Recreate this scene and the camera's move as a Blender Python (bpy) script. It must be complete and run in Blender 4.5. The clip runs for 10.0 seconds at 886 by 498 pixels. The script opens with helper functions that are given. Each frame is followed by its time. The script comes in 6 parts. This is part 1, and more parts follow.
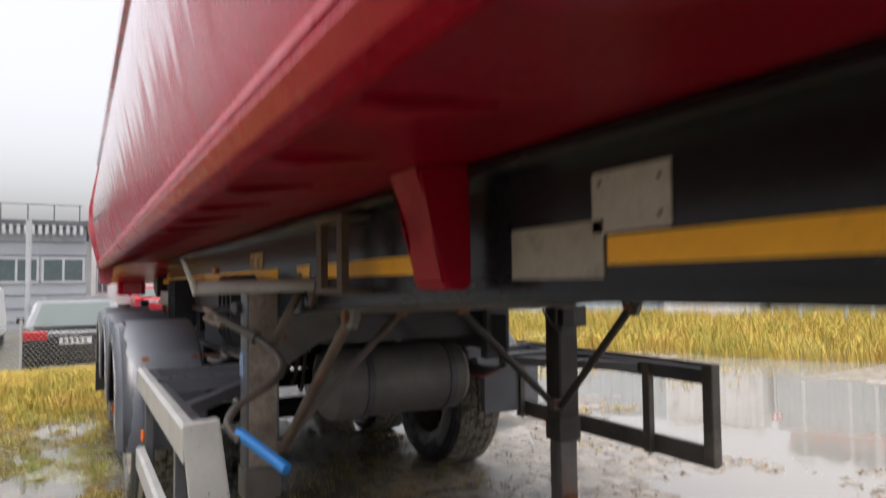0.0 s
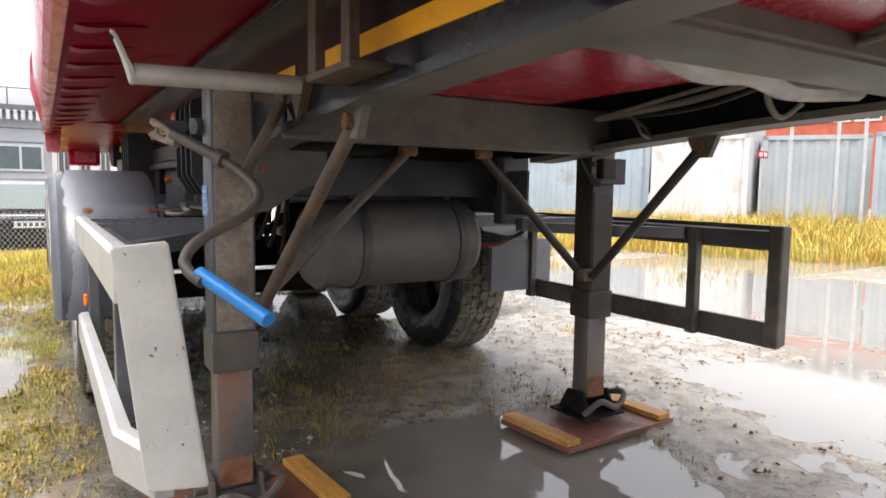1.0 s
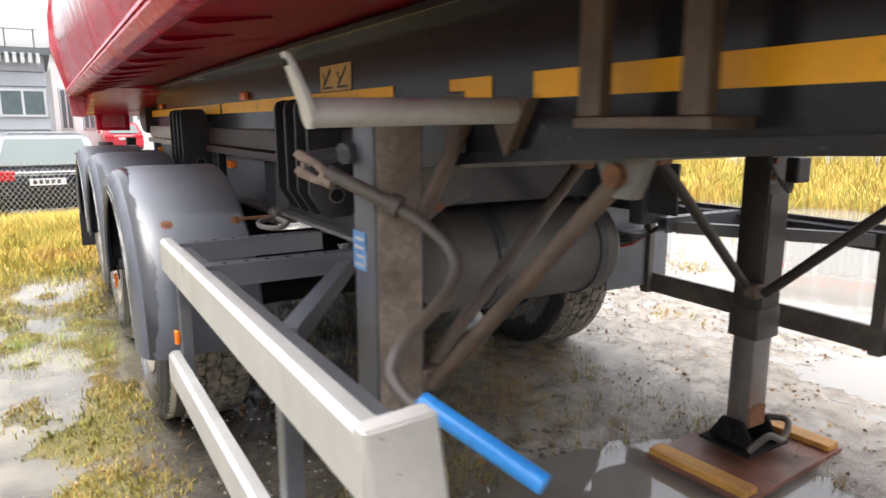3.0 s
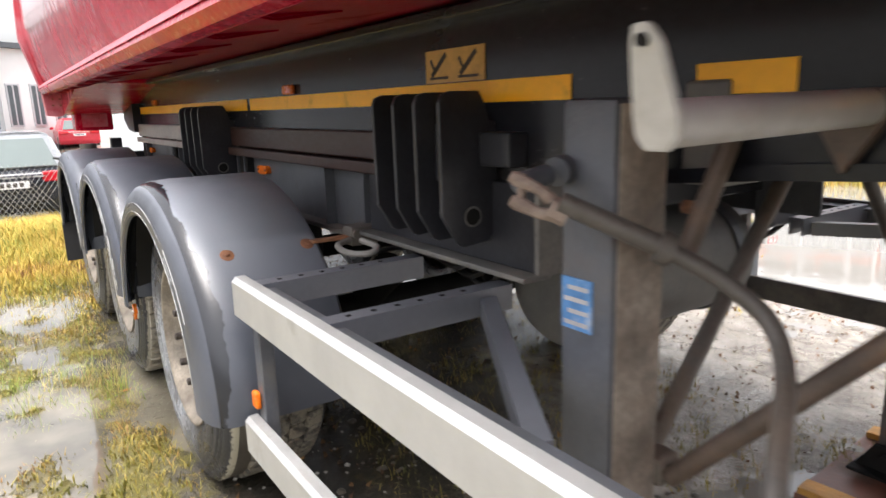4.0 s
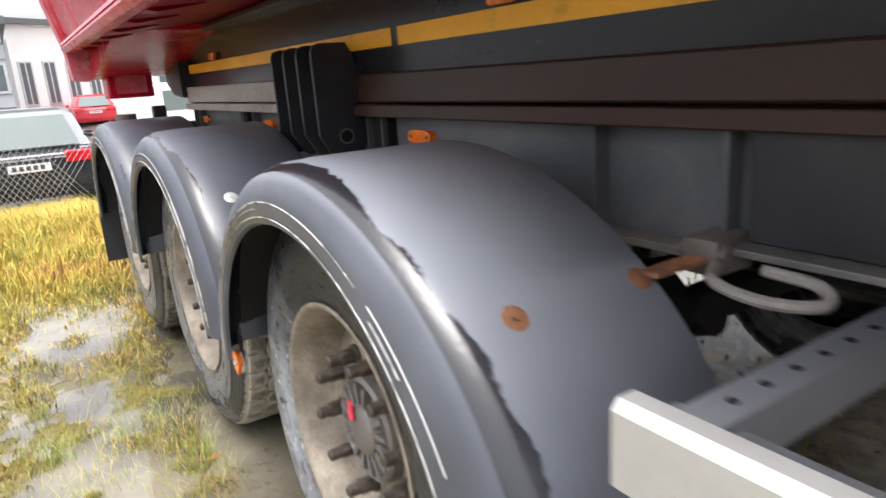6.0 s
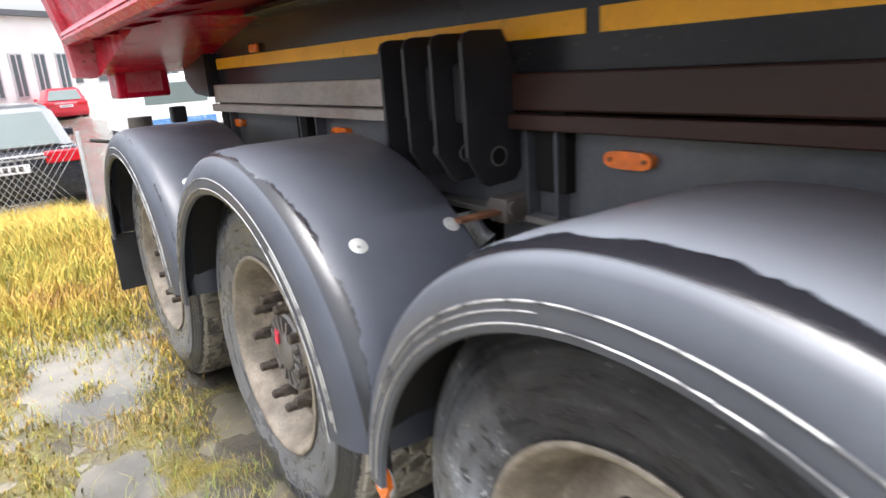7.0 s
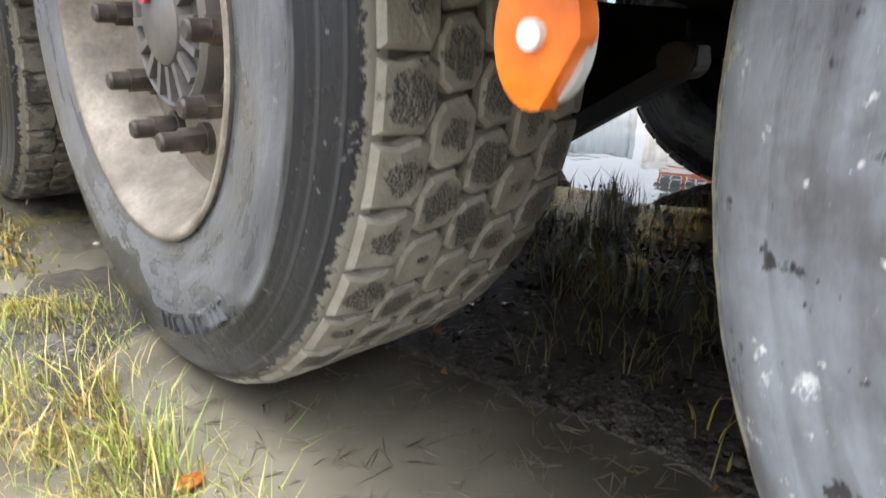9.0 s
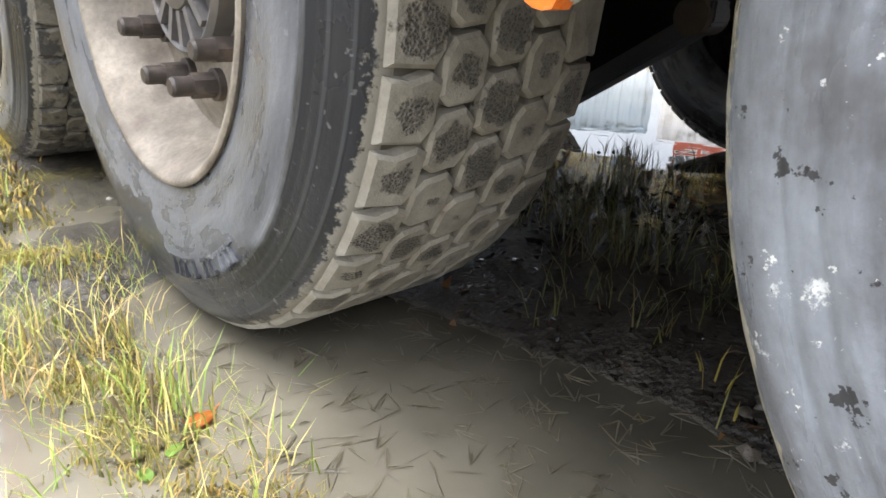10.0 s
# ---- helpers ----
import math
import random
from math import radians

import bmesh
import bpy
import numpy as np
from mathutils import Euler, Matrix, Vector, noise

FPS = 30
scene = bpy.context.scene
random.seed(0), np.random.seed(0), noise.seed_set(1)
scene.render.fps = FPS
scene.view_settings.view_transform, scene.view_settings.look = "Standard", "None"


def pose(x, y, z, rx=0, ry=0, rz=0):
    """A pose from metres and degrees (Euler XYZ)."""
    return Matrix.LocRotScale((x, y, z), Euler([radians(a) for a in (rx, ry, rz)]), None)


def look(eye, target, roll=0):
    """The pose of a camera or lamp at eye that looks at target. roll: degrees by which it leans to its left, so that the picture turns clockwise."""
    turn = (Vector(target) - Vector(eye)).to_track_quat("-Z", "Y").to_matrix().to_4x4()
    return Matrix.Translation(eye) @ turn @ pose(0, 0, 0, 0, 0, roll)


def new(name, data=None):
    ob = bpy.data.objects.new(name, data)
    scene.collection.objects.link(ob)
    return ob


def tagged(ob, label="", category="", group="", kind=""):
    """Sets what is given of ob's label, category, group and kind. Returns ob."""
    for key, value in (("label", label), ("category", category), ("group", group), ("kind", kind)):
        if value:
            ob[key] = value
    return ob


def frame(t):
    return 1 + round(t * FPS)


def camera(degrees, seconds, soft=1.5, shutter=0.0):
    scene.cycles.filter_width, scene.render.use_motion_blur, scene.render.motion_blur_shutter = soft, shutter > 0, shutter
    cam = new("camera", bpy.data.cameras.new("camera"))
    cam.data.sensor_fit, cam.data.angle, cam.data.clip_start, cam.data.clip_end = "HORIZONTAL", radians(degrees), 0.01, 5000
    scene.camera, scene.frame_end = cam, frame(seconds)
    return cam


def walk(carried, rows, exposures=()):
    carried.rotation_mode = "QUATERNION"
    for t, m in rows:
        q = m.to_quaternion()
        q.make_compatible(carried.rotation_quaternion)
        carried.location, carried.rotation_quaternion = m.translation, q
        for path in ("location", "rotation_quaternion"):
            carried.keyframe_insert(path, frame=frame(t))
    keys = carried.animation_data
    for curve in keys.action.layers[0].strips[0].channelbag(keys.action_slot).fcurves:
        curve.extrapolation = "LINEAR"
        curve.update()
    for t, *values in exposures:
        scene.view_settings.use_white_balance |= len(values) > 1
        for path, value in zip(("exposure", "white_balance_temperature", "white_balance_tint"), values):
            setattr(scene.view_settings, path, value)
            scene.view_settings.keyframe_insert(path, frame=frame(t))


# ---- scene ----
cam = camera(67.5, 10.0, shutter=0.5)
METRES, EYE, TILT, LEAN, TURN = 5.56, 1.35, 3.0, 0.0, -29.0
PATH = [
    (0, (-0.086, 0.516, 1.359), (0.881, 2.264, 1.461), -0.7),
    (0.5, (-0.014, 0.84, 1.133), (0.98, 2.573, 1.034), -0.1),
    (1, (0.073, 1.146, 1.083), (1.105, 2.85, 0.904), 0.8),
    (1.5, (0.117, 1.302, 1.092), (1.137, 3.003, 0.835), 1.1),
    (2, (0.128, 1.493, 1.173), (1.141, 3.192, 0.882), 1.1),
    (2.2, (0.112, 1.545, 1.237), (1.079, 3.267, 0.923), 0.6),
    (3.3, (-0.205, 2.008, 1.338), (0.825, 3.678, 0.951), -0.4),
    (3.5, (-0.241, 2.131, 1.331), (0.802, 3.793, 0.944), -0.7),
    (4, (-0.293, 2.498, 1.377), (0.801, 4.119, 0.956), -1.7),
    (4.5, (-0.341, 2.783, 1.346), (0.728, 4.401, 0.856), -2.6),
    (5, (-0.353, 3.137, 1.33), (0.739, 4.732, 0.816), -2.7),
    (5.2, (-0.339, 3.267, 1.292), (0.755, 4.856, 0.764), -2.8),
    (6.3, (-0.285, 3.972, 1.309), (0.74, 5.612, 0.801), -4.0),
    (6.5, (-0.327, 4.129, 1.351), (0.723, 5.757, 0.854), -3.5),
    (7, (-0.391, 4.524, 1.347), (0.701, 6.109, 0.803), -4.0),
    (7.5, (-0.335, 4.883, 1.34), (0.823, 6.405, 0.753), -3.7),
    (8, (-0.296, 5.171, 1.152), (0.976, 6.552, 0.464), -2.2),
    (8.5, (-0.220, 5.327, 0.779), (1.080, 6.682, 0.091), -0.2),
    (9, (-0.123, 5.351, 0.542), (1.177, 6.727, -0.103), 1.8),
    (9.5, (-0.121, 5.343, 0.513), (1.163, 6.702, -0.198), 1.7),
    (10, (-0.129, 5.341, 0.508), (1.131, 6.718, -0.211), 2.3),
]
walk(cam, [(t, look(eye, target, roll)) for t, eye, target, roll in PATH],
     [(0.0, 0.33, 6550, 13), (0.4, 0.65, 6550, 13), (0.9, 1.0, 6550, 13), (1.5, 1.15, 6550, 12), (2.2, 1.2, 6550, 12), (3.5, 1.15, 6550, 12), (6.5, 1.15, 6450, 12), (8.0, 1.28, 5950, 12), (8.5, 1.12, 6350, 12), (9.0, 1.42, 6100, 11), (10.0, 1.52, 6100, 11)])

# ---- light ----
world = bpy.data.worlds.new("overcast_sky")
scene.world = world
world.use_nodes = True
wn = world.node_tree
wn.nodes.clear()
sky = wn.nodes.new("ShaderNodeTexSky")
sky.sky_type = "NISHITA"
sky.sun_disc = False
sky.sun_elevation, sky.sun_rotation = radians(80), radians(231)
sky.air_density, sky.dust_density, sky.ozone_density = 1.0, 7.0, 1.0
grey = wn.nodes.new("ShaderNodeHueSaturation")
grey.inputs["Saturation"].default_value = 0.22
grey.inputs["Value"].default_value = 1.0
bgn = wn.nodes.new("ShaderNodeBackground")
bgn.inputs["Strength"].default_value = 0.265
out = wn.nodes.new("ShaderNodeOutputWorld")
wn.links.new(sky.outputs[0], grey.inputs["Color"])
wn.links.new(grey.outputs[0], bgn.inputs[0])
wn.links.new(bgn.outputs[0], out.inputs[0])
sun = new("sun", bpy.data.lights.new("sun", "SUN"))
sun.data.energy, sun.data.angle, sun.data.color = 0.8, radians(45), (1.0, 0.97, 0.93)
sun.matrix_world = look((-1.3, 3.9, 9), (0, 5, 0))
scene.view_settings.exposure = 1.0

# ---- materials ----
def ramp_node(nt, src, stops):
    n = nt.nodes.new("ShaderNodeValToRGB")
    el = n.color_ramp.elements
    while len(el) < len(stops):
        el.new(0.5)
    for e, (p, c) in zip(el, stops):
        e.position, e.color = p, (*c, 1)
    nt.links.new(src, n.inputs[0])
    return n.outputs[0]


def surf(name, base, rough=0.5, metal=0.0, var=0.2, scale=6.0, fine=70.0, bump=0.15, dirt=None, dirt_amount=0.0, dirt_scale=4.0, stretch=(1, 1, 1), dirt_rough=0.75, coat=0.0, spread=0.18, spec=0.5, rough_var=0.12, rand=0.0):
    """A painted, rubber, metal or stone surface: base colour with broad and fine variation, dirt patches and fine relief."""
    m = bpy.data.materials.new(name)
    m.use_nodes = True
    nt = m.node_tree
    b = nt.nodes["Principled BSDF"]
    tc = nt.nodes.new("ShaderNodeTexCoord")
    mp = nt.nodes.new("ShaderNodeMapping")
    mp.inputs["Scale"].default_value = stretch
    nt.links.new(tc.outputs["Object"], mp.inputs[0])

    def nz(s, det, r=0.55):
        n = nt.nodes.new("ShaderNodeTexNoise")
        n.inputs["Scale"].default_value, n.inputs["Detail"].default_value, n.inputs["Roughness"].default_value = s, det, r
        nt.links.new(mp.outputs[0], n.inputs["Vector"])
        return n.outputs["Fac"]
    broad, small = nz(scale, 4), nz(fine, 3)
    lo = tuple(max(0, c * (1 - var)) for c in base)
    hi = tuple(min(1, c * (1 + var)) for c in base)
    col = ramp_node(nt, broad, [(0.3, lo), (0.7, hi)])
    mix = nt.nodes.new("ShaderNodeMix")
    mix.data_type = "RGBA"
    mix.blend_type = "MULTIPLY"
    mix.inputs[0].default_value = min(1.0, var * 1.5)
    nt.links.new(col, mix.inputs[6])
    nt.links.new(ramp_node(nt, small, [(0.3, (0.6, 0.6, 0.6)), (0.7, (1.15, 1.15, 1.15))]), mix.inputs[7])
    col = mix.outputs[2]
    if rand:
        oi = nt.nodes.new("ShaderNodeObjectInfo")
        rm = nt.nodes.new("ShaderNodeMix")
        rm.data_type, rm.blend_type = "RGBA", "MULTIPLY"
        rm.inputs[0].default_value = 1.0
        nt.links.new(col, rm.inputs[6])
        nt.links.new(ramp_node(nt, oi.outputs["Random"], [(0, (1 - rand,) * 3), (1, (1 + rand * 0.5,) * 3)]), rm.inputs[7])
        col = rm.outputs[2]
    rg = nt.nodes.new("ShaderNodeMapRange")
    rg.inputs[3].default_value, rg.inputs[4].default_value = max(0.02, rough - rough_var), min(1, rough + rough_var)
    nt.links.new(small, rg.inputs[0])
    rgh = rg.outputs[0]
    if dirt:
        d = nz(dirt_scale, 7, 0.66)
        mask = ramp_node(nt, d, [(0.5 - dirt_amount * 0.35, (0, 0, 0)), (0.5 - dirt_amount * 0.35 + spread, (1, 1, 1))])
        dm = nt.nodes.new("ShaderNodeMix")
        dm.data_type = "RGBA"
        nt.links.new(mask, dm.inputs[0])
        nt.links.new(col, dm.inputs[6])
        dm.inputs[7].default_value = (*dirt, 1)
        col = dm.outputs[2]
        rm2 = nt.nodes.new("ShaderNodeMix")
        nt.links.new(mask, rm2.inputs[0])
        nt.links.new(rgh, rm2.inputs[2])
        rm2.inputs[3].default_value = dirt_rough
        rgh = rm2.outputs[0]
    nt.links.new(col, b.inputs["Base Color"])
    nt.links.new(rgh, b.inputs["Roughness"])
    b.inputs["Metallic"].default_value = metal
    b.inputs["Coat Weight"].default_value = coat
    b.inputs["Coat Roughness"].default_value = 0.06
    b.inputs["Specular IOR Level"].default_value = spec
    if bump:
        bp = nt.nodes.new("ShaderNodeBump")
        bp.inputs["Strength"].default_value, bp.inputs["Distance"].default_value = bump, 0.004
        nt.links.new(small, bp.inputs["Height"])
        nt.links.new(bp.outputs[0], b.inputs["Normal"])
    return m


MUD = (0.20, 0.165, 0.12)
RUST = (0.20, 0.085, 0.04)
red_paint = surf("red_paint", (0.46, 0.002, 0.024), 0.25, var=0.12, scale=2.0, dirt=(0.36, 0.012, 0.035), dirt_amount=-0.1, dirt_scale=2.0, dirt_rough=0.4, stretch=(1, 3.0, 0.5), bump=0.03, spec=0.35)
# The tub's red made darker: underside shade is put into the colour.
red_shaded = surf("red_paint_shaded", (0.29, 0.001, 0.017), 0.38, var=0.25, scale=3.0, dirt=(0.12, 0.008, 0.013), dirt_amount=-0.2, dirt_scale=3.0, bump=0.06, spec=0.18)
chassis_grey = surf("chassis_paint", (0.015, 0.016, 0.021), 0.22, var=0.25, scale=3.0, dirt=(0.040, 0.035, 0.031), dirt_amount=-0.15, dirt_scale=2.5, dirt_rough=0.4, stretch=(1, 0.5, 1), bump=0.03, spread=0.35, spec=0.32)
chassis_dusty = surf("dusty_chassis_paint", (0.125, 0.12, 0.112), 0.5, var=0.35, scale=4.0, dirt=(0.23, 0.208, 0.18), dirt_amount=0.05, dirt_scale=5, bump=0.25, spread=0.35)
brown_rail = surf("rusty_brown_rail", (0.032, 0.013, 0.009), 0.42, var=0.4, scale=2.0, dirt=(0.075, 0.048, 0.038), dirt_amount=-0.2, dirt_scale=2.2, stretch=(1, 0.35, 1), bump=0.15, spread=0.35, spec=0.35)
# Pale rail colour that stands in for sky reflected along the rear length.
rail_sheen = surf("rail_sky_sheen", (0.36, 0.32, 0.29), 0.45, var=0.3, scale=3.0, dirt=(0.22, 0.16, 0.13), dirt_amount=0.0, dirt_scale=5, stretch=(1, 0.4, 1), bump=0.2, spread=0.3)
leg_metal = surf("leg_steel", (0.10, 0.088, 0.078), 0.5, var=0.3, scale=5, dirt=(0.17, 0.115, 0.075), dirt_amount=0.05, dirt_scale=3.2, bump=0.3, spread=0.3)
leg_grey = surf("grey_leg_paint", (0.085, 0.09, 0.105), 0.45, var=0.2, scale=5, dirt=(0.13, 0.11, 0.095), dirt_amount=-0.1, dirt_scale=4, bump=0.3, spread=0.3)
rusty = surf("rusted_steel", RUST, 0.75, var=0.45, scale=9, dirt=(0.33, 0.16, 0.08), dirt_amount=-0.1, dirt_scale=14, bump=0.6)
inner_tube = surf("worn_leg_tube", (0.17, 0.16, 0.155), 0.38, metal=0.4, var=0.3, scale=4, dirt=(0.30, 0.15, 0.08), dirt_amount=-0.02, dirt_scale=4, stretch=(1, 1, 0.5), bump=0.2)
aluminium = surf("aluminium_rail", (0.50, 0.50, 0.49), 0.46, metal=0.55, var=0.08, scale=8, dirt=(0.42, 0.40, 0.37), dirt_amount=-0.25, dirt_scale=6, bump=0.08)
speckled = surf("chipped_white_plate", (0.50, 0.495, 0.48), 0.5, metal=0.2, var=0.1, scale=7, dirt=(0.10, 0.09, 0.08), dirt_amount=-0.40, dirt_scale=42, spread=0.03, bump=0.25)
guard_dark = surf("dark_guard_frame", (0.085, 0.089, 0.10), 0.34, var=0.25, scale=5, dirt=(0.13, 0.12, 0.105), dirt_amount=-0.15, dirt_scale=5, bump=0.15, spread=0.3)
# Wet glossy arms, their colour also lightened blue-grey for reflected sky.
guard_wet_sheen = surf("wet_sheen_guard_arm", (0.115, 0.121, 0.140), 0.30, var=0.12, scale=5, dirt=(0.15, 0.147, 0.145), dirt_amount=-0.2, dirt_scale=5, dirt_rough=0.4, bump=0.04, spread=0.5, spec=0.7, rough_var=0.05)
far_guard_mat = surf("dirty_far_guard", (0.12, 0.11, 0.10), 0.5, metal=0.2, var=0.3, scale=6, dirt=(0.2, 0.18, 0.15), dirt_amount=0.0, dirt_scale=5, bump=0.2)
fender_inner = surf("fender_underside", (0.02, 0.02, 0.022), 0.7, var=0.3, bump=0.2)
trim_white = surf("silver_trim", (0.42, 0.42, 0.41), 0.35, metal=0.4, var=0.15, dirt=(0.12, 0.12, 0.125), dirt_amount=0.0, dirt_scale=16, spread=0.1, bump=0.03)
car_tyre = surf("car_tyre", (0.03, 0.03, 0.032), 0.6, var=0.2)
rubber_flap = surf("wet_tyre_side", (0.075, 0.08, 0.09), 0.4, var=0.3, scale=4, dirt=(0.20, 0.20, 0.20), dirt_amount=0.1, dirt_scale=7, spread=0.35, bump=0.4)
tread_mud = surf("muddy_tread", (0.23, 0.205, 0.165), 0.65, var=0.25, scale=9, dirt=(0.07, 0.065, 0.058), dirt_amount=0.05, dirt_scale=26, spread=0.1, bump=0.8, fine=90)
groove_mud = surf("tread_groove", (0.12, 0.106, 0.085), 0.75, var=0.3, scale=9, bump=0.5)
rim_mat = surf("dirty_rim", (0.25, 0.215, 0.170), 0.6, metal=0.0, var=0.4, scale=10, fine=110, dirt=(0.075, 0.055, 0.038), dirt_amount=0.15, dirt_scale=7, bump=0.5, spread=0.3)
hub_mat = surf("hub_cap", (0.16, 0.15, 0.145), 0.5, metal=0.4, var=0.25, scale=10, dirt=MUD, dirt_amount=-0.1, bump=0.2)
nut_mat = surf("wheel_nut_steel", (0.062, 0.050, 0.043), 0.5, metal=0.2, var=0.35, scale=30, dirt=(0.15, 0.115, 0.085), dirt_amount=-0.1, dirt_scale=30, bump=0.4)
red_mark = surf("red_mark", (0.7, 0.05, 0.09), 0.5, var=0.1)
black_steel = surf("black_steel", (0.026, 0.0265, 0.031), 0.36, var=0.3, scale=6, dirt=(0.05, 0.046, 0.042), dirt_amount=-0.2, bump=0.12, spread=0.35, spec=0.3)
# Near black, little gloss: deep shade of undersides and holes put into the colour.
under_dark = surf("underside_shade", (0.014, 0.0135, 0.013), 0.75, var=0.3, bump=0.2, spec=0.12)
tank_mat = surf("air_tank", (0.14, 0.138, 0.134), 0.45, var=0.2, scale=5, dirt=(0.20, 0.185, 0.16), dirt_amount=0.0, dirt_scale=5, bump=0.12, spread=0.35)
flap_grey = surf("far_fender_grey", (0.16, 0.17, 0.19), 0.45, var=0.15, scale=4, dirt=(0.12, 0.12, 0.12), dirt_amount=-0.1)
yellow_tape = surf("yellow_tape", (0.95, 0.45, 0.006), 0.42, var=0.1, scale=4, dirt=(0.42, 0.24, 0.03), dirt_amount=-0.2, dirt_scale=7, bump=0.04)
orange_lens = surf("orange_lens", (0.82, 0.17, 0.008), 0.22, var=0.2, scale=30, coat=0.4, bump=0.05, dirt=(0.45, 0.13, 0.03), dirt_amount=-0.15, dirt_scale=25)
white_sticker = surf("white_sticker", (0.46, 0.43, 0.43), 0.5, var=0.12, scale=15, dirt=(0.3, 0.26, 0.25), dirt_amount=-0.05, dirt_scale=10, bump=0.05)
beige_sticker = surf("worn_sticker", (0.36, 0.33, 0.30), 0.55, var=0.15, scale=12, dirt=(0.2, 0.18, 0.16), dirt_amount=-0.05, dirt_scale=12)
print_dark = surf("dark_print", (0.05, 0.04, 0.035), 0.6, var=0.1, bump=0)
sign_yellow = surf("sign_yellow", (0.62, 0.37, 0.11), 0.5, var=0.15, scale=20, dirt=(0.35, 0.23, 0.12), dirt_amount=-0.1, dirt_scale=15)
blue_label = surf("blue_label", (0.09, 0.24, 0.50), 0.4, var=0.2, scale=25, dirt=(0.45, 0.5, 0.58), dirt_amount=-0.05, dirt_scale=14)
blue_grip = surf("blue_grip", (0.03, 0.28, 0.78), 0.35, var=0.1, scale=15, dirt=(0.03, 0.16, 0.42), dirt_amount=-0.25, dirt_scale=20, bump=0.1)
arm_grey = surf("galvanised_arm", (0.52, 0.51, 0.50), 0.45, metal=0.3, var=0.12, scale=5, dirt=(0.36, 0.34, 0.31), dirt_amount=0.0, dirt_scale=4, bump=0.1)
plywood = surf("red_brown_plywood", (0.17, 0.065, 0.04), 0.45, var=0.25, scale=4, dirt=(0.10, 0.07, 0.05), dirt_amount=0.0, dirt_scale=5, bump=0.2)
wood_strip = surf("orange_wood_strip", (0.50, 0.25, 0.05), 0.55, var=0.25, scale=5, dirt=(0.24, 0.13, 0.05), dirt_amount=-0.1, dirt_scale=6, stretch=(4, 1, 1), bump=0.3)
bolt_white = surf("white_bolt", (0.62, 0.64, 0.62), 0.45, metal=0.2, var=0.1, scale=40)
cable_black = surf("cable_black", (0.02, 0.02, 0.02), 0.5, var=0.2)
cable_red = surf("cable_red", (0.35, 0.03, 0.03), 0.45, var=0.2)
hose_grey = surf("dusty_hose", (0.22, 0.205, 0.19), 0.6, var=0.25, scale=12, bump=0.3)
glass_dark = surf("car_glass", (0.13, 0.165, 0.16), 0.12, var=0.06, scale=1.0, bump=0, spec=0.8)
# Red paled to pink: the sky's highlight painted in, together with dust.
red_dust_sheen = surf("dust_sheen_red_edge", (0.50, 0.06, 0.085), 0.3, var=0.2, scale=4, dirt=(0.60, 0.31, 0.35), dirt_amount=0.15, dirt_scale=5, stretch=(1, 0.6, 1), spread=0.4, bump=0.08)
dirty_leg = surf("dirty_dark_leg", (0.045, 0.040, 0.037), 0.45, var=0.35, scale=5, dirt=(0.11, 0.075, 0.05), dirt_amount=-0.1, dirt_scale=4, bump=0.3, spread=0.3)
leg_front = surf("dirty_leg_front", (0.25, 0.21, 0.175), 0.65, var=0.45, scale=9, dirt=(0.13, 0.088, 0.06), dirt_amount=0.1, dirt_scale=5, bump=0.6, fine=60, spread=0.35)
pale_rust = surf("pale_rusted_steel", (0.19, 0.14, 0.115), 0.65, var=0.4, scale=12, dirt=(0.30, 0.24, 0.20), dirt_amount=-0.05, dirt_scale=16, bump=0.5)
brown_strut = surf("brown_strut", (0.10, 0.072, 0.056), 0.6, var=0.35, scale=8, dirt=(0.17, 0.10, 0.06), dirt_amount=-0.1, dirt_scale=9, bump=0.4)


def lin(nt, op, a, b=None, c=None):
    """One math node; numbers or sockets go in."""
    n = nt.nodes.new("ShaderNodeMath")
    n.operation = op
    for i, v in enumerate((a, b, c)):
        if v is None:
            continue
        if isinstance(v, (int, float)):
            n.inputs[i].default_value = v
        else:
            nt.links.new(v, n.inputs[i])
    return n.outputs[0]


def noise_at(nt, vec, scale, detail=5, rough=0.6):
    n = nt.nodes.new("ShaderNodeTexNoise")
    n.inputs["Scale"].default_value, n.inputs["Detail"].default_value, n.inputs["Roughness"].default_value = scale, detail, rough
    nt.links.new(vec, n.inputs["Vector"])
    return n.outputs["Fac"]


def blend(nt, fac, a, b, kind="MIX"):
    n = nt.nodes.new("ShaderNodeMix")
    n.data_type, n.blend_type = "RGBA", kind
    for i, v in ((0, fac), (6, a), (7, b)):
        if isinstance(v, tuple):
            n.inputs[i].default_value = (*v, 1)
        elif isinstance(v, (int, float)):
            n.inputs[i].default_value = v
        else:
            nt.links.new(v, n.inputs[i])
    return n.outputs[2]


def stepped(nt, src, lo, hi):
    r = nt.nodes.new("ShaderNodeMapRange")
    r.inputs[1].default_value, r.inputs[2].default_value = lo, hi
    nt.links.new(src, r.inputs[0])
    return r.outputs[0]


def start(name):
    m = bpy.data.materials.new(name)
    m.use_nodes = True
    nt = m.node_tree
    tc = nt.nodes.new("ShaderNodeTexCoord")
    return m, nt, nt.nodes["Principled BSDF"], tc.outputs["Object"]


def bumped(nt, b, height, strength, dist):
    bp = nt.nodes.new("ShaderNodeBump")
    bp.inputs["Strength"].default_value, bp.inputs["Distance"].default_value = strength, dist
    nt.links.new(height, bp.inputs["Height"])
    nt.links.new(bp.outputs[0], b.inputs["Normal"])


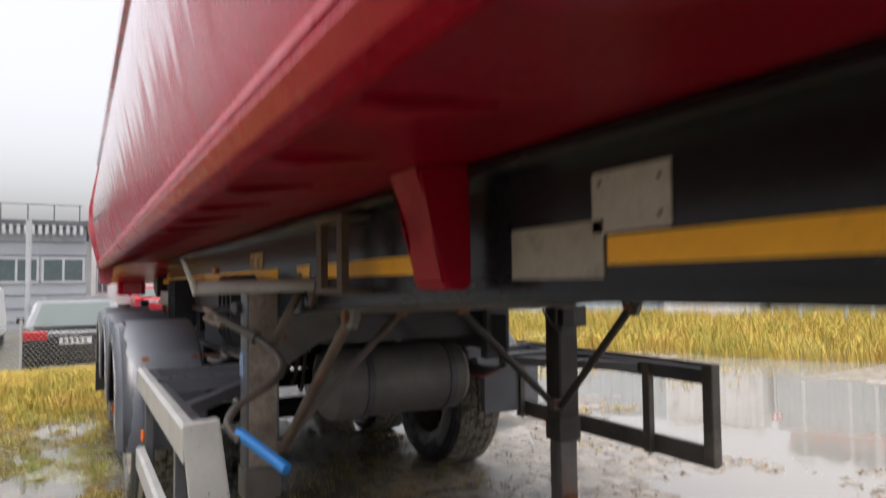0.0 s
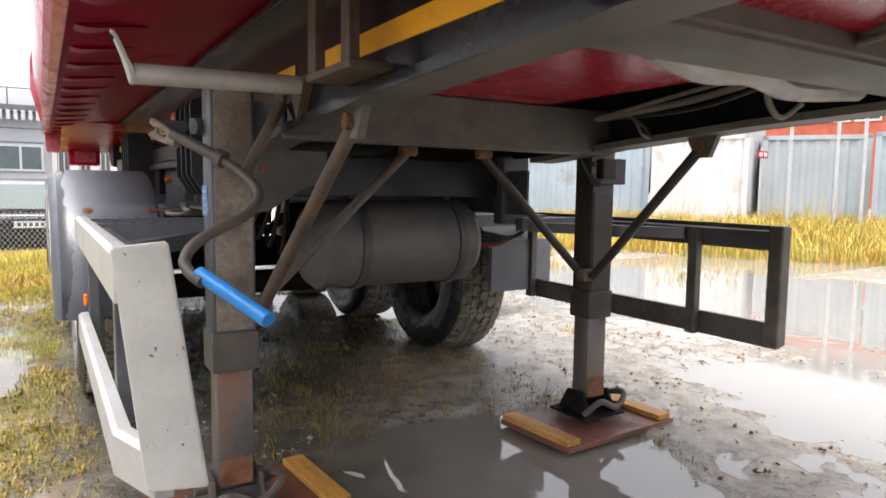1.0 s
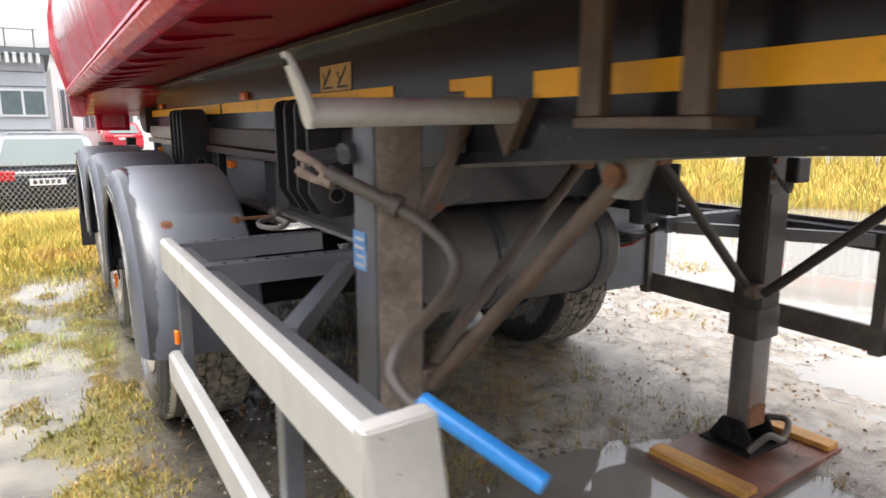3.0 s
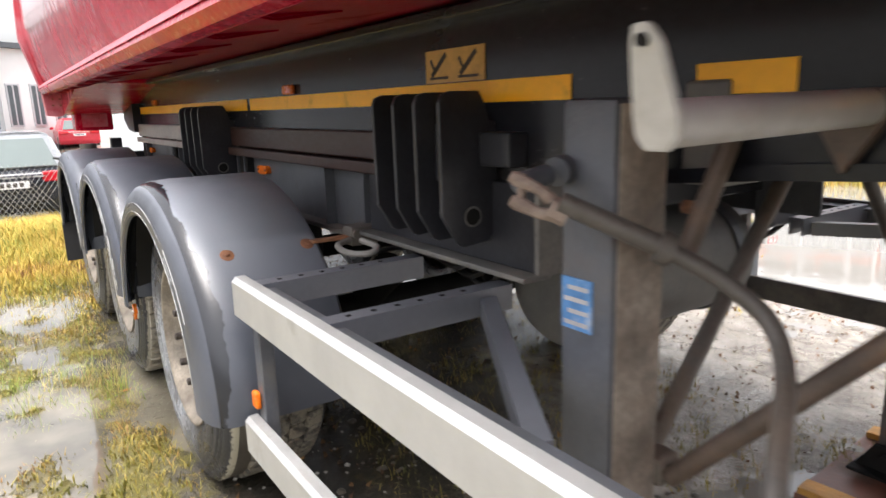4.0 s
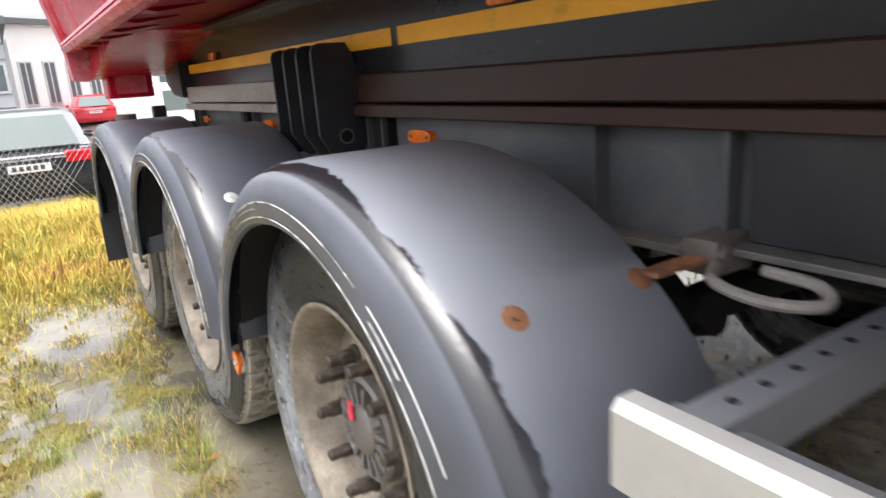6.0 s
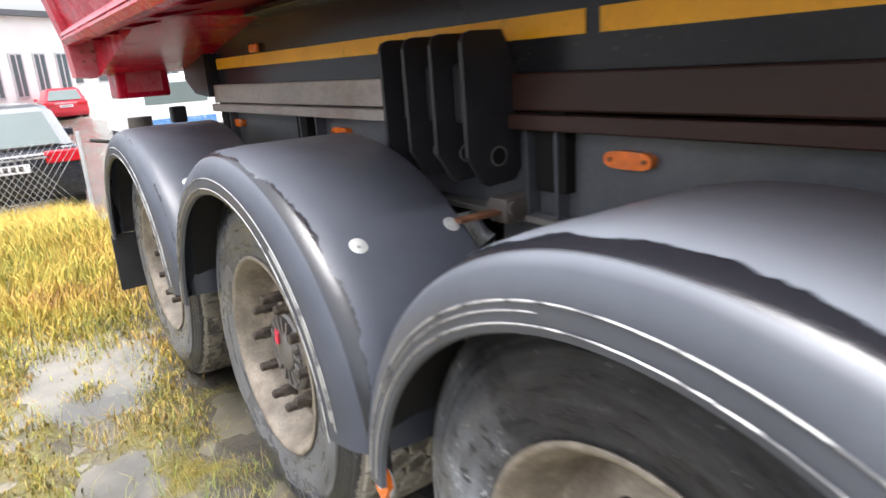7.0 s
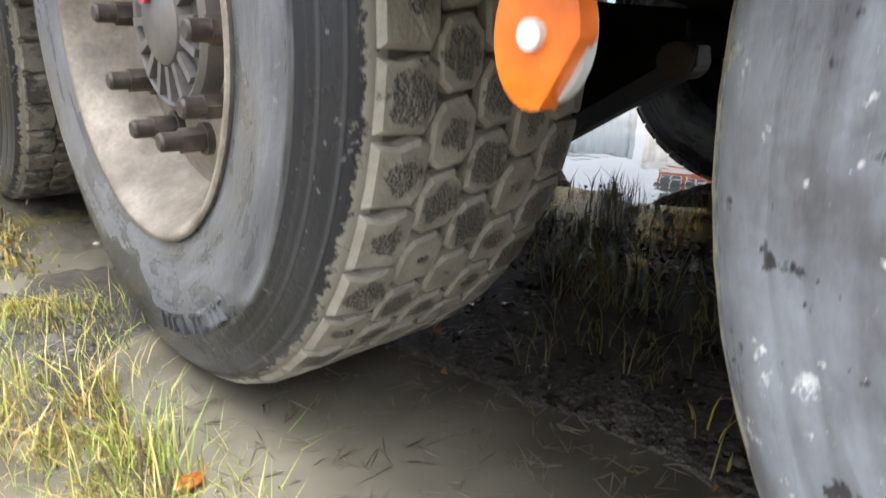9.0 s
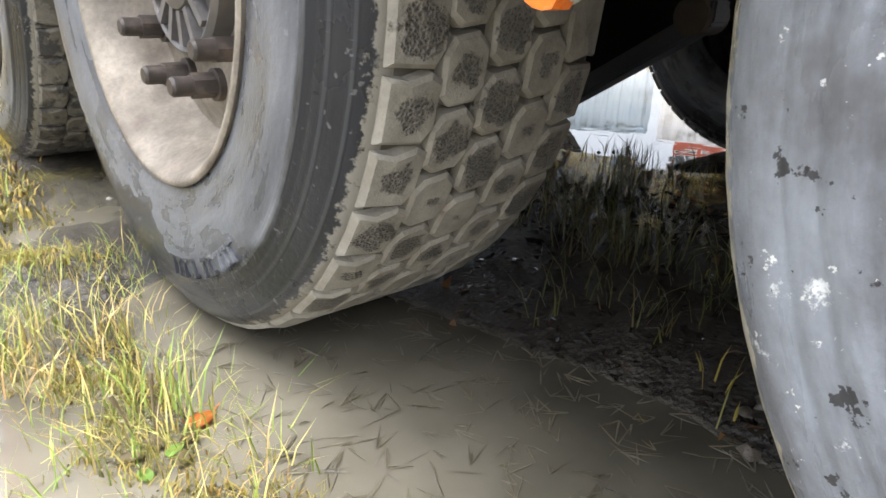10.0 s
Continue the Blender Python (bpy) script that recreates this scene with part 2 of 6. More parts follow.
def tyre_side(name, ribs, scuffed):
    """Worn rubber, streaked round the axle: grey sheen on the wall, dark ribs by the shoulder, scuffs, pale scratches and dried mud."""
    m, nt, b, co = start(name)
    sp = nt.nodes.new("ShaderNodeSeparateXYZ")
    nt.links.new(co, sp.inputs[0])
    x, y, z = sp.outputs
    r = lin(nt, "SQRT", lin(nt, "ADD", lin(nt, "MULTIPLY", y, y), lin(nt, "MULTIPLY", z, z)))
    cb = nt.nodes.new("ShaderNodeCombineXYZ")
    nt.links.new(lin(nt, "MULTIPLY", r, 14.0), cb.inputs[0])
    nt.links.new(lin(nt, "MULTIPLY", lin(nt, "DIVIDE", y, r), 1.1), cb.inputs[1])
    nt.links.new(lin(nt, "MULTIPLY", lin(nt, "DIVIDE", z, r), 1.1), cb.inputs[2])
    streak = noise_at(nt, cb.outputs[0], 3.0, 6, 0.6)
    patch = noise_at(nt, co, 5.0, 5, 0.6)
    fine = noise_at(nt, co, 85.0, 4, 0.65)
    col = ramp_node(nt, streak, [(0.30, (0.058, 0.060, 0.067)), (0.5, (0.105, 0.109, 0.120)), (0.7, (0.165, 0.169, 0.181))])
    # Lower rear part of the wall, where the scuffs are kept.
    low = stepped(nt, lin(nt, "ADD", lin(nt, "MULTIPLY", lin(nt, "SUBTRACT", y, z), 0.7), lin(nt, "MULTIPLY_ADD", patch, 0.30, -0.15)), 0.08, 0.30)
    # Scuffed tyre: base darkened, so the fender's shade sits in its upper colour.
    if scuffed > 0.5:
        col = ramp_node(nt, streak, [(0.30, (0.022, 0.022, 0.024)), (0.5, (0.038, 0.038, 0.041)), (0.7, (0.062, 0.062, 0.066))])
    dark = stepped(nt, lin(nt, "MULTIPLY_ADD", patch, 0.06, r), 0.462, 0.472)
    col = blend(nt, dark, col, blend(nt, ribs, col, (0.016, 0.0165, 0.019)))
    worn = lin(nt, "MULTIPLY", stepped(nt, r, 0.415, 0.50), stepped(nt, streak, 0.40, 0.62))
    col = blend(nt, lin(nt, "MULTIPLY", worn, lin(nt, "MULTIPLY", low, scuffed)), col, (0.215, 0.222, 0.235))
    wet = stepped(nt, patch, 0.53, 0.66)
    col = blend(nt, lin(nt, "MULTIPLY", wet, 0.3), col, (0.040, 0.041, 0.046))
    tide = lin(nt, "SUBTRACT", 1.0, stepped(nt, lin(nt, "MULTIPLY_ADD", patch, 0.30, z), -0.225, -0.205))
    col = blend(nt, lin(nt, "MULTIPLY", tide, 0.8), col, (0.022, 0.023, 0.026))
    wet = lin(nt, "MAXIMUM", wet, tide)
    speck = stepped(nt, noise_at(nt, co, 75.0, 6, 0.75), 0.66, 0.72)
    col = blend(nt, lin(nt, "MULTIPLY", speck, 0.22 + 0.5 * scuffed), col, (0.36, 0.355, 0.34))
    st2 = nt.nodes.new("ShaderNodeVectorMath")
    st2.operation = "MULTIPLY"
    st2.inputs[1].default_value = (1.0, 6.0, 6.0)
    nt.links.new(cb.outputs[0], st2.inputs[0])
    ring = lin(nt, "MULTIPLY_ADD", lin(nt, "SINE", lin(nt, "MULTIPLY", r, 230.0)), 0.5, 0.5)
    cr = nt.nodes.new("ShaderNodeCombineXYZ")
    nt.links.new(lin(nt, "MULTIPLY", r, 3.0), cr.inputs[0])
    nt.links.new(lin(nt, "MULTIPLY", lin(nt, "DIVIDE", y, r), 13.0), cr.inputs[1])
    nt.links.new(lin(nt, "MULTIPLY", lin(nt, "DIVIDE", z, r), 13.0), cr.inputs[2])
    rays = lin(nt, "MULTIPLY", stepped(nt, noise_at(nt, cr.outputs[0], 4.0, 4, 0.7), 0.64, 0.70), stepped(nt, r, 0.43, 0.46))
    col = blend(nt, lin(nt, "MULTIPLY", rays, 0.5 * ribs), col, (0.30, 0.30, 0.29))
    col = blend(nt, lin(nt, "MULTIPLY", lin(nt, "MULTIPLY", stepped(nt, ring, 0.93, 0.98), stepped(nt, r, 0.43, 0.44)), 0.16 * ribs), col, (0.20, 0.20, 0.20))
    scr = stepped(nt, noise_at(nt, st2.outputs[0], 5.0, 3, 0.5), 0.67, 0.71)
    col = blend(nt, lin(nt, "MULTIPLY", scr, 0.35), col, (0.28, 0.28, 0.275))
    if scuffed > 0.5:
        wavy = nt.nodes.new("ShaderNodeVectorMath")
        nt.links.new(cb.outputs[0], wavy.inputs[0])
        nt.links.new(co, wavy.inputs[1])
        rub = ramp_node(nt, lin(nt, "ADD", lin(nt, "MULTIPLY", noise_at(nt, wavy.outputs[0], 1.1, 7, 0.65), 0.5), lin(nt, "MULTIPLY", noise_at(nt, co, 7.0, 7, 0.68), 0.5)), [(0.38, (0.085, 0.083, 0.084)), (0.48, (0.19, 0.20, 0.22)), (0.60, (0.31, 0.335, 0.37))])
        col = blend(nt, lin(nt, "MULTIPLY", low, 0.85), col, rub)
        smear = lin(nt, "MULTIPLY", stepped(nt, noise_at(nt, co, 9.0, 4, 0.6), 0.56, 0.66), low)
        col = blend(nt, lin(nt, "MULTIPLY", smear, 0.75), col, (0.085, 0.082, 0.083))
        splat = lin(nt, "MULTIPLY", stepped(nt, noise_at(nt, co, 15.0, 9, 0.80), 0.59, 0.63), low)
        col = blend(nt, lin(nt, "MULTIPLY", splat, 0.85), col, (0.62, 0.63, 0.63))
        dash = lin(nt, "MULTIPLY", stepped(nt, noise_at(nt, co, 55.0, 5, 0.68), 0.64, 0.665), low)
        col = blend(nt, lin(nt, "MULTIPLY", dash, 0.9), col, (0.66, 0.66, 0.64))
        chip = stepped(nt, noise_at(nt, st2.outputs[0], 2.0, 5, 0.68), 0.598, 0.611)
        col = blend(nt, lin(nt, "MULTIPLY", chip, 0.9), col, (0.030, 0.029, 0.030))
    edge = stepped(nt, lin(nt, "MULTIPLY_ADD", noise_at(nt, co, 42.0, 4, 0.7), 0.035, r), 0.5265, 0.5295)
    col = blend(nt, edge, col, (0.46, 0.43, 0.34) if scuffed > 0.5 else (0.27, 0.25, 0.21))
    nt.links.new(col, b.inputs["Base Color"])
    rg = ramp_node(nt, streak, [(0.35, (0.24,) * 3), (0.65, (0.42,) * 3)])
    rg = blend(nt, lin(nt, "MULTIPLY", dark, ribs), rg, (0.30, 0.30, 0.30))
    nt.links.new(lin(nt, "MULTIPLY_ADD", low, 0.20, 0.10) if scuffed > 0.5 else lin(nt, "MULTIPLY_ADD", dark, -0.25, 0.58), b.inputs["Specular IOR Level"])
    nt.links.new(blend(nt, wet, rg, (0.16, 0.16, 0.16)), b.inputs["Roughness"])
    relief = lin(nt, "ADD", fine, lin(nt, "MULTIPLY", streak, 1.5))
    bumped(nt, b, lin(nt, "ADD", relief, lin(nt, "MULTIPLY", lin(nt, "MULTIPLY", stepped(nt, ring, 0.80, 0.98), stepped(nt, r, 0.43, 0.44)), 0.9 * ribs)), 0.3, 0.004)
    return m


def fender_wet(name, lo, hi, dusty, run):
    """Grey-blue plastic with a dark wet run along the lip, and drips."""
    m, nt, b, co = start(name)
    sp = nt.nodes.new("ShaderNodeSeparateXYZ")
    nt.links.new(co, sp.inputs[0])
    mp = nt.nodes.new("ShaderNodeMapping")
    mp.inputs["Scale"].default_value = (0.8, 1.0, 1.0)
    nt.links.new(co, mp.inputs[0])
    wav = noise_at(nt, mp.outputs[0], 2.3, 2, 0.4)
    rag = noise_at(nt, co, 22.0, 5, 0.6)
    x = lin(nt, "ADD", sp.outputs[0], lin(nt, "MULTIPLY_ADD", wav, -0.15, 0.105))
    x = lin(nt, "MULTIPLY_ADD", rag, 0.035, x)
    band = lin(nt, "MULTIPLY", lin(nt, "SUBTRACT", 1.0, stepped(nt, x, run, run + 0.006)), stepped(nt, sp.outputs[0], 0.128, 0.133))
    drip = lin(nt, "MULTIPLY", stepped(nt, noise_at(nt, co, 17.0, 6, 0.7), 0.71, 0.73), lin(nt, "SUBTRACT", 1.0, stepped(nt, sp.outputs[0], 0.22, 0.30)))
    wet = lin(nt, "MAXIMUM", band, drip)
    broad, small = noise_at(nt, co, 3.5, 5), noise_at(nt, co, 80.0, 3)
    col = ramp_node(nt, broad, [(0.3, lo), (0.7, hi)])
    # Upward faces painted paler: settled dust and the sky's sheen in one colour.
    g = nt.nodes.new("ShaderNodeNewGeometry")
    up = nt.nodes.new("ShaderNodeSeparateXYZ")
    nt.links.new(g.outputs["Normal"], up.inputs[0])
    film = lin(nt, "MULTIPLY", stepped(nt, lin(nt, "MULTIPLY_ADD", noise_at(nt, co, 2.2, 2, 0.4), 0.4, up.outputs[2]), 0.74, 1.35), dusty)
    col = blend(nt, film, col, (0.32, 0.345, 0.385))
    dust = stepped(nt, noise_at(nt, co, 120.0, 4, 0.7), 0.68, 0.74)
    col = blend(nt, lin(nt, "MULTIPLY", dust, 0.4), col, (0.24, 0.24, 0.23))
    col = blend(nt, wet, col, (0.016, 0.0175, 0.022))
    nt.links.new(col, b.inputs["Base Color"])
    rg = ramp_node(nt, noise_at(nt, co, 9.0, 5, 0.6), [(0.30, (0.32,) * 3), (0.70, (0.44,) * 3)])
    nt.links.new(blend(nt, wet, rg, (0.20, 0.20, 0.20)), b.inputs["Roughness"])
    b.inputs["Specular IOR Level"].default_value = 0.6
    bumped(nt, b, small, 0.1, 0.004)
    return m


def block_rubber():
    """Muddy tread block with a pitted dark patch worn bare in its middle."""
    m, nt, b, co = start("muddy_tread_block")
    oi = nt.nodes.new("ShaderNodeObjectInfo")
    off = nt.nodes.new("ShaderNodeVectorMath")
    off.operation = "ADD"
    cb = nt.nodes.new("ShaderNodeCombineXYZ")
    nt.links.new(lin(nt, "MULTIPLY", oi.outputs["Random"], 37.0), cb.inputs[0])
    nt.links.new(lin(nt, "MULTIPLY", oi.outputs["Random"], 91.0), cb.inputs[1])
    nt.links.new(co, off.inputs[0])
    nt.links.new(cb.outputs[0], off.inputs[1])
    v = off.outputs[0]
    sp = nt.nodes.new("ShaderNodeSeparateXYZ")
    nt.links.new(co, sp.inputs[0])
    d = lin(nt, "SQRT", lin(nt, "ADD", lin(nt, "MULTIPLY", sp.outputs[0], sp.outputs[0]), lin(nt, "MULTIPLY", sp.outputs[1], sp.outputs[1])))
    rag = noise_at(nt, v, 55.0, 4, 0.6)
    grit = noise_at(nt, v, 210.0, 3, 0.6)
    pit = nt.nodes.new("ShaderNodeTexVoronoi")
    pit.inputs["Scale"].default_value = 260
    nt.links.new(v, pit.inputs["Vector"])
    size = lin(nt, "MULTIPLY_ADD", oi.outputs["Random"], 0.026, 0.004)
    bare = lin(nt, "SUBTRACT", 1.0, stepped(nt, lin(nt, "SUBTRACT", lin(nt, "MULTIPLY_ADD", rag, 0.045, d), size), 0.018, 0.0225))
    mud = ramp_node(nt, noise_at(nt, v, 24.0, 5, 0.65), [(0.3, (0.24, 0.217, 0.175)), (0.7, (0.40, 0.37, 0.31))])
    black = ramp_node(nt, pit.outputs["Distance"], [(0.10, (0.022, 0.021, 0.019)), (0.5, (0.17, 0.155, 0.13))])
    nt.links.new(blend(nt, bare, mud, black), b.inputs["Base Color"])
    nt.links.new(blend(nt, bare, (0.68, 0.68, 0.68), (0.32, 0.32, 0.32)), b.inputs["Roughness"])
    h = lin(nt, "ADD", lin(nt, "MULTIPLY", grit, 0.5), lin(nt, "MULTIPLY", lin(nt, "MULTIPLY", bare, pit.outputs["Distance"]), 1.2))
    bumped(nt, b, lin(nt, "SUBTRACT", h, lin(nt, "MULTIPLY", bare, 0.6)), 0.7, 0.004)
    return m


def rain_streaks(m):
    """A film of rain on the upper wall, ending in tongues, that mirrors the sky."""
    nt = m.node_tree
    b = nt.nodes["Principled BSDF"]
    tc = nt.nodes.new("ShaderNodeTexCoord")
    mp = nt.nodes.new("ShaderNodeMapping")
    mp.inputs["Scale"].default_value = (1.0, 5.0, 0.5)
    nt.links.new(tc.outputs["Object"], mp.inputs[0])
    sp = nt.nodes.new("ShaderNodeSeparateXYZ")
    nt.links.new(tc.outputs["Object"], sp.inputs[0])
    edge = lin(nt, "MULTIPLY_ADD", noise_at(nt, mp.outputs[0], 2.2, 3, 0.55), 0.55, sp.outputs[2])
    nt.links.new(stepped(nt, edge, 2.10, 2.20), b.inputs["Coat Weight"])
    b.inputs["Coat Roughness"].default_value = 0.10
    b.inputs["Coat IOR"].default_value = 1.7


red_wall = red_paint.copy()
rain_streaks(red_wall)
rubber = tyre_side("tyre_rubber", 0.92, 0.12)
rubber_scuffed = tyre_side("scuffed_tyre_rubber", 0.15, 0.85)
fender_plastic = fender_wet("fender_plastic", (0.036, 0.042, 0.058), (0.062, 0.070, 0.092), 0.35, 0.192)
fender_dust_sheen = fender_wet("dust_sheen_fender_plastic", (0.050, 0.056, 0.071), (0.080, 0.088, 0.108), 0.9, 0.208)
block_mud = block_rubber()

# ---- mesh helpers ----
XC = 1.395                                # the trailer's middle line
HUB_Y = (5.003, 6.342, 7.672)
HUB_Z = 0.533


def link_mesh(name, bm, material, smooth=False, angle=35):
    me = bpy.data.meshes.new(name)
    bmesh.ops.recalc_face_normals(bm, faces=bm.faces[:])
    if smooth:
        for f in bm.faces:
            f.smooth = True
        for e in bm.edges:
            if len(e.link_faces) == 2 and e.calc_face_angle(0) > radians(angle):
                e.smooth = False
    bm.to_mesh(me)
    bm.free()
    me.materials.append(material)
    return me


SETTLE = True


def settle(bm):
    """Brings the chassis' drawing sizes to the true ones: the part ahead of the axles is a little shorter, and it sits lower."""
    for v in bm.verts:
        if v.co.y < 4.2:
            v.co.y = 4.2 - 0.946 * (4.2 - v.co.y)
        v.co.z -= 0.043 * min(1.04, max(0.0, v.co.z - 0.56))


def part(name, bm, material, parent=None, label="", smooth=False, angle=35):
    """One mesh object, in world coordinates, under a thing (an Empty) or under another part."""
    if SETTLE and parent is not None and (parent.name == "semi_trailer" or (parent.parent and parent.parent.name == "semi_trailer") or (parent.parent and parent.parent.parent)):
        settle(bm)
    ob = new(name, link_mesh(name, bm, material, smooth, angle))
    if parent is not None:
        ob.parent = parent
        top = parent
        off = Vector(parent.location)
        while top.parent is not None:
            top = top.parent
        ob.matrix_parent_inverse = Matrix.Translation(-off) if parent.type == "EMPTY" else Matrix.Identity(4)
    if label:
        tagged(ob, label)
    return ob


def share(name, me, parent, m):
    """An object on a mesh that others use too, at the pose m in its parent's space."""
    ob = new(name, me)
    ob.parent = parent
    ob.matrix_basis = m
    return ob


def thing(name, at, label, category, group="", kind=""):
    ob = new(name)
    ob.empty_display_size = 0.1
    ob.location = at
    return tagged(ob, label, category, group, kind)


def box(bm, x0, x1, y0, y1, z0, z1, bevel=0.0, m=None):
    vs = [bm.verts.new((x, y, z)) for x in (x0, x1) for y in (y0, y1) for z in (z0, z1)]
    fs = [bm.faces.new([vs[i] for i in q]) for q in ((0, 1, 3, 2), (4, 6, 7, 5), (0, 4, 5, 1), (2, 3, 7, 6), (0, 2, 6, 4), (1, 5, 7, 3))]
    if bevel:
        es = list({e for f in fs for e in f.edges})
        r = bmesh.ops.bevel(bm, geom=es, offset=bevel, segments=2, affect="EDGES", profile=0.5)
        vs = list({v for f in r["faces"] for v in f.verts} | {v for v in vs if v.is_valid})
    if m is not None:
        bmesh.ops.transform(bm, matrix=m, verts=vs)
    return vs


def prism(bm, pts, axis, a0, a1):
    """A closed outline carried along an axis. pts: (u, v) = (x, z) for 'y', (y, z) for 'x', (x, y) for 'z'."""
    def at(u, v, a):
        return {"y": (u, a, v), "x": (a, u, v), "z": (u, v, a)}[axis]
    lo = [bm.verts.new(at(u, v, a0)) for u, v in pts]
    hi = [bm.verts.new(at(u, v, a1)) for u, v in pts]
    n = len(pts)
    for i in range(n):
        bm.faces.new((lo[i], lo[(i + 1) % n], hi[(i + 1) % n], hi[i]))
    bm.faces.new(lo)
    bm.faces.new(hi[::-1])


def tube(bm, pts, r, seg=12, cap=True, radii=None):
    """A round bar along a line of points."""
    pts = [Vector(p) for p in pts]
    rings, up = [], None
    for i, p in enumerate(pts):
        d = (pts[min(i + 1, len(pts) - 1)] - pts[max(i - 1, 0)]).normalized()
        if up is None:
            up = d.orthogonal().normalized()
        up = (up - d * up.dot(d)).normalized()
        side = d.cross(up)
        rr = radii[i] if radii else r
        rings.append([bm.verts.new(p + (up * math.cos(a) + side * math.sin(a)) * rr) for a in (2 * math.pi * k / seg for k in range(seg))])
    for a, b in zip(rings, rings[1:]):
        for k in range(seg):
            bm.faces.new((a[k], a[(k + 1) % seg], b[(k + 1) % seg], b[k]))
    if cap:
        bm.faces.new(rings[0][::-1])
        bm.faces.new(rings[-1])


def curve_pts(ctrl, n=8):
    """A smooth line through control points."""
    c = [Vector(p) for p in ctrl]
    c = [c[0] * 2 - c[1]] + c + [c[-1] * 2 - c[-2]]
    res = []
    for i in range(1, len(c) - 2):
        for k in range(n):
            t = k / n
            a, b, d, e = c[i - 1], c[i], c[i + 1], c[i + 2]
            res.append(0.5 * ((2 * b) + (d - a) * t + (2 * a - 5 * b + 4 * d - e) * t * t + (3 * b - a - 3 * d + e) * t ** 3))
    return res + [c[-2]]


def turned(bm, prof, seg=48, a0=0.0, a1=360.0, closed=False):
    """A profile of (x, r) turned round the x axis."""
    full = abs(a1 - a0 - 360) < 1e-6
    n = seg if full else seg + 1
    rings = []
    for k in range(n):
        a = radians(a0 + (a1 - a0) * k / seg)
        rings.append([bm.verts.new((x, r * math.cos(a), r * math.sin(a))) for x, r in prof])
    for k in range(seg):
        p, q = rings[k], rings[(k + 1) % n]
        for i in range(len(prof) - (0 if closed else 1)):
            j = (i + 1) % len(prof)
            bm.faces.new((p[i], p[j], q[j], q[i]))
    if closed and not full:
        bm.faces.new(rings[0])
        bm.faces.new(rings[-1][::-1])
    return rings


def mirrored(x):
    return 2 * XC - x


# ---- ground ----
def puddle(x, y, cx, cy, rx, ry, depth):
    d = ((x - cx) / rx) ** 2 + ((y - cy) / ry) ** 2
    return -depth * math.exp(-d * d)


def ground_z(x, y):
    """Height of the muddy yard above the standing water."""
    n1 = noise.noise((x * 0.35, y * 0.35, 1.3))
    n2 = noise.noise((x * 1.3, y * 1.3, 7.1))
    n3 = noise.noise((x * 5.0, y * 5.0, 3.7))
    n4 = noise.noise((x * 14.0, y * 14.0, 9.2))
    yard = min(1.0, max(0.0, (x - 1.7) / 0.8))
    verge = min(1.0, max(0.0, (0.30 + 0.12 * n2 - x) / 0.6))
    z = 0.020 + 0.022 * n1 + 0.020 * n2 + 0.012 * n3 + 0.006 * n4
    z += yard * (-0.006 + 0.010 * n3 + 0.009 * n4)
    z += verge * (-0.013 + 0.016 * n2 + 0.034 * n3 + 0.022 * n4)
    z += puddle(x, y, 1.55, 3.15, 0.62, 0.6, 0.075)
    z += puddle(x, y, 0.40, 5.72, 0.23, 0.62, 0.055)
    z += puddle(x, y, 0.30, 6.22, 0.20, 0.34, 0.060)
    z += puddle(x, y, 0.30, 7.05, 0.14, 0.35, 0.03)
    z += puddle(x, y, 3.6, 3.1, 0.7, 0.8, 0.035)
    z += puddle(x, y, 6.6, 4.6, 2.4, 1.5, 0.08)
    z += puddle(x, y, 5.2, 7.6, 2.2, 0.8, 0.07)
    z += puddle(x, y, 9.0, 7.4, 2.5, 1.2, 0.07)
    z += puddle(x, y, -0.27, 6.1, 0.30, 1.2, 0.022)
    z += puddle(x, y, -0.20, 7.9, 0.32, 0.8, 0.022)
    z += puddle(x, y, 2.6, 6.9, 0.9, 0.8, 0.045)
    z += 0.045 * math.exp(-((x - 1.5) / 0.7) ** 2 - ((y - 4.7) / 0.7) ** 2)
    z += 0.06 * math.exp(-((x - 0.98) / 0.33) ** 2 - ((y - 5.95) / 0.6) ** 2)
    far = max(0.0, math.hypot(x - 1.0, y - 5.0) - 11.0)
    if y > 11 and x < 4:
        z -= 0.30 * min(1.0, (y - 11.0) / 3.0) * min(1.0, (4 - x) / 3.0)
    if x > 8:
        z += 0.30 * min(1.0, far / 5.0)
    return z


def spaced(lo, a, b, hi, step, grow=1.25):
    mid = [a + step * i for i in range(int((b - a) / step) + 1)]
    left, right, s, p = [], [], step, mid[0]
    while p > lo:
        s *= grow
        p -= s
        left.append(max(p, lo))
    s, p = step, mid[-1]
    while p < hi:
        s *= grow
        p += s
        right.append(min(p, hi))
    return left[::-1] + mid + right


def ground_sheet():
    xs = spaced(-900, -2.2, 4.4, 900, 0.045, 1.13)
    ys = spaced(-900, 1.6, 9.0, 1200, 0.045, 1.13)
    verts = [(x, y, ground_z(x, y)) for y in ys for x in xs]
    w = len(xs)
    faces = [(j * w + i, j * w + i + 1, (j + 1) * w + i + 1, (j + 1) * w + i) for j in range(len(ys) - 1) for i in range(w - 1)]
    me = bpy.data.meshes.new("ground")
    me.from_pydata(verts, [], faces)
    me.polygons.foreach_set("use_smooth", [True] * len(faces))
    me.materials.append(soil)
    return tagged(new("ground", me), "wet muddy gravel yard with moss and fallen leaves", "ground", kind="structure")


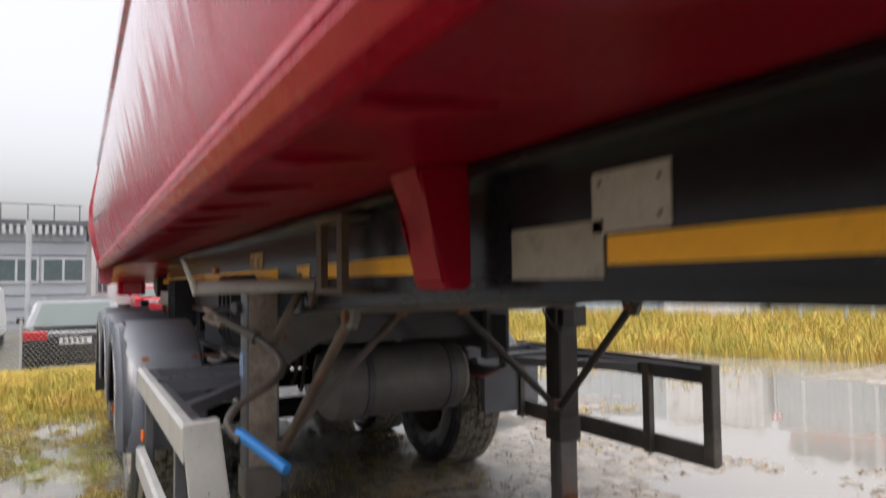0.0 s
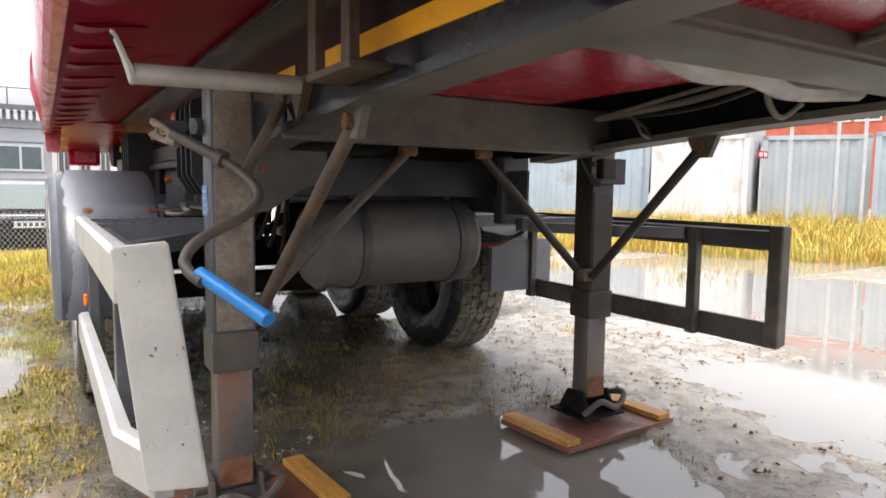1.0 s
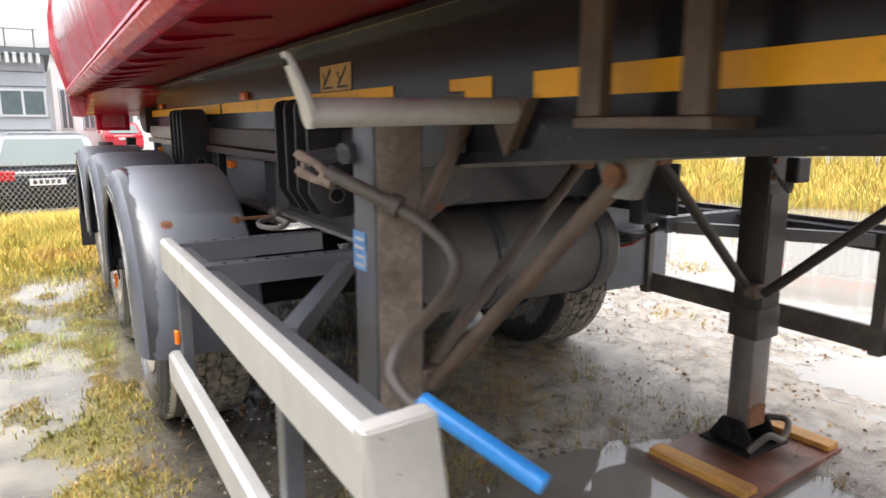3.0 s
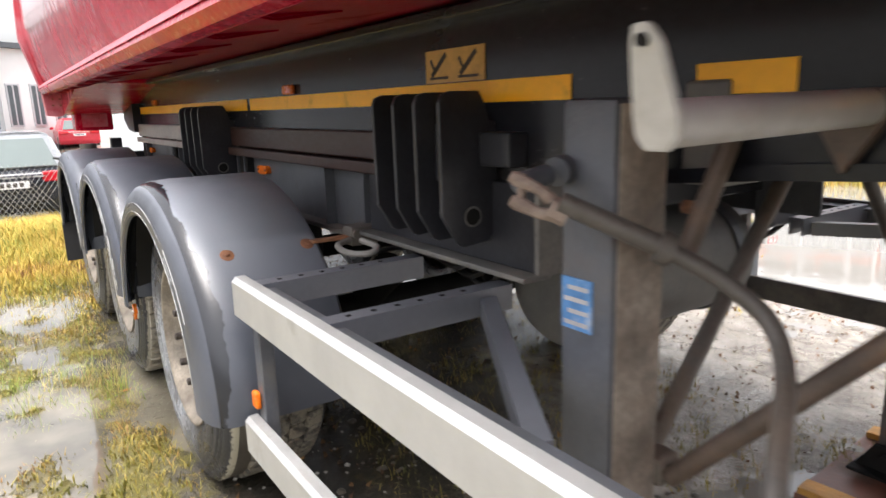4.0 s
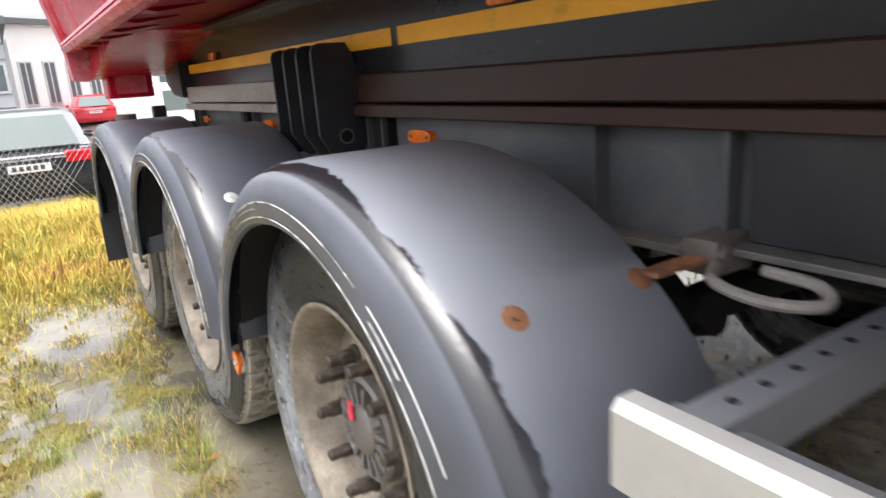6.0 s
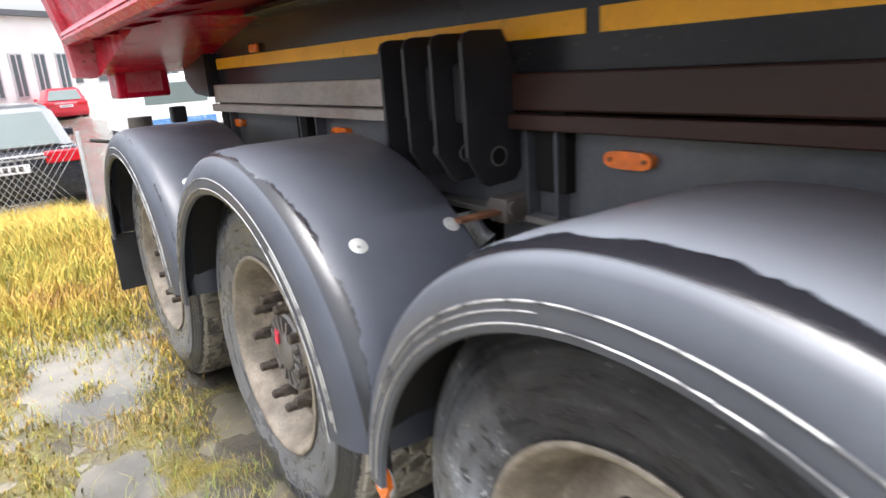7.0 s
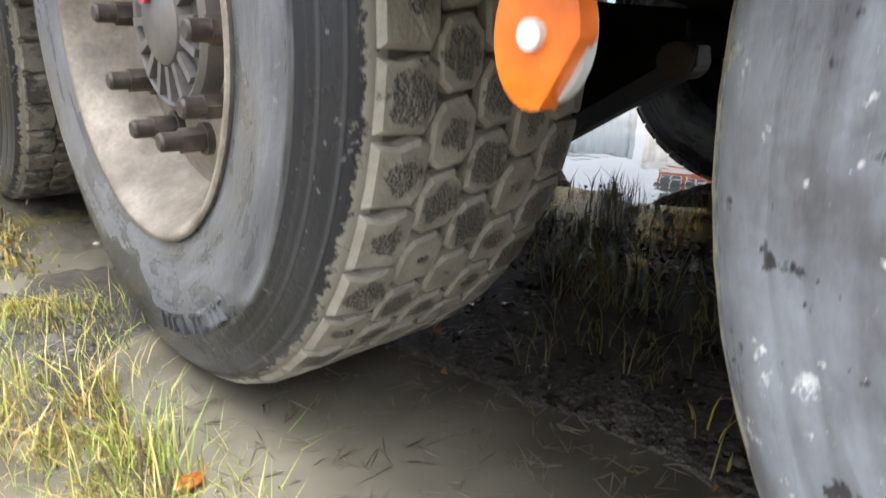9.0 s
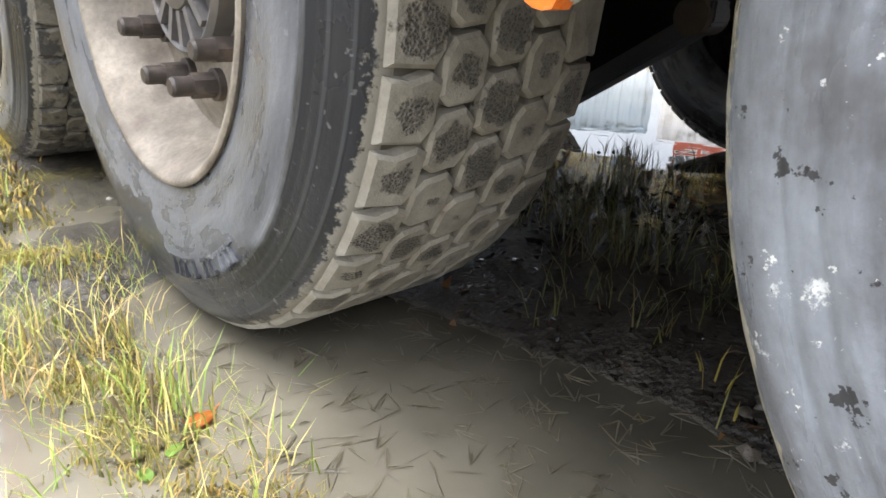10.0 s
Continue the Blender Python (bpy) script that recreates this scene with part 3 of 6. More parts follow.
def yard_mask(nt, tc, off):
    """Where the yard is surfaced with pale crushed stone: the open side, with a ragged edge along the trailer."""
    sp = nt.nodes.new("ShaderNodeSeparateXYZ")
    nt.links.new(tc.outputs["Object"], sp.inputs[0])
    n = nt.nodes.new("ShaderNodeTexNoise")
    n.inputs["Scale"].default_value, n.inputs["Detail"].default_value = 1.4, 6
    nt.links.new(tc.outputs["Object"], n.inputs["Vector"])
    a = nt.nodes.new("ShaderNodeMath")
    a.operation = "MULTIPLY_ADD"
    a.inputs[1].default_value, a.inputs[2].default_value = 1.6, -0.8
    nt.links.new(n.outputs["Fac"], a.inputs[0])
    s = nt.nodes.new("ShaderNodeMath")
    s.operation = "ADD"
    nt.links.new(a.outputs[0], s.inputs[0])
    nt.links.new(lin(nt, "MULTIPLY_ADD", lin(nt, "SUBTRACT", 1.0, stepped(nt, sp.outputs[1], 3.6, 5.2)), 0.7, sp.outputs[0]), s.inputs[1])
    behind = lin(nt, "MULTIPLY_ADD", stepped(nt, sp.outputs[1], 5.0, 5.8), -1.9, s.outputs[0])
    return stepped(nt, behind, 1.55, 2.25)


def soil_material():
    m = bpy.data.materials.new("wet_soil")
    m.use_nodes = True
    nt = m.node_tree
    b = nt.nodes["Principled BSDF"]
    tc = nt.nodes.new("ShaderNodeTexCoord")

    def nz(s, det, r=0.6, off=0):
        n = nt.nodes.new("ShaderNodeTexNoise")
        n.inputs["Scale"].default_value, n.inputs["Detail"].default_value, n.inputs["Roughness"].default_value = s, det, r
        mp = nt.nodes.new("ShaderNodeMapping")
        mp.inputs["Location"].default_value = (off, off * 1.7, 0)
        nt.links.new(tc.outputs["Object"], mp.inputs[0])
        nt.links.new(mp.outputs[0], n.inputs["Vector"])
        return n.outputs["Fac"]
    soilc = ramp_node(nt, nz(3.0, 8, 0.7), [(0.30, (0.030, 0.026, 0.020)), (0.52, (0.080, 0.071, 0.056)), (0.70, (0.19, 0.168, 0.134))])
    grit = ramp_node(nt, nz(60, 4, 0.7, 3), [(0.35, (0.45, 0.45, 0.45)), (0.65, (1.5, 1.45, 1.35))])
    mul = nt.nodes.new("ShaderNodeMix")
    mul.data_type, mul.blend_type = "RGBA", "MULTIPLY"
    mul.inputs[0].default_value = 0.8
    nt.links.new(soilc, mul.inputs[6])
    nt.links.new(grit, mul.inputs[7])
    spv = nt.nodes.new("ShaderNodeSeparateXYZ")
    nt.links.new(tc.outputs["Object"], spv.inputs[0])
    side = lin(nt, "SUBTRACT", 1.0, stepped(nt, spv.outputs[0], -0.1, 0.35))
    # Shade below the trailer, painted into the soil as near-black, glossier ground.
    trailer_shade = lin(nt, "MULTIPLY", lin(nt, "SUBTRACT", 1.0, side), stepped(nt, lin(nt, "MULTIPLY_ADD", nz(2.0, 4, 0.6, 21), 0.8, spv.outputs[1]), 4.5, 5.2))
    moss = ramp_node(nt, lin(nt, "MULTIPLY_ADD", side, 0.20, nz(1.6, 9, 0.75, 11)), [(0.58, (0, 0, 0)), (0.68, (1, 1, 1))])
    mg = nt.nodes.new("ShaderNodeMix")
    mg.data_type = "RGBA"
    nt.links.new(moss, mg.inputs[0])
    nt.links.new(blend(nt, lin(nt, "MULTIPLY", trailer_shade, 0.75), mul.outputs[2], (0.011, 0.009, 0.007)), mg.inputs[6])
    mg.inputs[7].default_value = (0.115, 0.098, 0.024, 1)
    pale = yard_mask(nt, tc, 0.0)
    pl = nt.nodes.new("ShaderNodeMix")
    pl.data_type = "RGBA"
    nt.links.new(pale, pl.inputs[0])
    nt.links.new(mg.outputs[2], pl.inputs[6])
    nt.links.new(ramp_node(nt, nz(7, 8, 0.7, 9), [(0.32, (0.11, 0.095, 0.075)), (0.52, (0.27, 0.245, 0.21)), (0.72, (0.40, 0.372, 0.33))]), pl.inputs[7])
    margin = lin(nt, "SUBTRACT", 1.0, stepped(nt, lin(nt, "MULTIPLY_ADD", nz(25, 4, 0.6, 6), 0.006, spv.outputs[2]), 0.002, 0.010))
    silt = blend(nt, pale, ramp_node(nt, nz(1.6, 5, 0.6, 0), [(0.35, (0.060, 0.054, 0.040)), (0.65, (0.175, 0.157, 0.118))]), (0.20, 0.19, 0.165))
    nt.links.new(blend(nt, lin(nt, "MULTIPLY", margin, 0.6), pl.outputs[2], silt), b.inputs["Base Color"])
    rg = blend(nt, lin(nt, "MULTIPLY", trailer_shade, 0.8), ramp_node(nt, nz(2.2, 8, 0.7, 5), [(0.40, (0.07,) * 3), (0.64, (0.42,) * 3)]), (0.09, 0.09, 0.09))
    nt.links.new(blend(nt, margin, blend(nt, pale, rg, ramp_node(nt, nz(1.1, 6, 0.6, 15), [(0.38, (0.06,) * 3), (0.62, (0.34,) * 3)])), (0.05, 0.05, 0.05)), b.inputs["Roughness"])
    vor = nt.nodes.new("ShaderNodeTexVoronoi")
    vor.inputs["Scale"].default_value = 110
    nt.links.new(tc.outputs["Object"], vor.inputs["Vector"])
    bp = nt.nodes.new("ShaderNodeBump")
    bp.inputs["Strength"].default_value, bp.inputs["Distance"].default_value = 0.5, 0.006
    nt.links.new(vor.outputs["Distance"], bp.inputs["Height"])
    bp2 = nt.nodes.new("ShaderNodeBump")
    bp2.inputs["Strength"].default_value, bp2.inputs["Distance"].default_value = 0.7, 0.025
    nt.links.new(nz(18, 6, 0.7, 2), bp2.inputs["Height"])
    nt.links.new(bp.outputs[0], bp2.inputs["Normal"])
    nt.links.new(bp2.outputs[0], b.inputs["Normal"])
    return m


def water_material():
    m = bpy.data.materials.new("muddy_water")
    m.use_nodes = True
    nt = m.node_tree
    b = nt.nodes["Principled BSDF"]
    tc = nt.nodes.new("ShaderNodeTexCoord")
    n = nt.nodes.new("ShaderNodeTexNoise")
    n.inputs["Scale"].default_value, n.inputs["Detail"].default_value = 2.6, 6
    nt.links.new(tc.outputs["Object"], n.inputs["Vector"])
    silt = nt.nodes.new("ShaderNodeMix")
    silt.data_type = "RGBA"
    nt.links.new(yard_mask(nt, tc, 3.0), silt.inputs[0])
    nt.links.new(ramp_node(nt, n.outputs["Fac"], [(0.35, (0.060, 0.054, 0.040)), (0.65, (0.175, 0.157, 0.118))]), silt.inputs[6])
    silt.inputs[7].default_value = (0.21, 0.20, 0.18, 1)
    nt.links.new(silt.outputs[2], b.inputs["Base Color"])
    b.inputs["Roughness"].default_value = 0.02
    b.inputs["IOR"].default_value = 1.7
    w = nt.nodes.new("ShaderNodeTexNoise")
    w.inputs["Scale"].default_value = 5
    nt.links.new(tc.outputs["Object"], w.inputs["Vector"])
    bp = nt.nodes.new("ShaderNodeBump")
    bp.inputs["Strength"].default_value, bp.inputs["Distance"].default_value = 0.10, 0.012
    nt.links.new(w.outputs["Fac"], bp.inputs["Height"])
    nt.links.new(bp.outputs[0], b.inputs["Normal"])
    return m


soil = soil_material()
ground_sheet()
bm = bmesh.new()
bm.faces.new([bm.verts.new(p) for p in ((-7, -3, 0), (13, -3, 0), (13, 12.5, 0), (-7, 12.5, 0))])
tagged(part("water", bm, water_material()), "shallow muddy rain puddles with sky reflections", "puddle", kind="structure")

# ---- the trailer ----
trailer = thing("semi_trailer", (XC, 5.0, 0.0), "red tipper semi-trailer with dark grey chassis, parked on its landing legs", "trailer")


def beam(side):
    """Main chassis beam: web stepping up to the neck, flanges, and behind the legs the brown rail and the lower web."""
    sx = (lambda x: x) if side < 0 else mirrored
    low = [(8.06, 1.262), (3.4, 1.266), (3.0, 1.305), (2.35, 1.348), (1.9, 1.366), (1.4, 1.380), (-1.2, 1.395)]
    bm = bmesh.new()
    prism(bm, low + [(-1.2, 1.64), (8.06, 1.64)], "x", *sorted((sx(0.714), sx(0.728))))
    web = part("chassis_beam", bm, chassis_grey, trailer, "dark grey steel beam web with worn paint")
    bm = bmesh.new()
    flat = low[1:]
    prism(bm, [(3.5, 1.238)] + [(y, z - 0.024) for y, z in flat] + [(y, z) for y, z in flat[::-1]] + [(3.5, 1.262)], "x", *sorted((sx(0.700), sx(0.815))))
    part("bottom_flange", bm, chassis_dusty, web, "dusty grey flange")
    bm = bmesh.new()
    prism(bm, [(3.5, 1.237)] + [(y, z - 0.025) for y, z in flat] + [(y, z + 0.001) for y, z in flat[::-1]] + [(3.5, 1.263)], "x", *sorted((sx(0.696), sx(0.6998))))
    part("flange_edge", bm, chassis_grey, web)
    bm = bmesh.new()
    box(bm, *sorted((sx(0.645), sx(0.80))), -1.2, 8.06, 1.626, 1.650, 0.004)
    part("top_flange", bm, chassis_grey, web)
    bm = bmesh.new()
    box(bm, *sorted((sx(0.690), sx(0.735))), 3.80, 6.15, 1.250, 1.342, 0.006)
    box(bm, *sorted((sx(0.672), sx(0.735))), 3.80, 6.15, 1.206, 1.244, 0.004)
    part("brown_rail", bm, brown_rail, web, "rust-brown steel rail")
    bm = bmesh.new()
    box(bm, *sorted((sx(0.690), sx(0.735))), 6.152, 8.08, 1.250, 1.342, 0.006)
    box(bm, *sorted((sx(0.672), sx(0.735))), 6.152, 8.08, 1.206, 1.244, 0.004)
    part("rear_rail", bm, rail_sheen, web, "rear length of the brown rail, painted pale for sky sheen")
    bm = bmesh.new()
    box(bm, *sorted((sx(0.740), sx(0.754))), 3.6, 8.06, 0.985, 1.204)
    lower = part("lower_web", bm, guard_dark, web)
    bm = bmesh.new()
    box(bm, *sorted((sx(0.690), sx(0.80))), 4.4, 8.06, 0.966, 0.984, 0.003)
    part("lower_flange", bm, chassis_dusty, web)
    for y in (4.42, 4.72, 5.62, 5.72, 6.9, 7.05, 7.9):
        bm = bmesh.new()
        box(bm, *sorted((sx(0.700), sx(0.7395))), y, y + 0.010, 0.985, 1.204)
        part("stiffener", bm, guard_dark, web)
    return web


near_beam = beam(-1)
far_beam = beam(1)


def strip(bm, y0, y1, z0, z1, x=0.7125, cut=0.0):
    prism(bm, [(y0, z0), (y1, z0), (y1 + cut, z1), (y0, z1)], "x", x - 0.0015, x)


for y0, y1, cut in ((-0.6, 1.213, 0), (1.86, 2.82, 0), (2.97, 3.15, 0), (3.46, 5.50, -0.0), (5.54, 8.03, 0)):
    bm = bmesh.new()
    strip(bm, y0, y1, 1.420 if y0 > 0 else 1.424, 1.473 if y0 > 0 else 1.476, cut=cut)
    part("marking_tape", bm, yellow_tape, near_beam, "yellow reflective tape")
for y0, y1, z0, z1, mat in ((1.062, 1.250, 1.482, 1.592, white_sticker), (1.222, 1.513, 1.400, 1.506, beige_sticker)):
    bm = bmesh.new()
    box(bm, 0.7102 if z1 > 1.5 else 0.7112, 0.7135, y0, y1, z0, z1)
    st = part("sticker", bm, mat, near_beam, "worn pale adhesive label")
    if z0 > 1.45:
        for yy, zz in ((1.085, 1.567), (1.228, 1.572), (1.085, 1.505), (1.225, 1.50)):
            bm = bmesh.new()
            tube(bm, [(0.7085, yy, zz), (0.7105, yy, zz)], 0.005, 8)
            part("rivet", bm, print_dark, st)
    else:
        for k in range(6):
            bm = bmesh.new()
            box(bm, 0.7105, 0.7113, y0 + 0.03 + 0.02 * k, y0 + 0.043 + 0.02 * k, 1.408, 1.418)
            part("print_bar", bm, print_dark, st)
bm = bmesh.new()
box(bm, 0.7095, 0.7135, 3.762, 4.03, 1.476, 1.562)
sg = part("warning_sign", bm, sign_yellow, near_beam, "small yellow-orange warning sign with dark pictograms")
bm = bmesh.new()
for yc in (3.83, 3.965):
    box(bm, 0.7087, 0.7095, -0.007, 0.007, -0.045, 0.045, m=Matrix.Translation((0, yc, 1.522)) @ Matrix.Rotation(radians(52), 4, "X"))
    box(bm, 0.7087, 0.7095, -0.005, 0.005, -0.022, 0.022, m=Matrix.Translation((0, yc + 0.028, 1.52)) @ Matrix.Rotation(radians(-35), 4, "X"))
    box(bm, 0.7087, 0.7095, yc - 0.045, yc + 0.045, 1.485, 1.492)
part("pictogram", bm, print_dark, sg)
for y, z in ((5.007, 1.497), (7.45, 1.497)):
    bm = bmesh.new()
    box(bm, 0.690, 0.713, y - 0.045, y + 0.045, z - 0.019, z + 0.019, 0.008)
    part("marker_lamp", bm, orange_lens, near_beam, "orange plastic marker")
for y in (4.13, 5.435, 6.75, 7.85):
    bm = bmesh.new()
    ring = [(y + 0.062 * math.copysign(abs(math.cos(a)) ** 0.55, math.cos(a)), 1.146 + 0.020 * math.copysign(abs(math.sin(a)) ** 0.7, math.sin(a))) for a in (2 * math.pi * k / 24 for k in range(24))]
    prism(bm, ring, "x", 0.718, 0.739)
    lamp = part("side_lamp", bm, orange_lens, near_beam, "orange oval side marker lamp")
    for dy in (-0.045, 0.045):
        bm = bmesh.new()
        tube(bm, [(0.714, y + dy, 1.146), (0.719, y + dy, 1.146)], 0.005, 8)
        part("screw", bm, rusty, lamp)


def tub():
    """The red tipper body: side walls, bottom rails, underside with ribs."""
    side = [(0.70, 1.606), (0.20, 1.545), (0.165, 1.525), (0.128, 1.530), (0.108, 1.555), (0.118, 1.590), (0.150, 1.612), (0.118, 1.70), (0.062, 1.98), (0.058, 2.15), (0.09, 2.40), (0.125, 2.62), (0.10, 2.64), (0.10, 2.74), (0.17, 2.76), (0.19, 2.70), (0.15, 2.45), (0.12, 2.1), (0.15, 1.75), (0.22, 1.68), (0.70, 1.68)]
    bm = bmesh.new()
    side = [(x - 0.012, z + 0.066) for x, z in side]
    prism(bm, side, "y", -1.6, 8.50)
    wall = part("tub_side", bm, red_wall, trailer, "glossy red tipper side wall with a folded bottom rail", smooth=True, angle=28)
    bm = bmesh.new()
    prism(bm, [(mirrored(x), z) for x, z in side], "y", -1.6, 8.50)
    part("tub_side", bm, red_paint, trailer, smooth=True, angle=28)
    # Thin skin on the rail that holds its painted pink highlight.
    bm = bmesh.new()
    lip = [(0.1075, 1.573), (0.115, 1.592), (0.149, 1.615), (0.152, 1.613), (0.119, 1.5905), (0.111, 1.573)]
    prism(bm, [(x - 0.012, z + 0.066) for x, z in lip], "y", -1.6, 8.50)
    part("rail_edge", bm, red_dust_sheen, wall, "edge of the bottom rail, painted pale pink for its sky highlight and dust", smooth=True)
    # Thin cover sheet that carries the shade-darkened red below the tub.
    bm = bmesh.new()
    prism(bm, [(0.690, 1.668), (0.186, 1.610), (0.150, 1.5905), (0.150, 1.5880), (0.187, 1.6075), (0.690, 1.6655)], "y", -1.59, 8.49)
    part("tub_underside", bm, red_shaded, trailer, "underside of the tub, its red darkened for shade", smooth=True)
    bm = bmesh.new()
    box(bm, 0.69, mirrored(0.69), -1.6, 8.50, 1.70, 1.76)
    part("tub_floor", bm, red_shaded, trailer, "red painted tub floor")
    bm = bmesh.new()
    box(bm, 0.15, mirrored(0.15), -1.66, -1.6, 1.66, 2.80)
    part("tub_front", bm, red_paint, trailer)
    for k in range(22):
        y = -0.15 + 0.40 * k
        bm = bmesh.new()
        prism(bm, [(0.150, 1.606), (0.215, 1.596), (0.39, 1.628), (0.39, 1.650), (0.150, 1.640)], "y", y - 0.055, y + 0.055)
        for v in bm.verts:
            if v.co.x > 0.3:
                v.co.y = y + (v.co.y - y) * 0.3
        bmesh.ops.bevel(bm, geom=bm.edges[:], offset=0.007, segments=2, affect="EDGES")
        part("floor_gusset", bm, red_shaded, trailer, "small red gusset behind the bottom rail", smooth=True)
    for y in (1.66,):
        bm = bmesh.new()
        prism(bm, [(0.52, 1.65), (0.655, 1.66), (0.655, 1.385), (0.645, 1.378), (0.60, 1.378), (0.585, 1.39), (0.565, 1.52)], "y", y - 0.075, y + 0.075)
        bmesh.ops.bevel(bm, geom=bm.edges[:], offset=0.008, segments=2, affect="EDGES")
        part("tub_bracket", bm, red_shaded, trailer, "red guide bracket hanging beside the beam", smooth=True)
    # rear post and tail
    POST = [(0.235, 1.36), (0.145, 1.37), (0.13, 1.56), (0.03, 1.95), (0.035, 2.2), (0.13, 2.74), (0.25, 2.74), (0.22, 2.2), (0.21, 1.95), (0.30, 1.55), (0.32, 1.40)]
    bm = bmesh.new()
    prism(bm, [(x - 0.012, z + 0.06) for x, z in POST], "y", 8.50, 8.66)
    part("rear_post", bm, red_dust_sheen, trailer, "pinkish red rear post with bolt heads", smooth=True)
    bm = bmesh.new()
    prism(bm, [(mirrored(x), z) for x, z in POST], "y", 8.50, 8.66)
    part("rear_post", bm, red_paint, trailer, smooth=True)
    bm = bmesh.new()
    box(bm, 0.2, mirrored(0.2), 8.56, 8.64, 1.51, 2.78)
    part("tailgate", bm, red_paint, trailer, "red tailgate")
    bm = bmesh.new()
    prism(bm, [(7.35, 1.632), (8.42, 1.44), (8.54, 1.43), (8.54, 1.655), (7.35, 1.655)], "x", 0.24, mirrored(0.24))
    part("tail_skirt", bm, red_paint, trailer, "red sloping skirt under the tail")
    bm = bmesh.new()
    prism(bm, [(8.065, 1.28), (8.30, 1.30), (8.46, 1.38), (8.46, 1.44), (8.065, 1.60)], "x", 0.66, 0.80)
    part("hinge_arm", bm, black_steel, trailer, "black hinge arm at the beam end")
    bm = bmesh.new()
    box(bm, 0.31, 0.58, 8.48, 8.70, 1.30, 1.48, 0.012)
    hb = part("hinge_box", bm, red_paint, trailer, "red hinge block with a rusty plate")
    bm = bmesh.new()
    box(bm, 0.36, 0.54, 8.474, 8.48, 1.33, 1.45)
    part("hinge_plate", bm, red_dust_sheen, hb)
    for z in (1.51, 1.56, 1.66, 1.76, 1.86, 1.96):
        x = 0.18 if z < 1.61 else 0.18 - (z - 1.61) * 0.23
        for dx in (0.0, 0.05):
            bm = bmesh.new()
            tube(bm, [(x + dx, 8.492, z), (x + dx, 8.502, z)], 0.008, 8)
            part("post_bolt", bm, rusty, trailer)


tub()

# cross members between the beams
def cross_member(y, z0, z1, mat=chassis_dusty, depth=0.09, x0=0.705, x1=None):
    bm = bmesh.new()
    box(bm, x0, x1 or mirrored(0.705), y, y + depth, z0, z1, 0.006)
    return part("cross_member", bm, mat, trailer, "dusty dark steel cross member")


cross_member(3.08, 1.262, 1.445)
cross_member(3.80, 1.07, 1.25, chassis_grey)
bm = bmesh.new()
box(bm, 0.735, 1.72, -1.0, 3.07, 1.445, 1.46)
part("red_floor_plate", bm, red_paint, trailer, "red painted plate between the beams")
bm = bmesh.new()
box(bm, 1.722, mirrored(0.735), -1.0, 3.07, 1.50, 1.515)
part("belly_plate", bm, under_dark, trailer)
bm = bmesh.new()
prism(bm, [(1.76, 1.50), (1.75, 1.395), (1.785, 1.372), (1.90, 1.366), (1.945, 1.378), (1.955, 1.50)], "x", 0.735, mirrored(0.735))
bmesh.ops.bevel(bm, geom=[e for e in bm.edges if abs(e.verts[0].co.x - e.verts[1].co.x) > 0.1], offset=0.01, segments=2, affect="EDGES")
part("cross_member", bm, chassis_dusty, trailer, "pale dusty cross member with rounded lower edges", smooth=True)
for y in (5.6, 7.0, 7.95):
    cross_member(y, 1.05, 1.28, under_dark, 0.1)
# Sheet that darkens the space above the running gear as shade would.
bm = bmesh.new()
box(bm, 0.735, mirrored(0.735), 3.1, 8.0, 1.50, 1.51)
part("belly_plate", bm, under_dark, trailer, "plate above the running gear, near black for shade")

# hydraulic hoses and cables along the far beam
for k, (off, r, mt) in enumerate(((0.0, 0.012, hose_grey), (0.03, 0.008, cable_black), (-0.03, 0.009, hose_grey))):
    ctrl = [(1.1 + off, 1.05, 1.49), (1.35, 1.5, 1.455 + off), (1.62 + off, 1.95, 1.43), (1.85, 2.45, 1.415 - off), (1.95 + off * 0.5, 3.02, 1.40)]
    bm = bmesh.new()
    tube(bm, curve_pts(ctrl, 6), r, 8)
    part("hose", bm, mt, trailer, smooth=True)
bm = bmesh.new()
tube(bm, curve_pts([(1.93, 2.83, 1.40), (1.9, 2.76, 1.36), (1.87, 2.71, 1.32), (1.90, 2.70, 1.305), (1.95, 2.77, 1.35), (1.96, 2.84, 1.39)], 5), 0.006, 8)
part("cable_loop", bm, hose_grey, trailer, "pale loop of cable", smooth=True)
bm = bmesh.new()
tube(bm, curve_pts([(1.70, 2.10, 1.42), (1.72, 2.11, 1.36), (1.78, 2.11, 1.32), (1.84, 2.09, 1.36)], 5), 0.008, 8)
part("cable_loop", bm, hose_grey, trailer, smooth=True)
bm = bmesh.new()
tube(bm, curve_pts([(1.15, 1.99, 1.42), (1.35, 2.02, 1.395), (1.5, 2.00, 1.40), (1.7, 2.03, 1.385), (1.93, 1.99, 1.40)], 6), 0.035, 10)
part("wrapped_pipe", bm, arm_grey, trailer, "pipe wrapped in pale grey tarpaulin", smooth=True)

# ---- bracket hoop on the beam, plate stacks, hook arm ----
bm = bmesh.new()
box(bm, 0.612, 0.7135, 2.310, 2.580, 1.362, 1.380, 0.003)
hoop = part("bracket_hoop", bm, brown_strut, trailer, "brown-grey welded steel hoop on the beam")
for y0, y1 in ((2.522, 2.575), (2.318, 2.365)):
    bm = bmesh.new()
    box(bm, 0.615, 0.640, y0, y1, 1.3805, 1.6025, 0.003)
    part("hoop_post", bm, brown_strut, hoop)
bm = bmesh.new()
box(bm, 0.612, 0.7135, 2.310, 2.580, 1.603, 1.618, 0.003)
part("hoop_bar", bm, brown_strut, hoop)


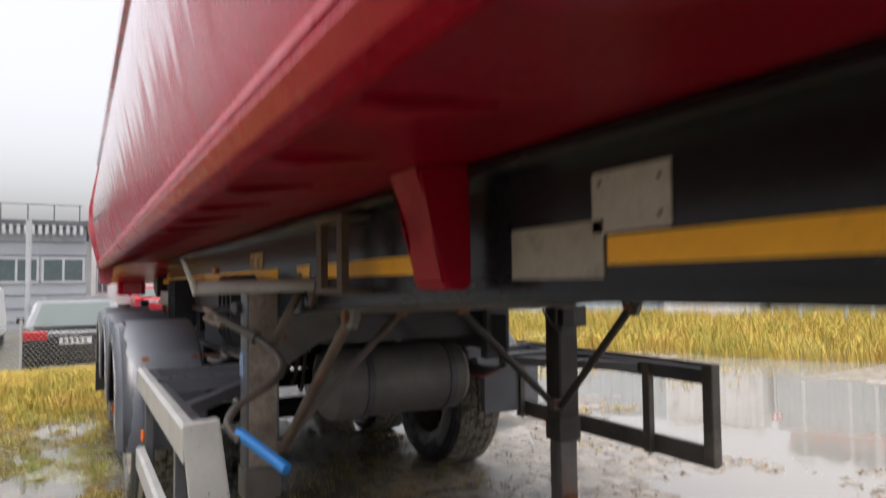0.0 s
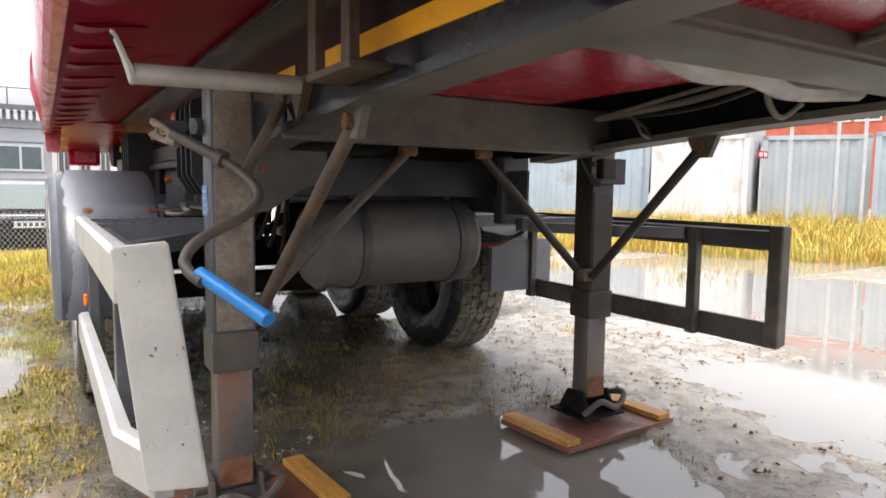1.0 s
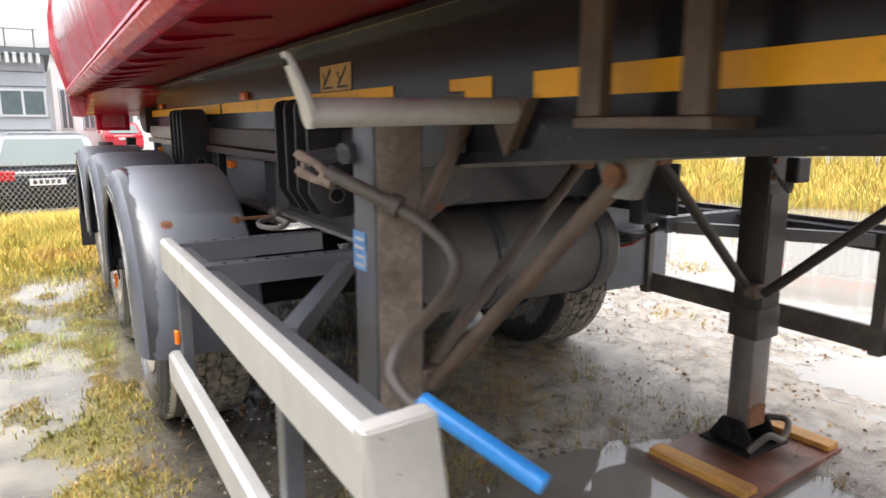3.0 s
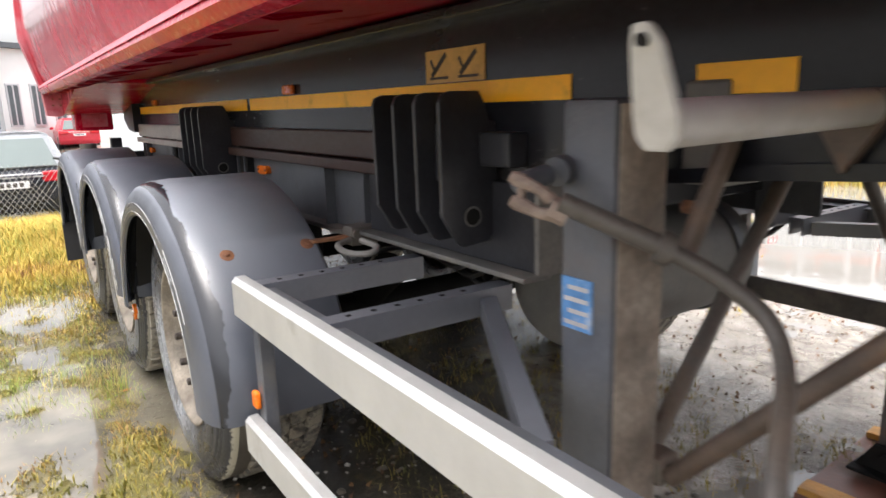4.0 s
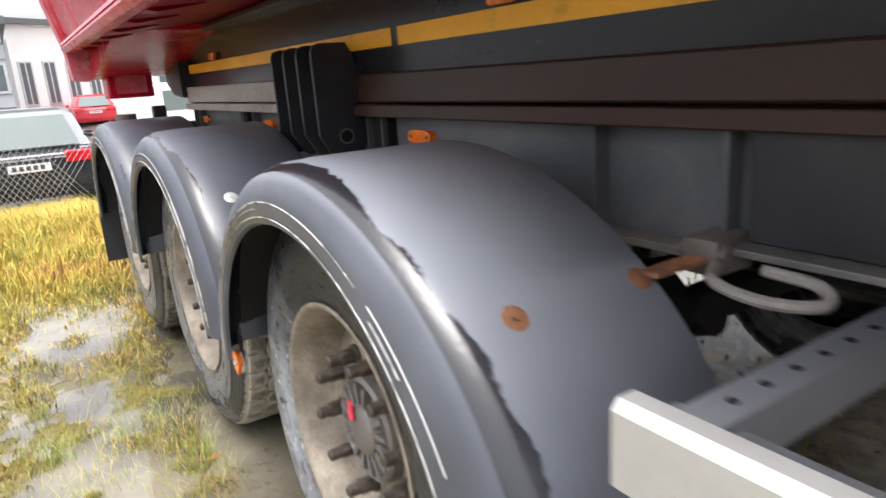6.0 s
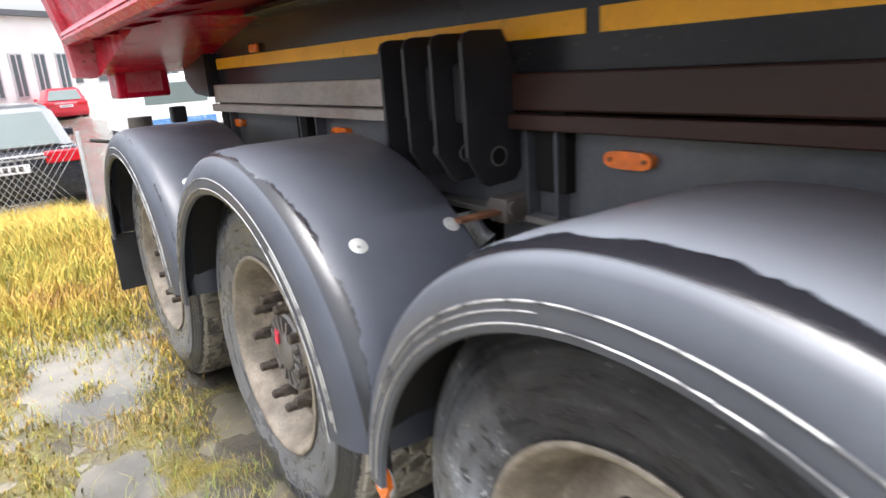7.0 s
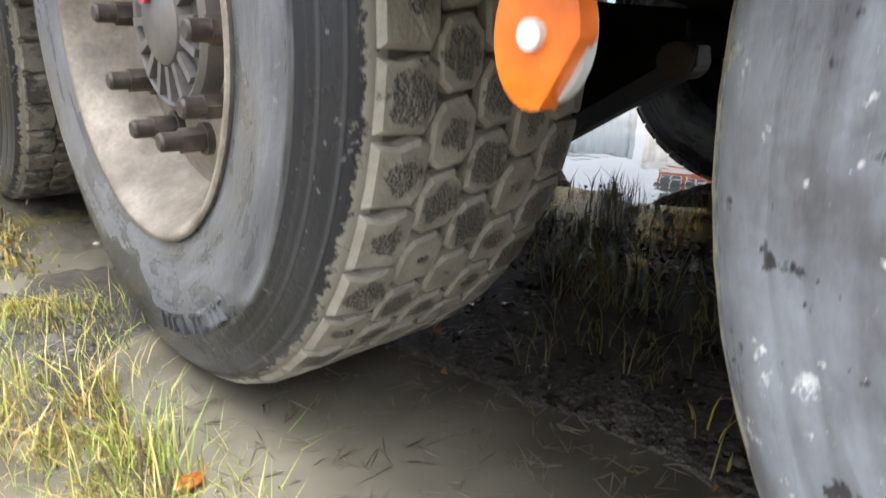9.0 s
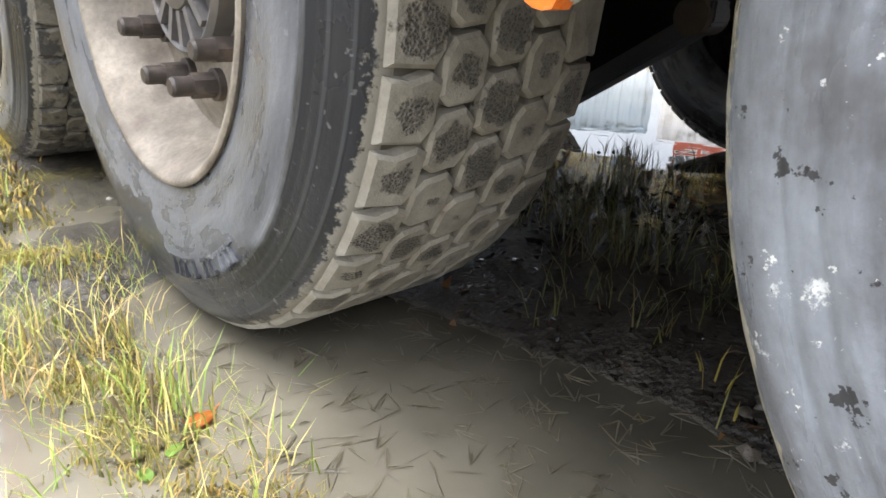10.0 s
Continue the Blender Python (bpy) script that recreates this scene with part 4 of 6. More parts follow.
def plate_outline(x0, z0, z1):
    return [(x0 + 0.030, z1), (x0 + 0.009, z1 - 0.008), (x0, z1 - 0.028), (x0 + 0.002, z0 + 0.075), (x0 + 0.045, z0 + 0.002), (x0 + 0.062, z0 - 0.006), (0.690, z0), (0.7135, z0 + 0.03), (0.7135, z1 - 0.075), (0.690, z1 - 0.072), (0.682, z1 - 0.03), (0.664, z1)]


for ys, x0 in (((3.73, 3.84, 3.945, 4.055), 0.552), ((5.762, 5.885, 6.005, 6.12), 0.545)):
    for y in ys:
        bm = bmesh.new()
        prism(bm, plate_outline(x0, 1.075, 1.448), "y", y - 0.007, y + 0.007)
        bmesh.ops.bevel(bm, geom=bm.edges[:], offset=0.002, segments=1, affect="EDGES")
        pl = part("hanger_plate", bm, black_steel, trailer, "black steel plate with a round hole")
        bm = bmesh.new()
        turned(bm, [(-0.0085, 0.021), (-0.0085, 0.026), (0.0085, 0.026), (0.0085, 0.021)], 24, closed=True)
        bmesh.ops.transform(bm, matrix=Matrix.Translation((0.640, y, 1.143)) @ Matrix.Rotation(math.pi / 2, 4, "Z"), verts=bm.verts[:])
        part("hole_rim", bm, chassis_dusty, pl, "pale worn hole rim")
        bm = bmesh.new()
        tube(bm, [(0.640, y - 0.0078, 1.143), (0.640, y + 0.0078, 1.143)], 0.0215, 20)
        part("plate_hole", bm, under_dark, pl)
    for y0, y1 in zip(ys, ys[1:]):
        bm = bmesh.new()
        box(bm, 0.600, 0.713, y0 + 0.009, y1 - 0.009, 1.225, 1.375, 0.012)
        part("spacer_block", bm, black_steel, trailer, "dusty block between two plates")
        bm = bmesh.new()
        tube(bm, [(0.640, y0 + 0.0085, 1.30), (0.640, y0 + 0.016, 1.30)], 0.011, 6)
        part("plate_bolt", bm, leg_metal, trailer)
bm = bmesh.new()
box(bm, 0.655, 0.7135, 3.60, 3.715, 1.268, 1.350, 0.006)
part("rail_stub", bm, black_steel, trailer, "short dark rail end ahead of the plates")

arm = bmesh.new()
tube(arm, [(0.7135, 2.852, 1.396), (0.276, 2.865, 1.388)], 0.0265, 18)
arm_ob = part("hook_arm", arm, arm_grey, trailer, "pale grey tubular arm with a slanted end plate", smooth=True)
bm = bmesh.new()
prism(bm, [(2.876, 1.360), (2.908, 1.360), (2.922, 1.376), (2.922, 1.40), (2.902, 1.47), (2.892, 1.488), (2.872, 1.488), (2.862, 1.47), (2.862, 1.40), (2.862, 1.376)], "x", 0.266, 0.276)
for v in bm.verts:
    v.co.y -= 0.027
    v.co.x -= max(0.0, v.co.z - 1.395) * 0.46
bmesh.ops.bevel(bm, geom=bm.edges[:], offset=0.0025, segments=2, affect="EDGES")
part("end_plate", bm, arm_grey, arm_ob, "light grey end plate with one hole", smooth=True)
bm = bmesh.new()
tube(bm, [(0.2255, 2.855, 1.472), (0.240, 2.855, 1.472)], 0.007, 10)
part("end_hole", bm, under_dark, arm_ob)
bm = bmesh.new()
prism(bm, [(2.80, 1.42), (2.95, 1.42), (2.88, 1.30)], "x", 0.685, 0.7125)
part("arm_gusset", bm, brown_strut, arm_ob)

# ---- landing legs ----
def landing_leg(side, x, y, crank):
    inner = 1 if side < 0 else -1
    bm = bmesh.new()
    box(bm, x - 0.066, x + 0.066, y - 0.062, y + 0.062, 0.515, 1.42 if side < 0 else 1.30, 0.012)
    leg = part("landing_leg", bm, leg_grey if side < 0 else dirty_leg, trailer, "grey steel landing leg with rust and road dirt", smooth=True)
    bm = bmesh.new()
    box(bm, x - 0.072, x + 0.072, y - 0.068, y + 0.068, 0.510, 0.64, 0.010)
    part("leg_collar", bm, leg_metal if side < 0 else dirty_leg, leg, "dirty lower collar", smooth=True)
    bm = bmesh.new()
    box(bm, x - 0.056, x + 0.056, y - 0.052, y + 0.052, 0.14, 0.53, 0.010)
    part("leg_tube", bm, inner_tube, leg, "bare telescopic tube with orange rust at its end", smooth=True)
    bm = bmesh.new()
    box(bm, x - 0.056, x + 0.056, y - 0.066, y - 0.0625, 0.645, 1.41 if side < 0 else 1.1, 0.001)
    part("leg_face", bm, leg_front if side < 0 else dirty_leg, leg, "face crusted with brown road dirt")
    bm = bmesh.new()
    for k in range(3):
        box(bm, x - 0.028 + 0.02 * k, x - 0.018 + 0.02 * k, y - 0.054, y - 0.051, 0.16 + 0.02 * k, 0.24)
    box(bm, x - 0.05, x + 0.05, y - 0.0545, y - 0.051, 0.145, 0.23)
    part("rust_patch", bm, rusty, leg, "orange rust on the tube end")
    # foot
    bm = bmesh.new()
    box(bm, x - 0.13, x + 0.13, y - 0.12, y + 0.12, 0.062, 0.075, 0.004)
    for dx in (-0.075, 0.075):
        prism(bm, [(y - 0.11, 0.075), (y + 0.11, 0.075), (y + 0.05, 0.17), (y - 0.05, 0.17)], "x", x + dx - 0.007, x + dx + 0.007)
    tube(bm, [(x - 0.12, y, 0.13), (x + 0.12, y, 0.13)], 0.02, 12)
    foot = part("foot", bm, under_dark if side > 0 else leg_metal, leg, "rusty pivoting foot")
    bm = bmesh.new()
    pts = curve_pts([(x - 0.12, y - 0.11, 0.09), (x - 0.05, y - 0.145, 0.15), (x + 0.05, y - 0.14, 0.11), (x + 0.13, y - 0.10, 0.16), (x + 0.10, y + 0.06, 0.12)], 5)
    tube(bm, pts, 0.014, 8)
    part("foot_strap", bm, leg_metal, leg, smooth=True)
    # braces
    yb = y - 0.09
    jx = x + inner * 0.085
    top = (0.745 if side < 0 else 2.058, 2.600, 1.272)
    for a, b2, r, mt in (((jx - inner * 0.01, yb, 0.715), top, 0.020, brown_strut if side < 0 else dirty_leg), ((jx, y - 0.02, 0.72), (1.227 if side < 0 else 1.562, 3.262, 1.248), 0.019, leg_metal if side < 0 else dirty_leg)):
        bm = bmesh.new()
        tube(bm, [a, b2], r, 12)
        br = part("leg_brace", bm, mt, leg, "tubular steel brace with a flattened end", smooth=True)
        bm = bmesh.new()
        tube(bm, [(b2[0] - 0.03, b2[1] - 0.005, b2[2] + 0.005), (b2[0] + 0.03, b2[1] - 0.005, b2[2] + 0.005)], 0.022, 10)
        part("brace_bolt", bm, rusty, leg, smooth=True)
    bm = bmesh.new()
    box(bm, jx - 0.03, jx + 0.03, y - 0.08, y - 0.02, 0.69, 0.75, 0.01)
    part("brace_lug", bm, leg_metal, leg)
    bm = bmesh.new()
    prism(bm, [(2.52, 1.325), (2.66, 1.315), (2.62, 1.235), (2.56, 1.235)], "x", top[0] - 0.012, top[0] + 0.012)
    part("brace_bracket", bm, chassis_dusty, leg)
    # head plate with bolts
    if side > 0:
        bm = bmesh.new()
        box(bm, x - 0.10, x + 0.11, y - 0.085, y - 0.072, 1.14, 1.26, 0.004)
        part("head_plate", bm, dirty_leg, leg)
    for dz in (0.03, 0.09):
        bm = bmesh.new()
        tube(bm, [(x + inner * 0.085, y - 0.10, 1.14 + dz), (x + inner * 0.085, y - 0.084, 1.14 + dz)], 0.013, 6)
        part("bolt", bm, rusty, leg)
    return leg


LEG_Y = 3.205
near_leg = landing_leg(-1, 0.572, LEG_Y, True)
far_leg = landing_leg(1, 2.224, LEG_Y + 0.125, False)
bm = bmesh.new()
box(bm, 0.5025, 0.5062, 3.185, 3.258, 1.012, 1.108)
lb = part("type_label", bm, blue_label, near_leg, "blue and white maker's label")
for k in range(4):
    bm = bmesh.new()
    box(bm, 0.5018, 0.5026, 3.192, 3.252 - 0.01 * (k % 2), 1.020 + 0.022 * k, 1.028 + 0.022 * k)
    part("print_bar", bm, white_sticker, lb)
bm = bmesh.new()
tube(bm, [(0.70, 3.06, 1.37), (0.59, 3.07, 1.15)], 0.018, 10)
part("leg_strut", bm, brown_strut, near_leg, "rust-brown strut", smooth=True)
bm = bmesh.new()
tube(bm, [(0.51, 3.26, 1.30), (0.478, 3.249, 1.297)], 0.026, 16)
tube(bm, [(0.455, 3.245, 1.295), (0.385, 3.235, 1.287)], 0.018, 12)
part("gear_boss", bm, leg_grey, near_leg, smooth=True)
crank = bmesh.new()
tube(crank, [(0.395, 3.188, 1.262), (0.505, 3.076, 1.189)], 0.017, 12)
tube(crank, [(0.497, 3.084, 1.194), (0.513, 3.068, 1.184)], 0.027, 12)
tube(crank, curve_pts([(0.505, 3.076, 1.189), (0.555, 3.005, 1.14), (0.577, 2.94, 1.085), (0.53, 2.885, 1.03), (0.40, 2.815, 0.97), (0.356, 2.785, 0.925), (0.356, 2.735, 0.895), (0.375, 2.675, 0.874)], 6), 0.0145, 12)
bmesh.ops.translate(crank, verts=crank.verts[:], vec=(0.010, -0.030, 0.0))
crank_ob = part("crank_handle", crank, leg_metal, near_leg, "cranked grey steel winding handle", smooth=True)
bm = bmesh.new()
tube(bm, [(0.362, 2.70, 0.885), (0.466, 2.490, 0.796)], 0.0185, 14)
bmesh.ops.translate(bm, verts=bm.verts[:], vec=(0.022, -0.022, 0.008))
part("grip", bm, blue_grip, near_leg, "bright blue plastic grip", smooth=True)
bm = bmesh.new()
tube(bm, [(0.412, 3.171, 1.251), (0.392, 3.191, 1.265)], 0.021, 10)
for s in (-1, 1):
    tube(bm, [(0.394, 3.189, 1.264 + 0.012 * s), (0.380, 3.203, 1.274 + 0.019 * s), (0.356, 3.227, 1.291 + 0.019 * s), (0.349, 3.234, 1.296 + 0.019 * s)], 0.011, 8, radii=[0.011, 0.0095, 0.0125, 0.009])
tube(bm, [(0.362, 3.221, 1.318), (0.360, 3.223, 1.258)], 0.0065, 8)
bmesh.ops.translate(bm, verts=bm.verts[:], vec=(0.008, -0.014, -0.012))
part("crank_fork", bm, pale_rust, near_leg, "rusty fork joint", smooth=True)

# ---- running gear under the chassis ----
bm = bmesh.new()
prof = [(0.0, 0.0), (0.0, 0.10), (0.02, 0.17), (0.06, 0.205), (0.80, 0.205), (0.84, 0.17), (0.86, 0.10), (0.86, 0.0)]
turned(bm, prof, 40)
bmesh.ops.transform(bm, matrix=Matrix.Translation((1.04, 3.92, 0.845)), verts=bm.verts[:])
bmesh.ops.remove_doubles(bm, verts=bm.verts[:], dist=0.0005)
tank = part("air_tank", bm, tank_mat, trailer, "dark grey cylindrical air tank with two straps", smooth=True)
for x in (1.27, 1.76):
    bm = bmesh.new()
    turned(bm, [(-0.018, 0.205), (-0.018, 0.216), (0.018, 0.216), (0.018, 0.205)], 40, closed=True)
    bmesh.ops.transform(bm, matrix=Matrix.Translation((x, 3.92, 0.845)), verts=bm.verts[:])
    part("tank_strap", bm, guard_dark, tank)
    bm = bmesh.new()
    box(bm, x - 0.02, x + 0.02, 3.89, 3.95, 1.04, 1.16)
    part("strap_bracket", bm, leg_metal, tank)
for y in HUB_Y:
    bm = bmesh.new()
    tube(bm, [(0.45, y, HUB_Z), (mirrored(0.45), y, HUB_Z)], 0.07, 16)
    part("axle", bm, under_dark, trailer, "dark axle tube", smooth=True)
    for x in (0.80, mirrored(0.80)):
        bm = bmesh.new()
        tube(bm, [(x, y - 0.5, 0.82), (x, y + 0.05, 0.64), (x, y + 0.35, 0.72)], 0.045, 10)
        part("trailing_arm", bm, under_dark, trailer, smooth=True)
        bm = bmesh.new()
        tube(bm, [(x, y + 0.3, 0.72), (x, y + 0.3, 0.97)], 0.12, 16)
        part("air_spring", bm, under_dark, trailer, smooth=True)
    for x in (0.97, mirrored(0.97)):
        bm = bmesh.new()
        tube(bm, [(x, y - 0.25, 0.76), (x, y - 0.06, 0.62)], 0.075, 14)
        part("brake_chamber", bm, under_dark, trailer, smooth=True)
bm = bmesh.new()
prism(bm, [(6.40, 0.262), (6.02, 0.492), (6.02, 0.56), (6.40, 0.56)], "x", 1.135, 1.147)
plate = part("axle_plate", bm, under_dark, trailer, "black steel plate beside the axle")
bm = bmesh.new()
prism(bm, [(6.42, 0.205), (5.98, 0.472), (5.98, 0.520), (6.42, 0.252)], "x", 1.112, 1.172)
bmesh.ops.bevel(bm, geom=bm.edges[:], offset=0.006, segments=2, affect="EDGES")
part("strut", bm, leg_grey, plate, "grey steel strut below the axle", smooth=True)
bm = bmesh.new()
tube(bm, [(1.10, 6.02, 0.486), (1.185, 6.02, 0.486)], 0.036, 16)
part("strut_pin", bm, leg_metal, plate, smooth=True)
for y in (5.42, 6.73):
    bm = bmesh.new()
    box(bm, 0.716, 0.726, y, y + 0.42, 0.66, 0.99, 0.003)
    part("spring_shield", bm, guard_dark, trailer, "dark grey plate between the wheels")
for k in range(5):
    bm = bmesh.new()
    tube(bm, curve_pts([(0.85 + 0.03 * k, 3.9, 1.05), (0.8 + 0.05 * k, 4.1, 0.95 - 0.04 * k), (0.9 + 0.04 * k, 4.5, 0.9), (0.95, 4.9, 0.8)], 5), 0.010, 6)
    part("brake_hose", bm, cable_black, trailer, smooth=True)
bm = bmesh.new()
box(bm, 2.0, 2.16, 3.75, 3.83, 0.93, 1.28, 0.01)
part("far_hanger", bm, leg_grey, trailer)
for k in range(4):
    bm = bmesh.new()
    tube(bm, curve_pts([(1.93, 4.0, 0.84 + 0.02 * k), (2.05, 3.9, 0.81 + 0.02 * k), (2.18, 3.88, 0.86), (2.24, 3.82, 0.93)], 5), 0.010 if k else 0.008, 6)
    part("cable", bm, cable_black if k else cable_red, trailer, smooth=True)
for k in range(3):
    bm = bmesh.new()
    tube(bm, curve_pts([(2.10, 3.14, 1.24), (2.06, 3.12, 1.16 - 0.015 * k), (2.01, 3.14, 1.18), (1.98, 3.16, 1.25)], 5), 0.006, 6)
    part("cable", bm, cable_black, trailer, smooth=True)
bm = bmesh.new()
box(bm, 2.06, 2.14, 3.10, 3.15, 1.16, 1.25, 0.008)
part("air_valve", bm, black_steel, trailer)

# bent bracket plate ahead of the wheels, with box, pipe and hose loop
bm = bmesh.new()
box(bm, 0.700, 0.738, 3.566, 4.38, 1.016, 1.226, 0.003)
panel = part("hanger_panel", bm, black_steel, trailer, "black panel behind the plates")
bm = bmesh.new()
prism(bm, [(0.700, 1.25), (1.02, 1.25), (1.02, 1.13), (0.93, 1.105), (0.85, 1.05), (0.79, 1.012), (0.700, 1.006)], "y", 3.549, 3.5645)
part("step_bracket", bm, chassis_dusty, panel, "dusty grey plate with a curved lower edge")
bm = bmesh.new()
box(bm, 0.655, 0.7385, 3.549, 4.46, 1.000, 1.014, 0.003)
part("panel_lip", bm, chassis_dusty, panel, "dusty lip with old grease")
bm = bmesh.new()
tube(bm, curve_pts([(0.62, 4.38, 0.99), (0.56, 4.34, 0.985), (0.545, 4.25, 0.98), (0.585, 4.19, 0.98), (0.63, 4.22, 0.99), (0.62, 4.30, 1.0)], 6), 0.010, 8)
part("hose_loop", bm, hose_grey, trailer, "bent grey air hose", smooth=True)

# ---- side guards ----
def side_guard(side):
    sx = (lambda x: x) if side < 0 else mirrored
    near = side < 0
    y0, y1 = (2.46, 4.20) if near else (2.60, 4.28)
    rail_mat = aluminium if near else far_guard_mat
    bm = bmesh.new()
    prof = [(sx(0.186), 0.868), (sx(0.186), 0.962), (sx(0.197), 0.975), (sx(0.222), 0.975), (sx(0.222), 0.868)]
    prism(bm, prof, "y", y0, y1)
    rail = part("upper_rail", bm, rail_mat, trailer, "aluminium side guard rail with a bevelled top edge" if near else "dirty dark side guard rail")
    bm = bmesh.new()
    prof = [(sx(0.186), 0.462), (sx(0.186), 0.550), (sx(0.197), 0.562), (sx(0.222), 0.562), (sx(0.222), 0.462)]
    prism(bm, prof, "y", y0 + (0.14 if near else 0.0), y1)
    low = part("lower_rail", bm, rail_mat, trailer, "lower aluminium side guard rail" if near else "")
    if near:
        bm = bmesh.new()
        a = [bm.verts.new((x, y0 + 0.14, z)) for x, z in prof]
        b = [bm.verts.new((x + 0.065, y0 + 0.005, z - 0.02)) for x, z in prof]
        for i in range(5):
            bm.faces.new((a[i], a[(i + 1) % 5], b[(i + 1) % 5], b[i]))
        bm.faces.new(a)
        bm.faces.new(b[::-1])
        part("bent_end", bm, rail_mat, low)
        bm = bmesh.new()
        top = [(0.182, y0 - 0.012, 0.981), (0.284, y0 - 0.02, 0.991), (0.284, y0 + 0.02, 0.991), (0.182, y0 + 0.028, 0.981)]
        bot = [(0.236, y0 - 0.012, 0.466), (0.353, y0 - 0.02, 0.458), (0.353, y0 + 0.02, 0.458), (0.236, y0 + 0.028, 0.466)]
        va, vb = [bm.verts.new(p) for p in top], [bm.verts.new(p) for p in bot]
        for i in range(4):
            bm.faces.new((va[i], va[(i + 1) % 4], vb[(i + 1) % 4], vb[i]))
        bm.faces.new(va)
        bm.faces.new(vb[::-1])
        bmesh.ops.bevel(bm, geom=bm.edges[:], offset=0.004, segments=2, affect="EDGES")
        part("front_plate", bm, speckled, trailer, "white front plate covered in small black stone chips")
    else:
        bm = bmesh.new()
        box(bm, *sorted((sx(0.185), sx(0.245))), y0 - 0.02, y0 + 0.045, 0.475, 0.975, 0.008)
        part("front_post", bm, far_guard_mat, trailer, "dirty grey end post")
    for y in ((2.97, 4.155) if near else (3.01, 4.215)):
        bm = bmesh.new()
        box(bm, *sorted((sx(0.223), sx(0.262))), y - 0.025, y + 0.025, 0.46, 0.95, 0.004)
        part("guard_post", bm, guard_dark if near else far_guard_mat, trailer, "dark upright guard post")
    bm = bmesh.new()
    prism(bm, [(sx(0.2235), 0.958), (sx(0.268), 0.952), (sx(0.268), 0.944), (sx(0.232), 0.949), (sx(0.232), 0.878), (sx(0.2235), 0.878)], "y", y0 + 0.03, y1 - 0.02)
    part("inner_angle", bm, guard_dark, rail, "dark steel angle behind the rail")
    for y in (3.70, 4.125):
        bm = bmesh.new()
        prism(bm, [(y - 0.028, 0.966), (y + 0.028, 0.966), (y + 0.028, 0.90), (y + 0.020, 0.90), (y + 0.020, 0.958), (y - 0.020, 0.958), (y - 0.020, 0.90), (y - 0.028, 0.90)], "x", *sorted((sx(0.224), sx(0.72))))
        st = part("guard_arm", bm, guard_wet_sheen, trailer, "dark channel arm with drilled holes")
        for k in range(6):
            bm = bmesh.new()
            tube(bm, [(sx(0.29 + 0.06 * k), y, 0.9655), (sx(0.29 + 0.06 * k), y, 0.9672)], 0.007, 10)
            part("drilled_hole", bm, under_dark, st)
    bm = bmesh.new()
    d = Vector((sx(0.27) - sx(0.65), 3.05 - 3.68, 0)).normalized()
    n = Vector((-d.y, d.x, 0)) * 0.020
    p, q = Vector((sx(0.65), 3.68, 0.945)), Vector((sx(0.27), 3.05, 0.945))
    vs = [bm.verts.new(e + o + Vector((0, 0, h))) for e in (p, q) for o in (n, -n) for h in (0, -0.05)]
    for f in ((0, 1, 3, 2), (4, 6, 7, 5), (0, 4, 5, 1), (2, 3, 7, 6), (0, 2, 6, 4), (1, 5, 7, 3)):
        bm.faces.new([vs[i] for i in f])
    part("diagonal_arm", bm, guard_wet_sheen, trailer)
    if near:
        bm = bmesh.new()
        box(bm, 0.205, 0.222, 4.150, 4.185, 0.595, 0.645, 0.006)
        part("guard_reflector", bm, orange_lens, trailer, "orange reflector")


side_guard(-1)
side_guard(1)

# ---- wheels ----
TYRE_R = 0.524


def tyre_mesh(mat):
    bm = bmesh.new()
    prof = [(0.030, 0.285), (0.012, 0.300), (0.008, 0.312), (0.002, 0.335), (-0.006, 0.375), (-0.010, 0.405), (-0.0065, 0.430), (-0.004, 0.4345), (-0.0045, 0.4375), (0.000, 0.453), (0.0025, 0.4555), (0.0025, 0.458), (0.006, 0.4715), (0.008, 0.4735), (0.0085, 0.477), (0.013, 0.492), (0.021, 0.506), (0.034, 0.516), (0.060, 0.5155), (0.325, 0.514), (0.350, 0.506), (0.372, 0.480), (0.392, 0.405), (0.378, 0.312), (0.350, 0.285)]
    turned(bm, prof, 72)
    return link_mesh("tyre", bm, mat, True, 50)


def rim_mesh():
    bm = bmesh.new()
    prof = [(0.012, 0.304), (0.004, 0.307), (0.001, 0.304), (0.002, 0.297), (0.008, 0.2905), (0.020, 0.285), (0.026, 0.279), (0.060, 0.264), (0.095, 0.256), (0.112, 0.243), (0.106, 0.220), (0.096, 0.207), (0.088, 0.190), (0.088, 0.120), (0.088, 0.0)]
    turned(bm, prof, 64)
    bmesh.ops.remove_doubles(bm, verts=bm.verts[:], dist=0.0003)
    return link_mesh("wheel", bm, rim_mat, True, 60)


def hub_mesh():
    bm = bmesh.new()
    turned(bm, [(0.089, 0.130), (0.063, 0.126), (0.056, 0.118), (0.058, 0.112), (0.068, 0.108), (0.070, 0.066), (0.050, 0.060), (0.044, 0.050), (0.042, 0.0)], 40)
    bmesh.ops.remove_doubles(bm, verts=bm.verts[:], dist=0.0003)
    return link_mesh("hub_cap", bm, hub_mat, True, 40)


def fin_mesh():
    bm = bmesh.new()
    box(bm, 0.052, 0.071, -0.006, 0.006, 0.062, 0.110)
    return link_mesh("hub_fin", bm, hub_mat)


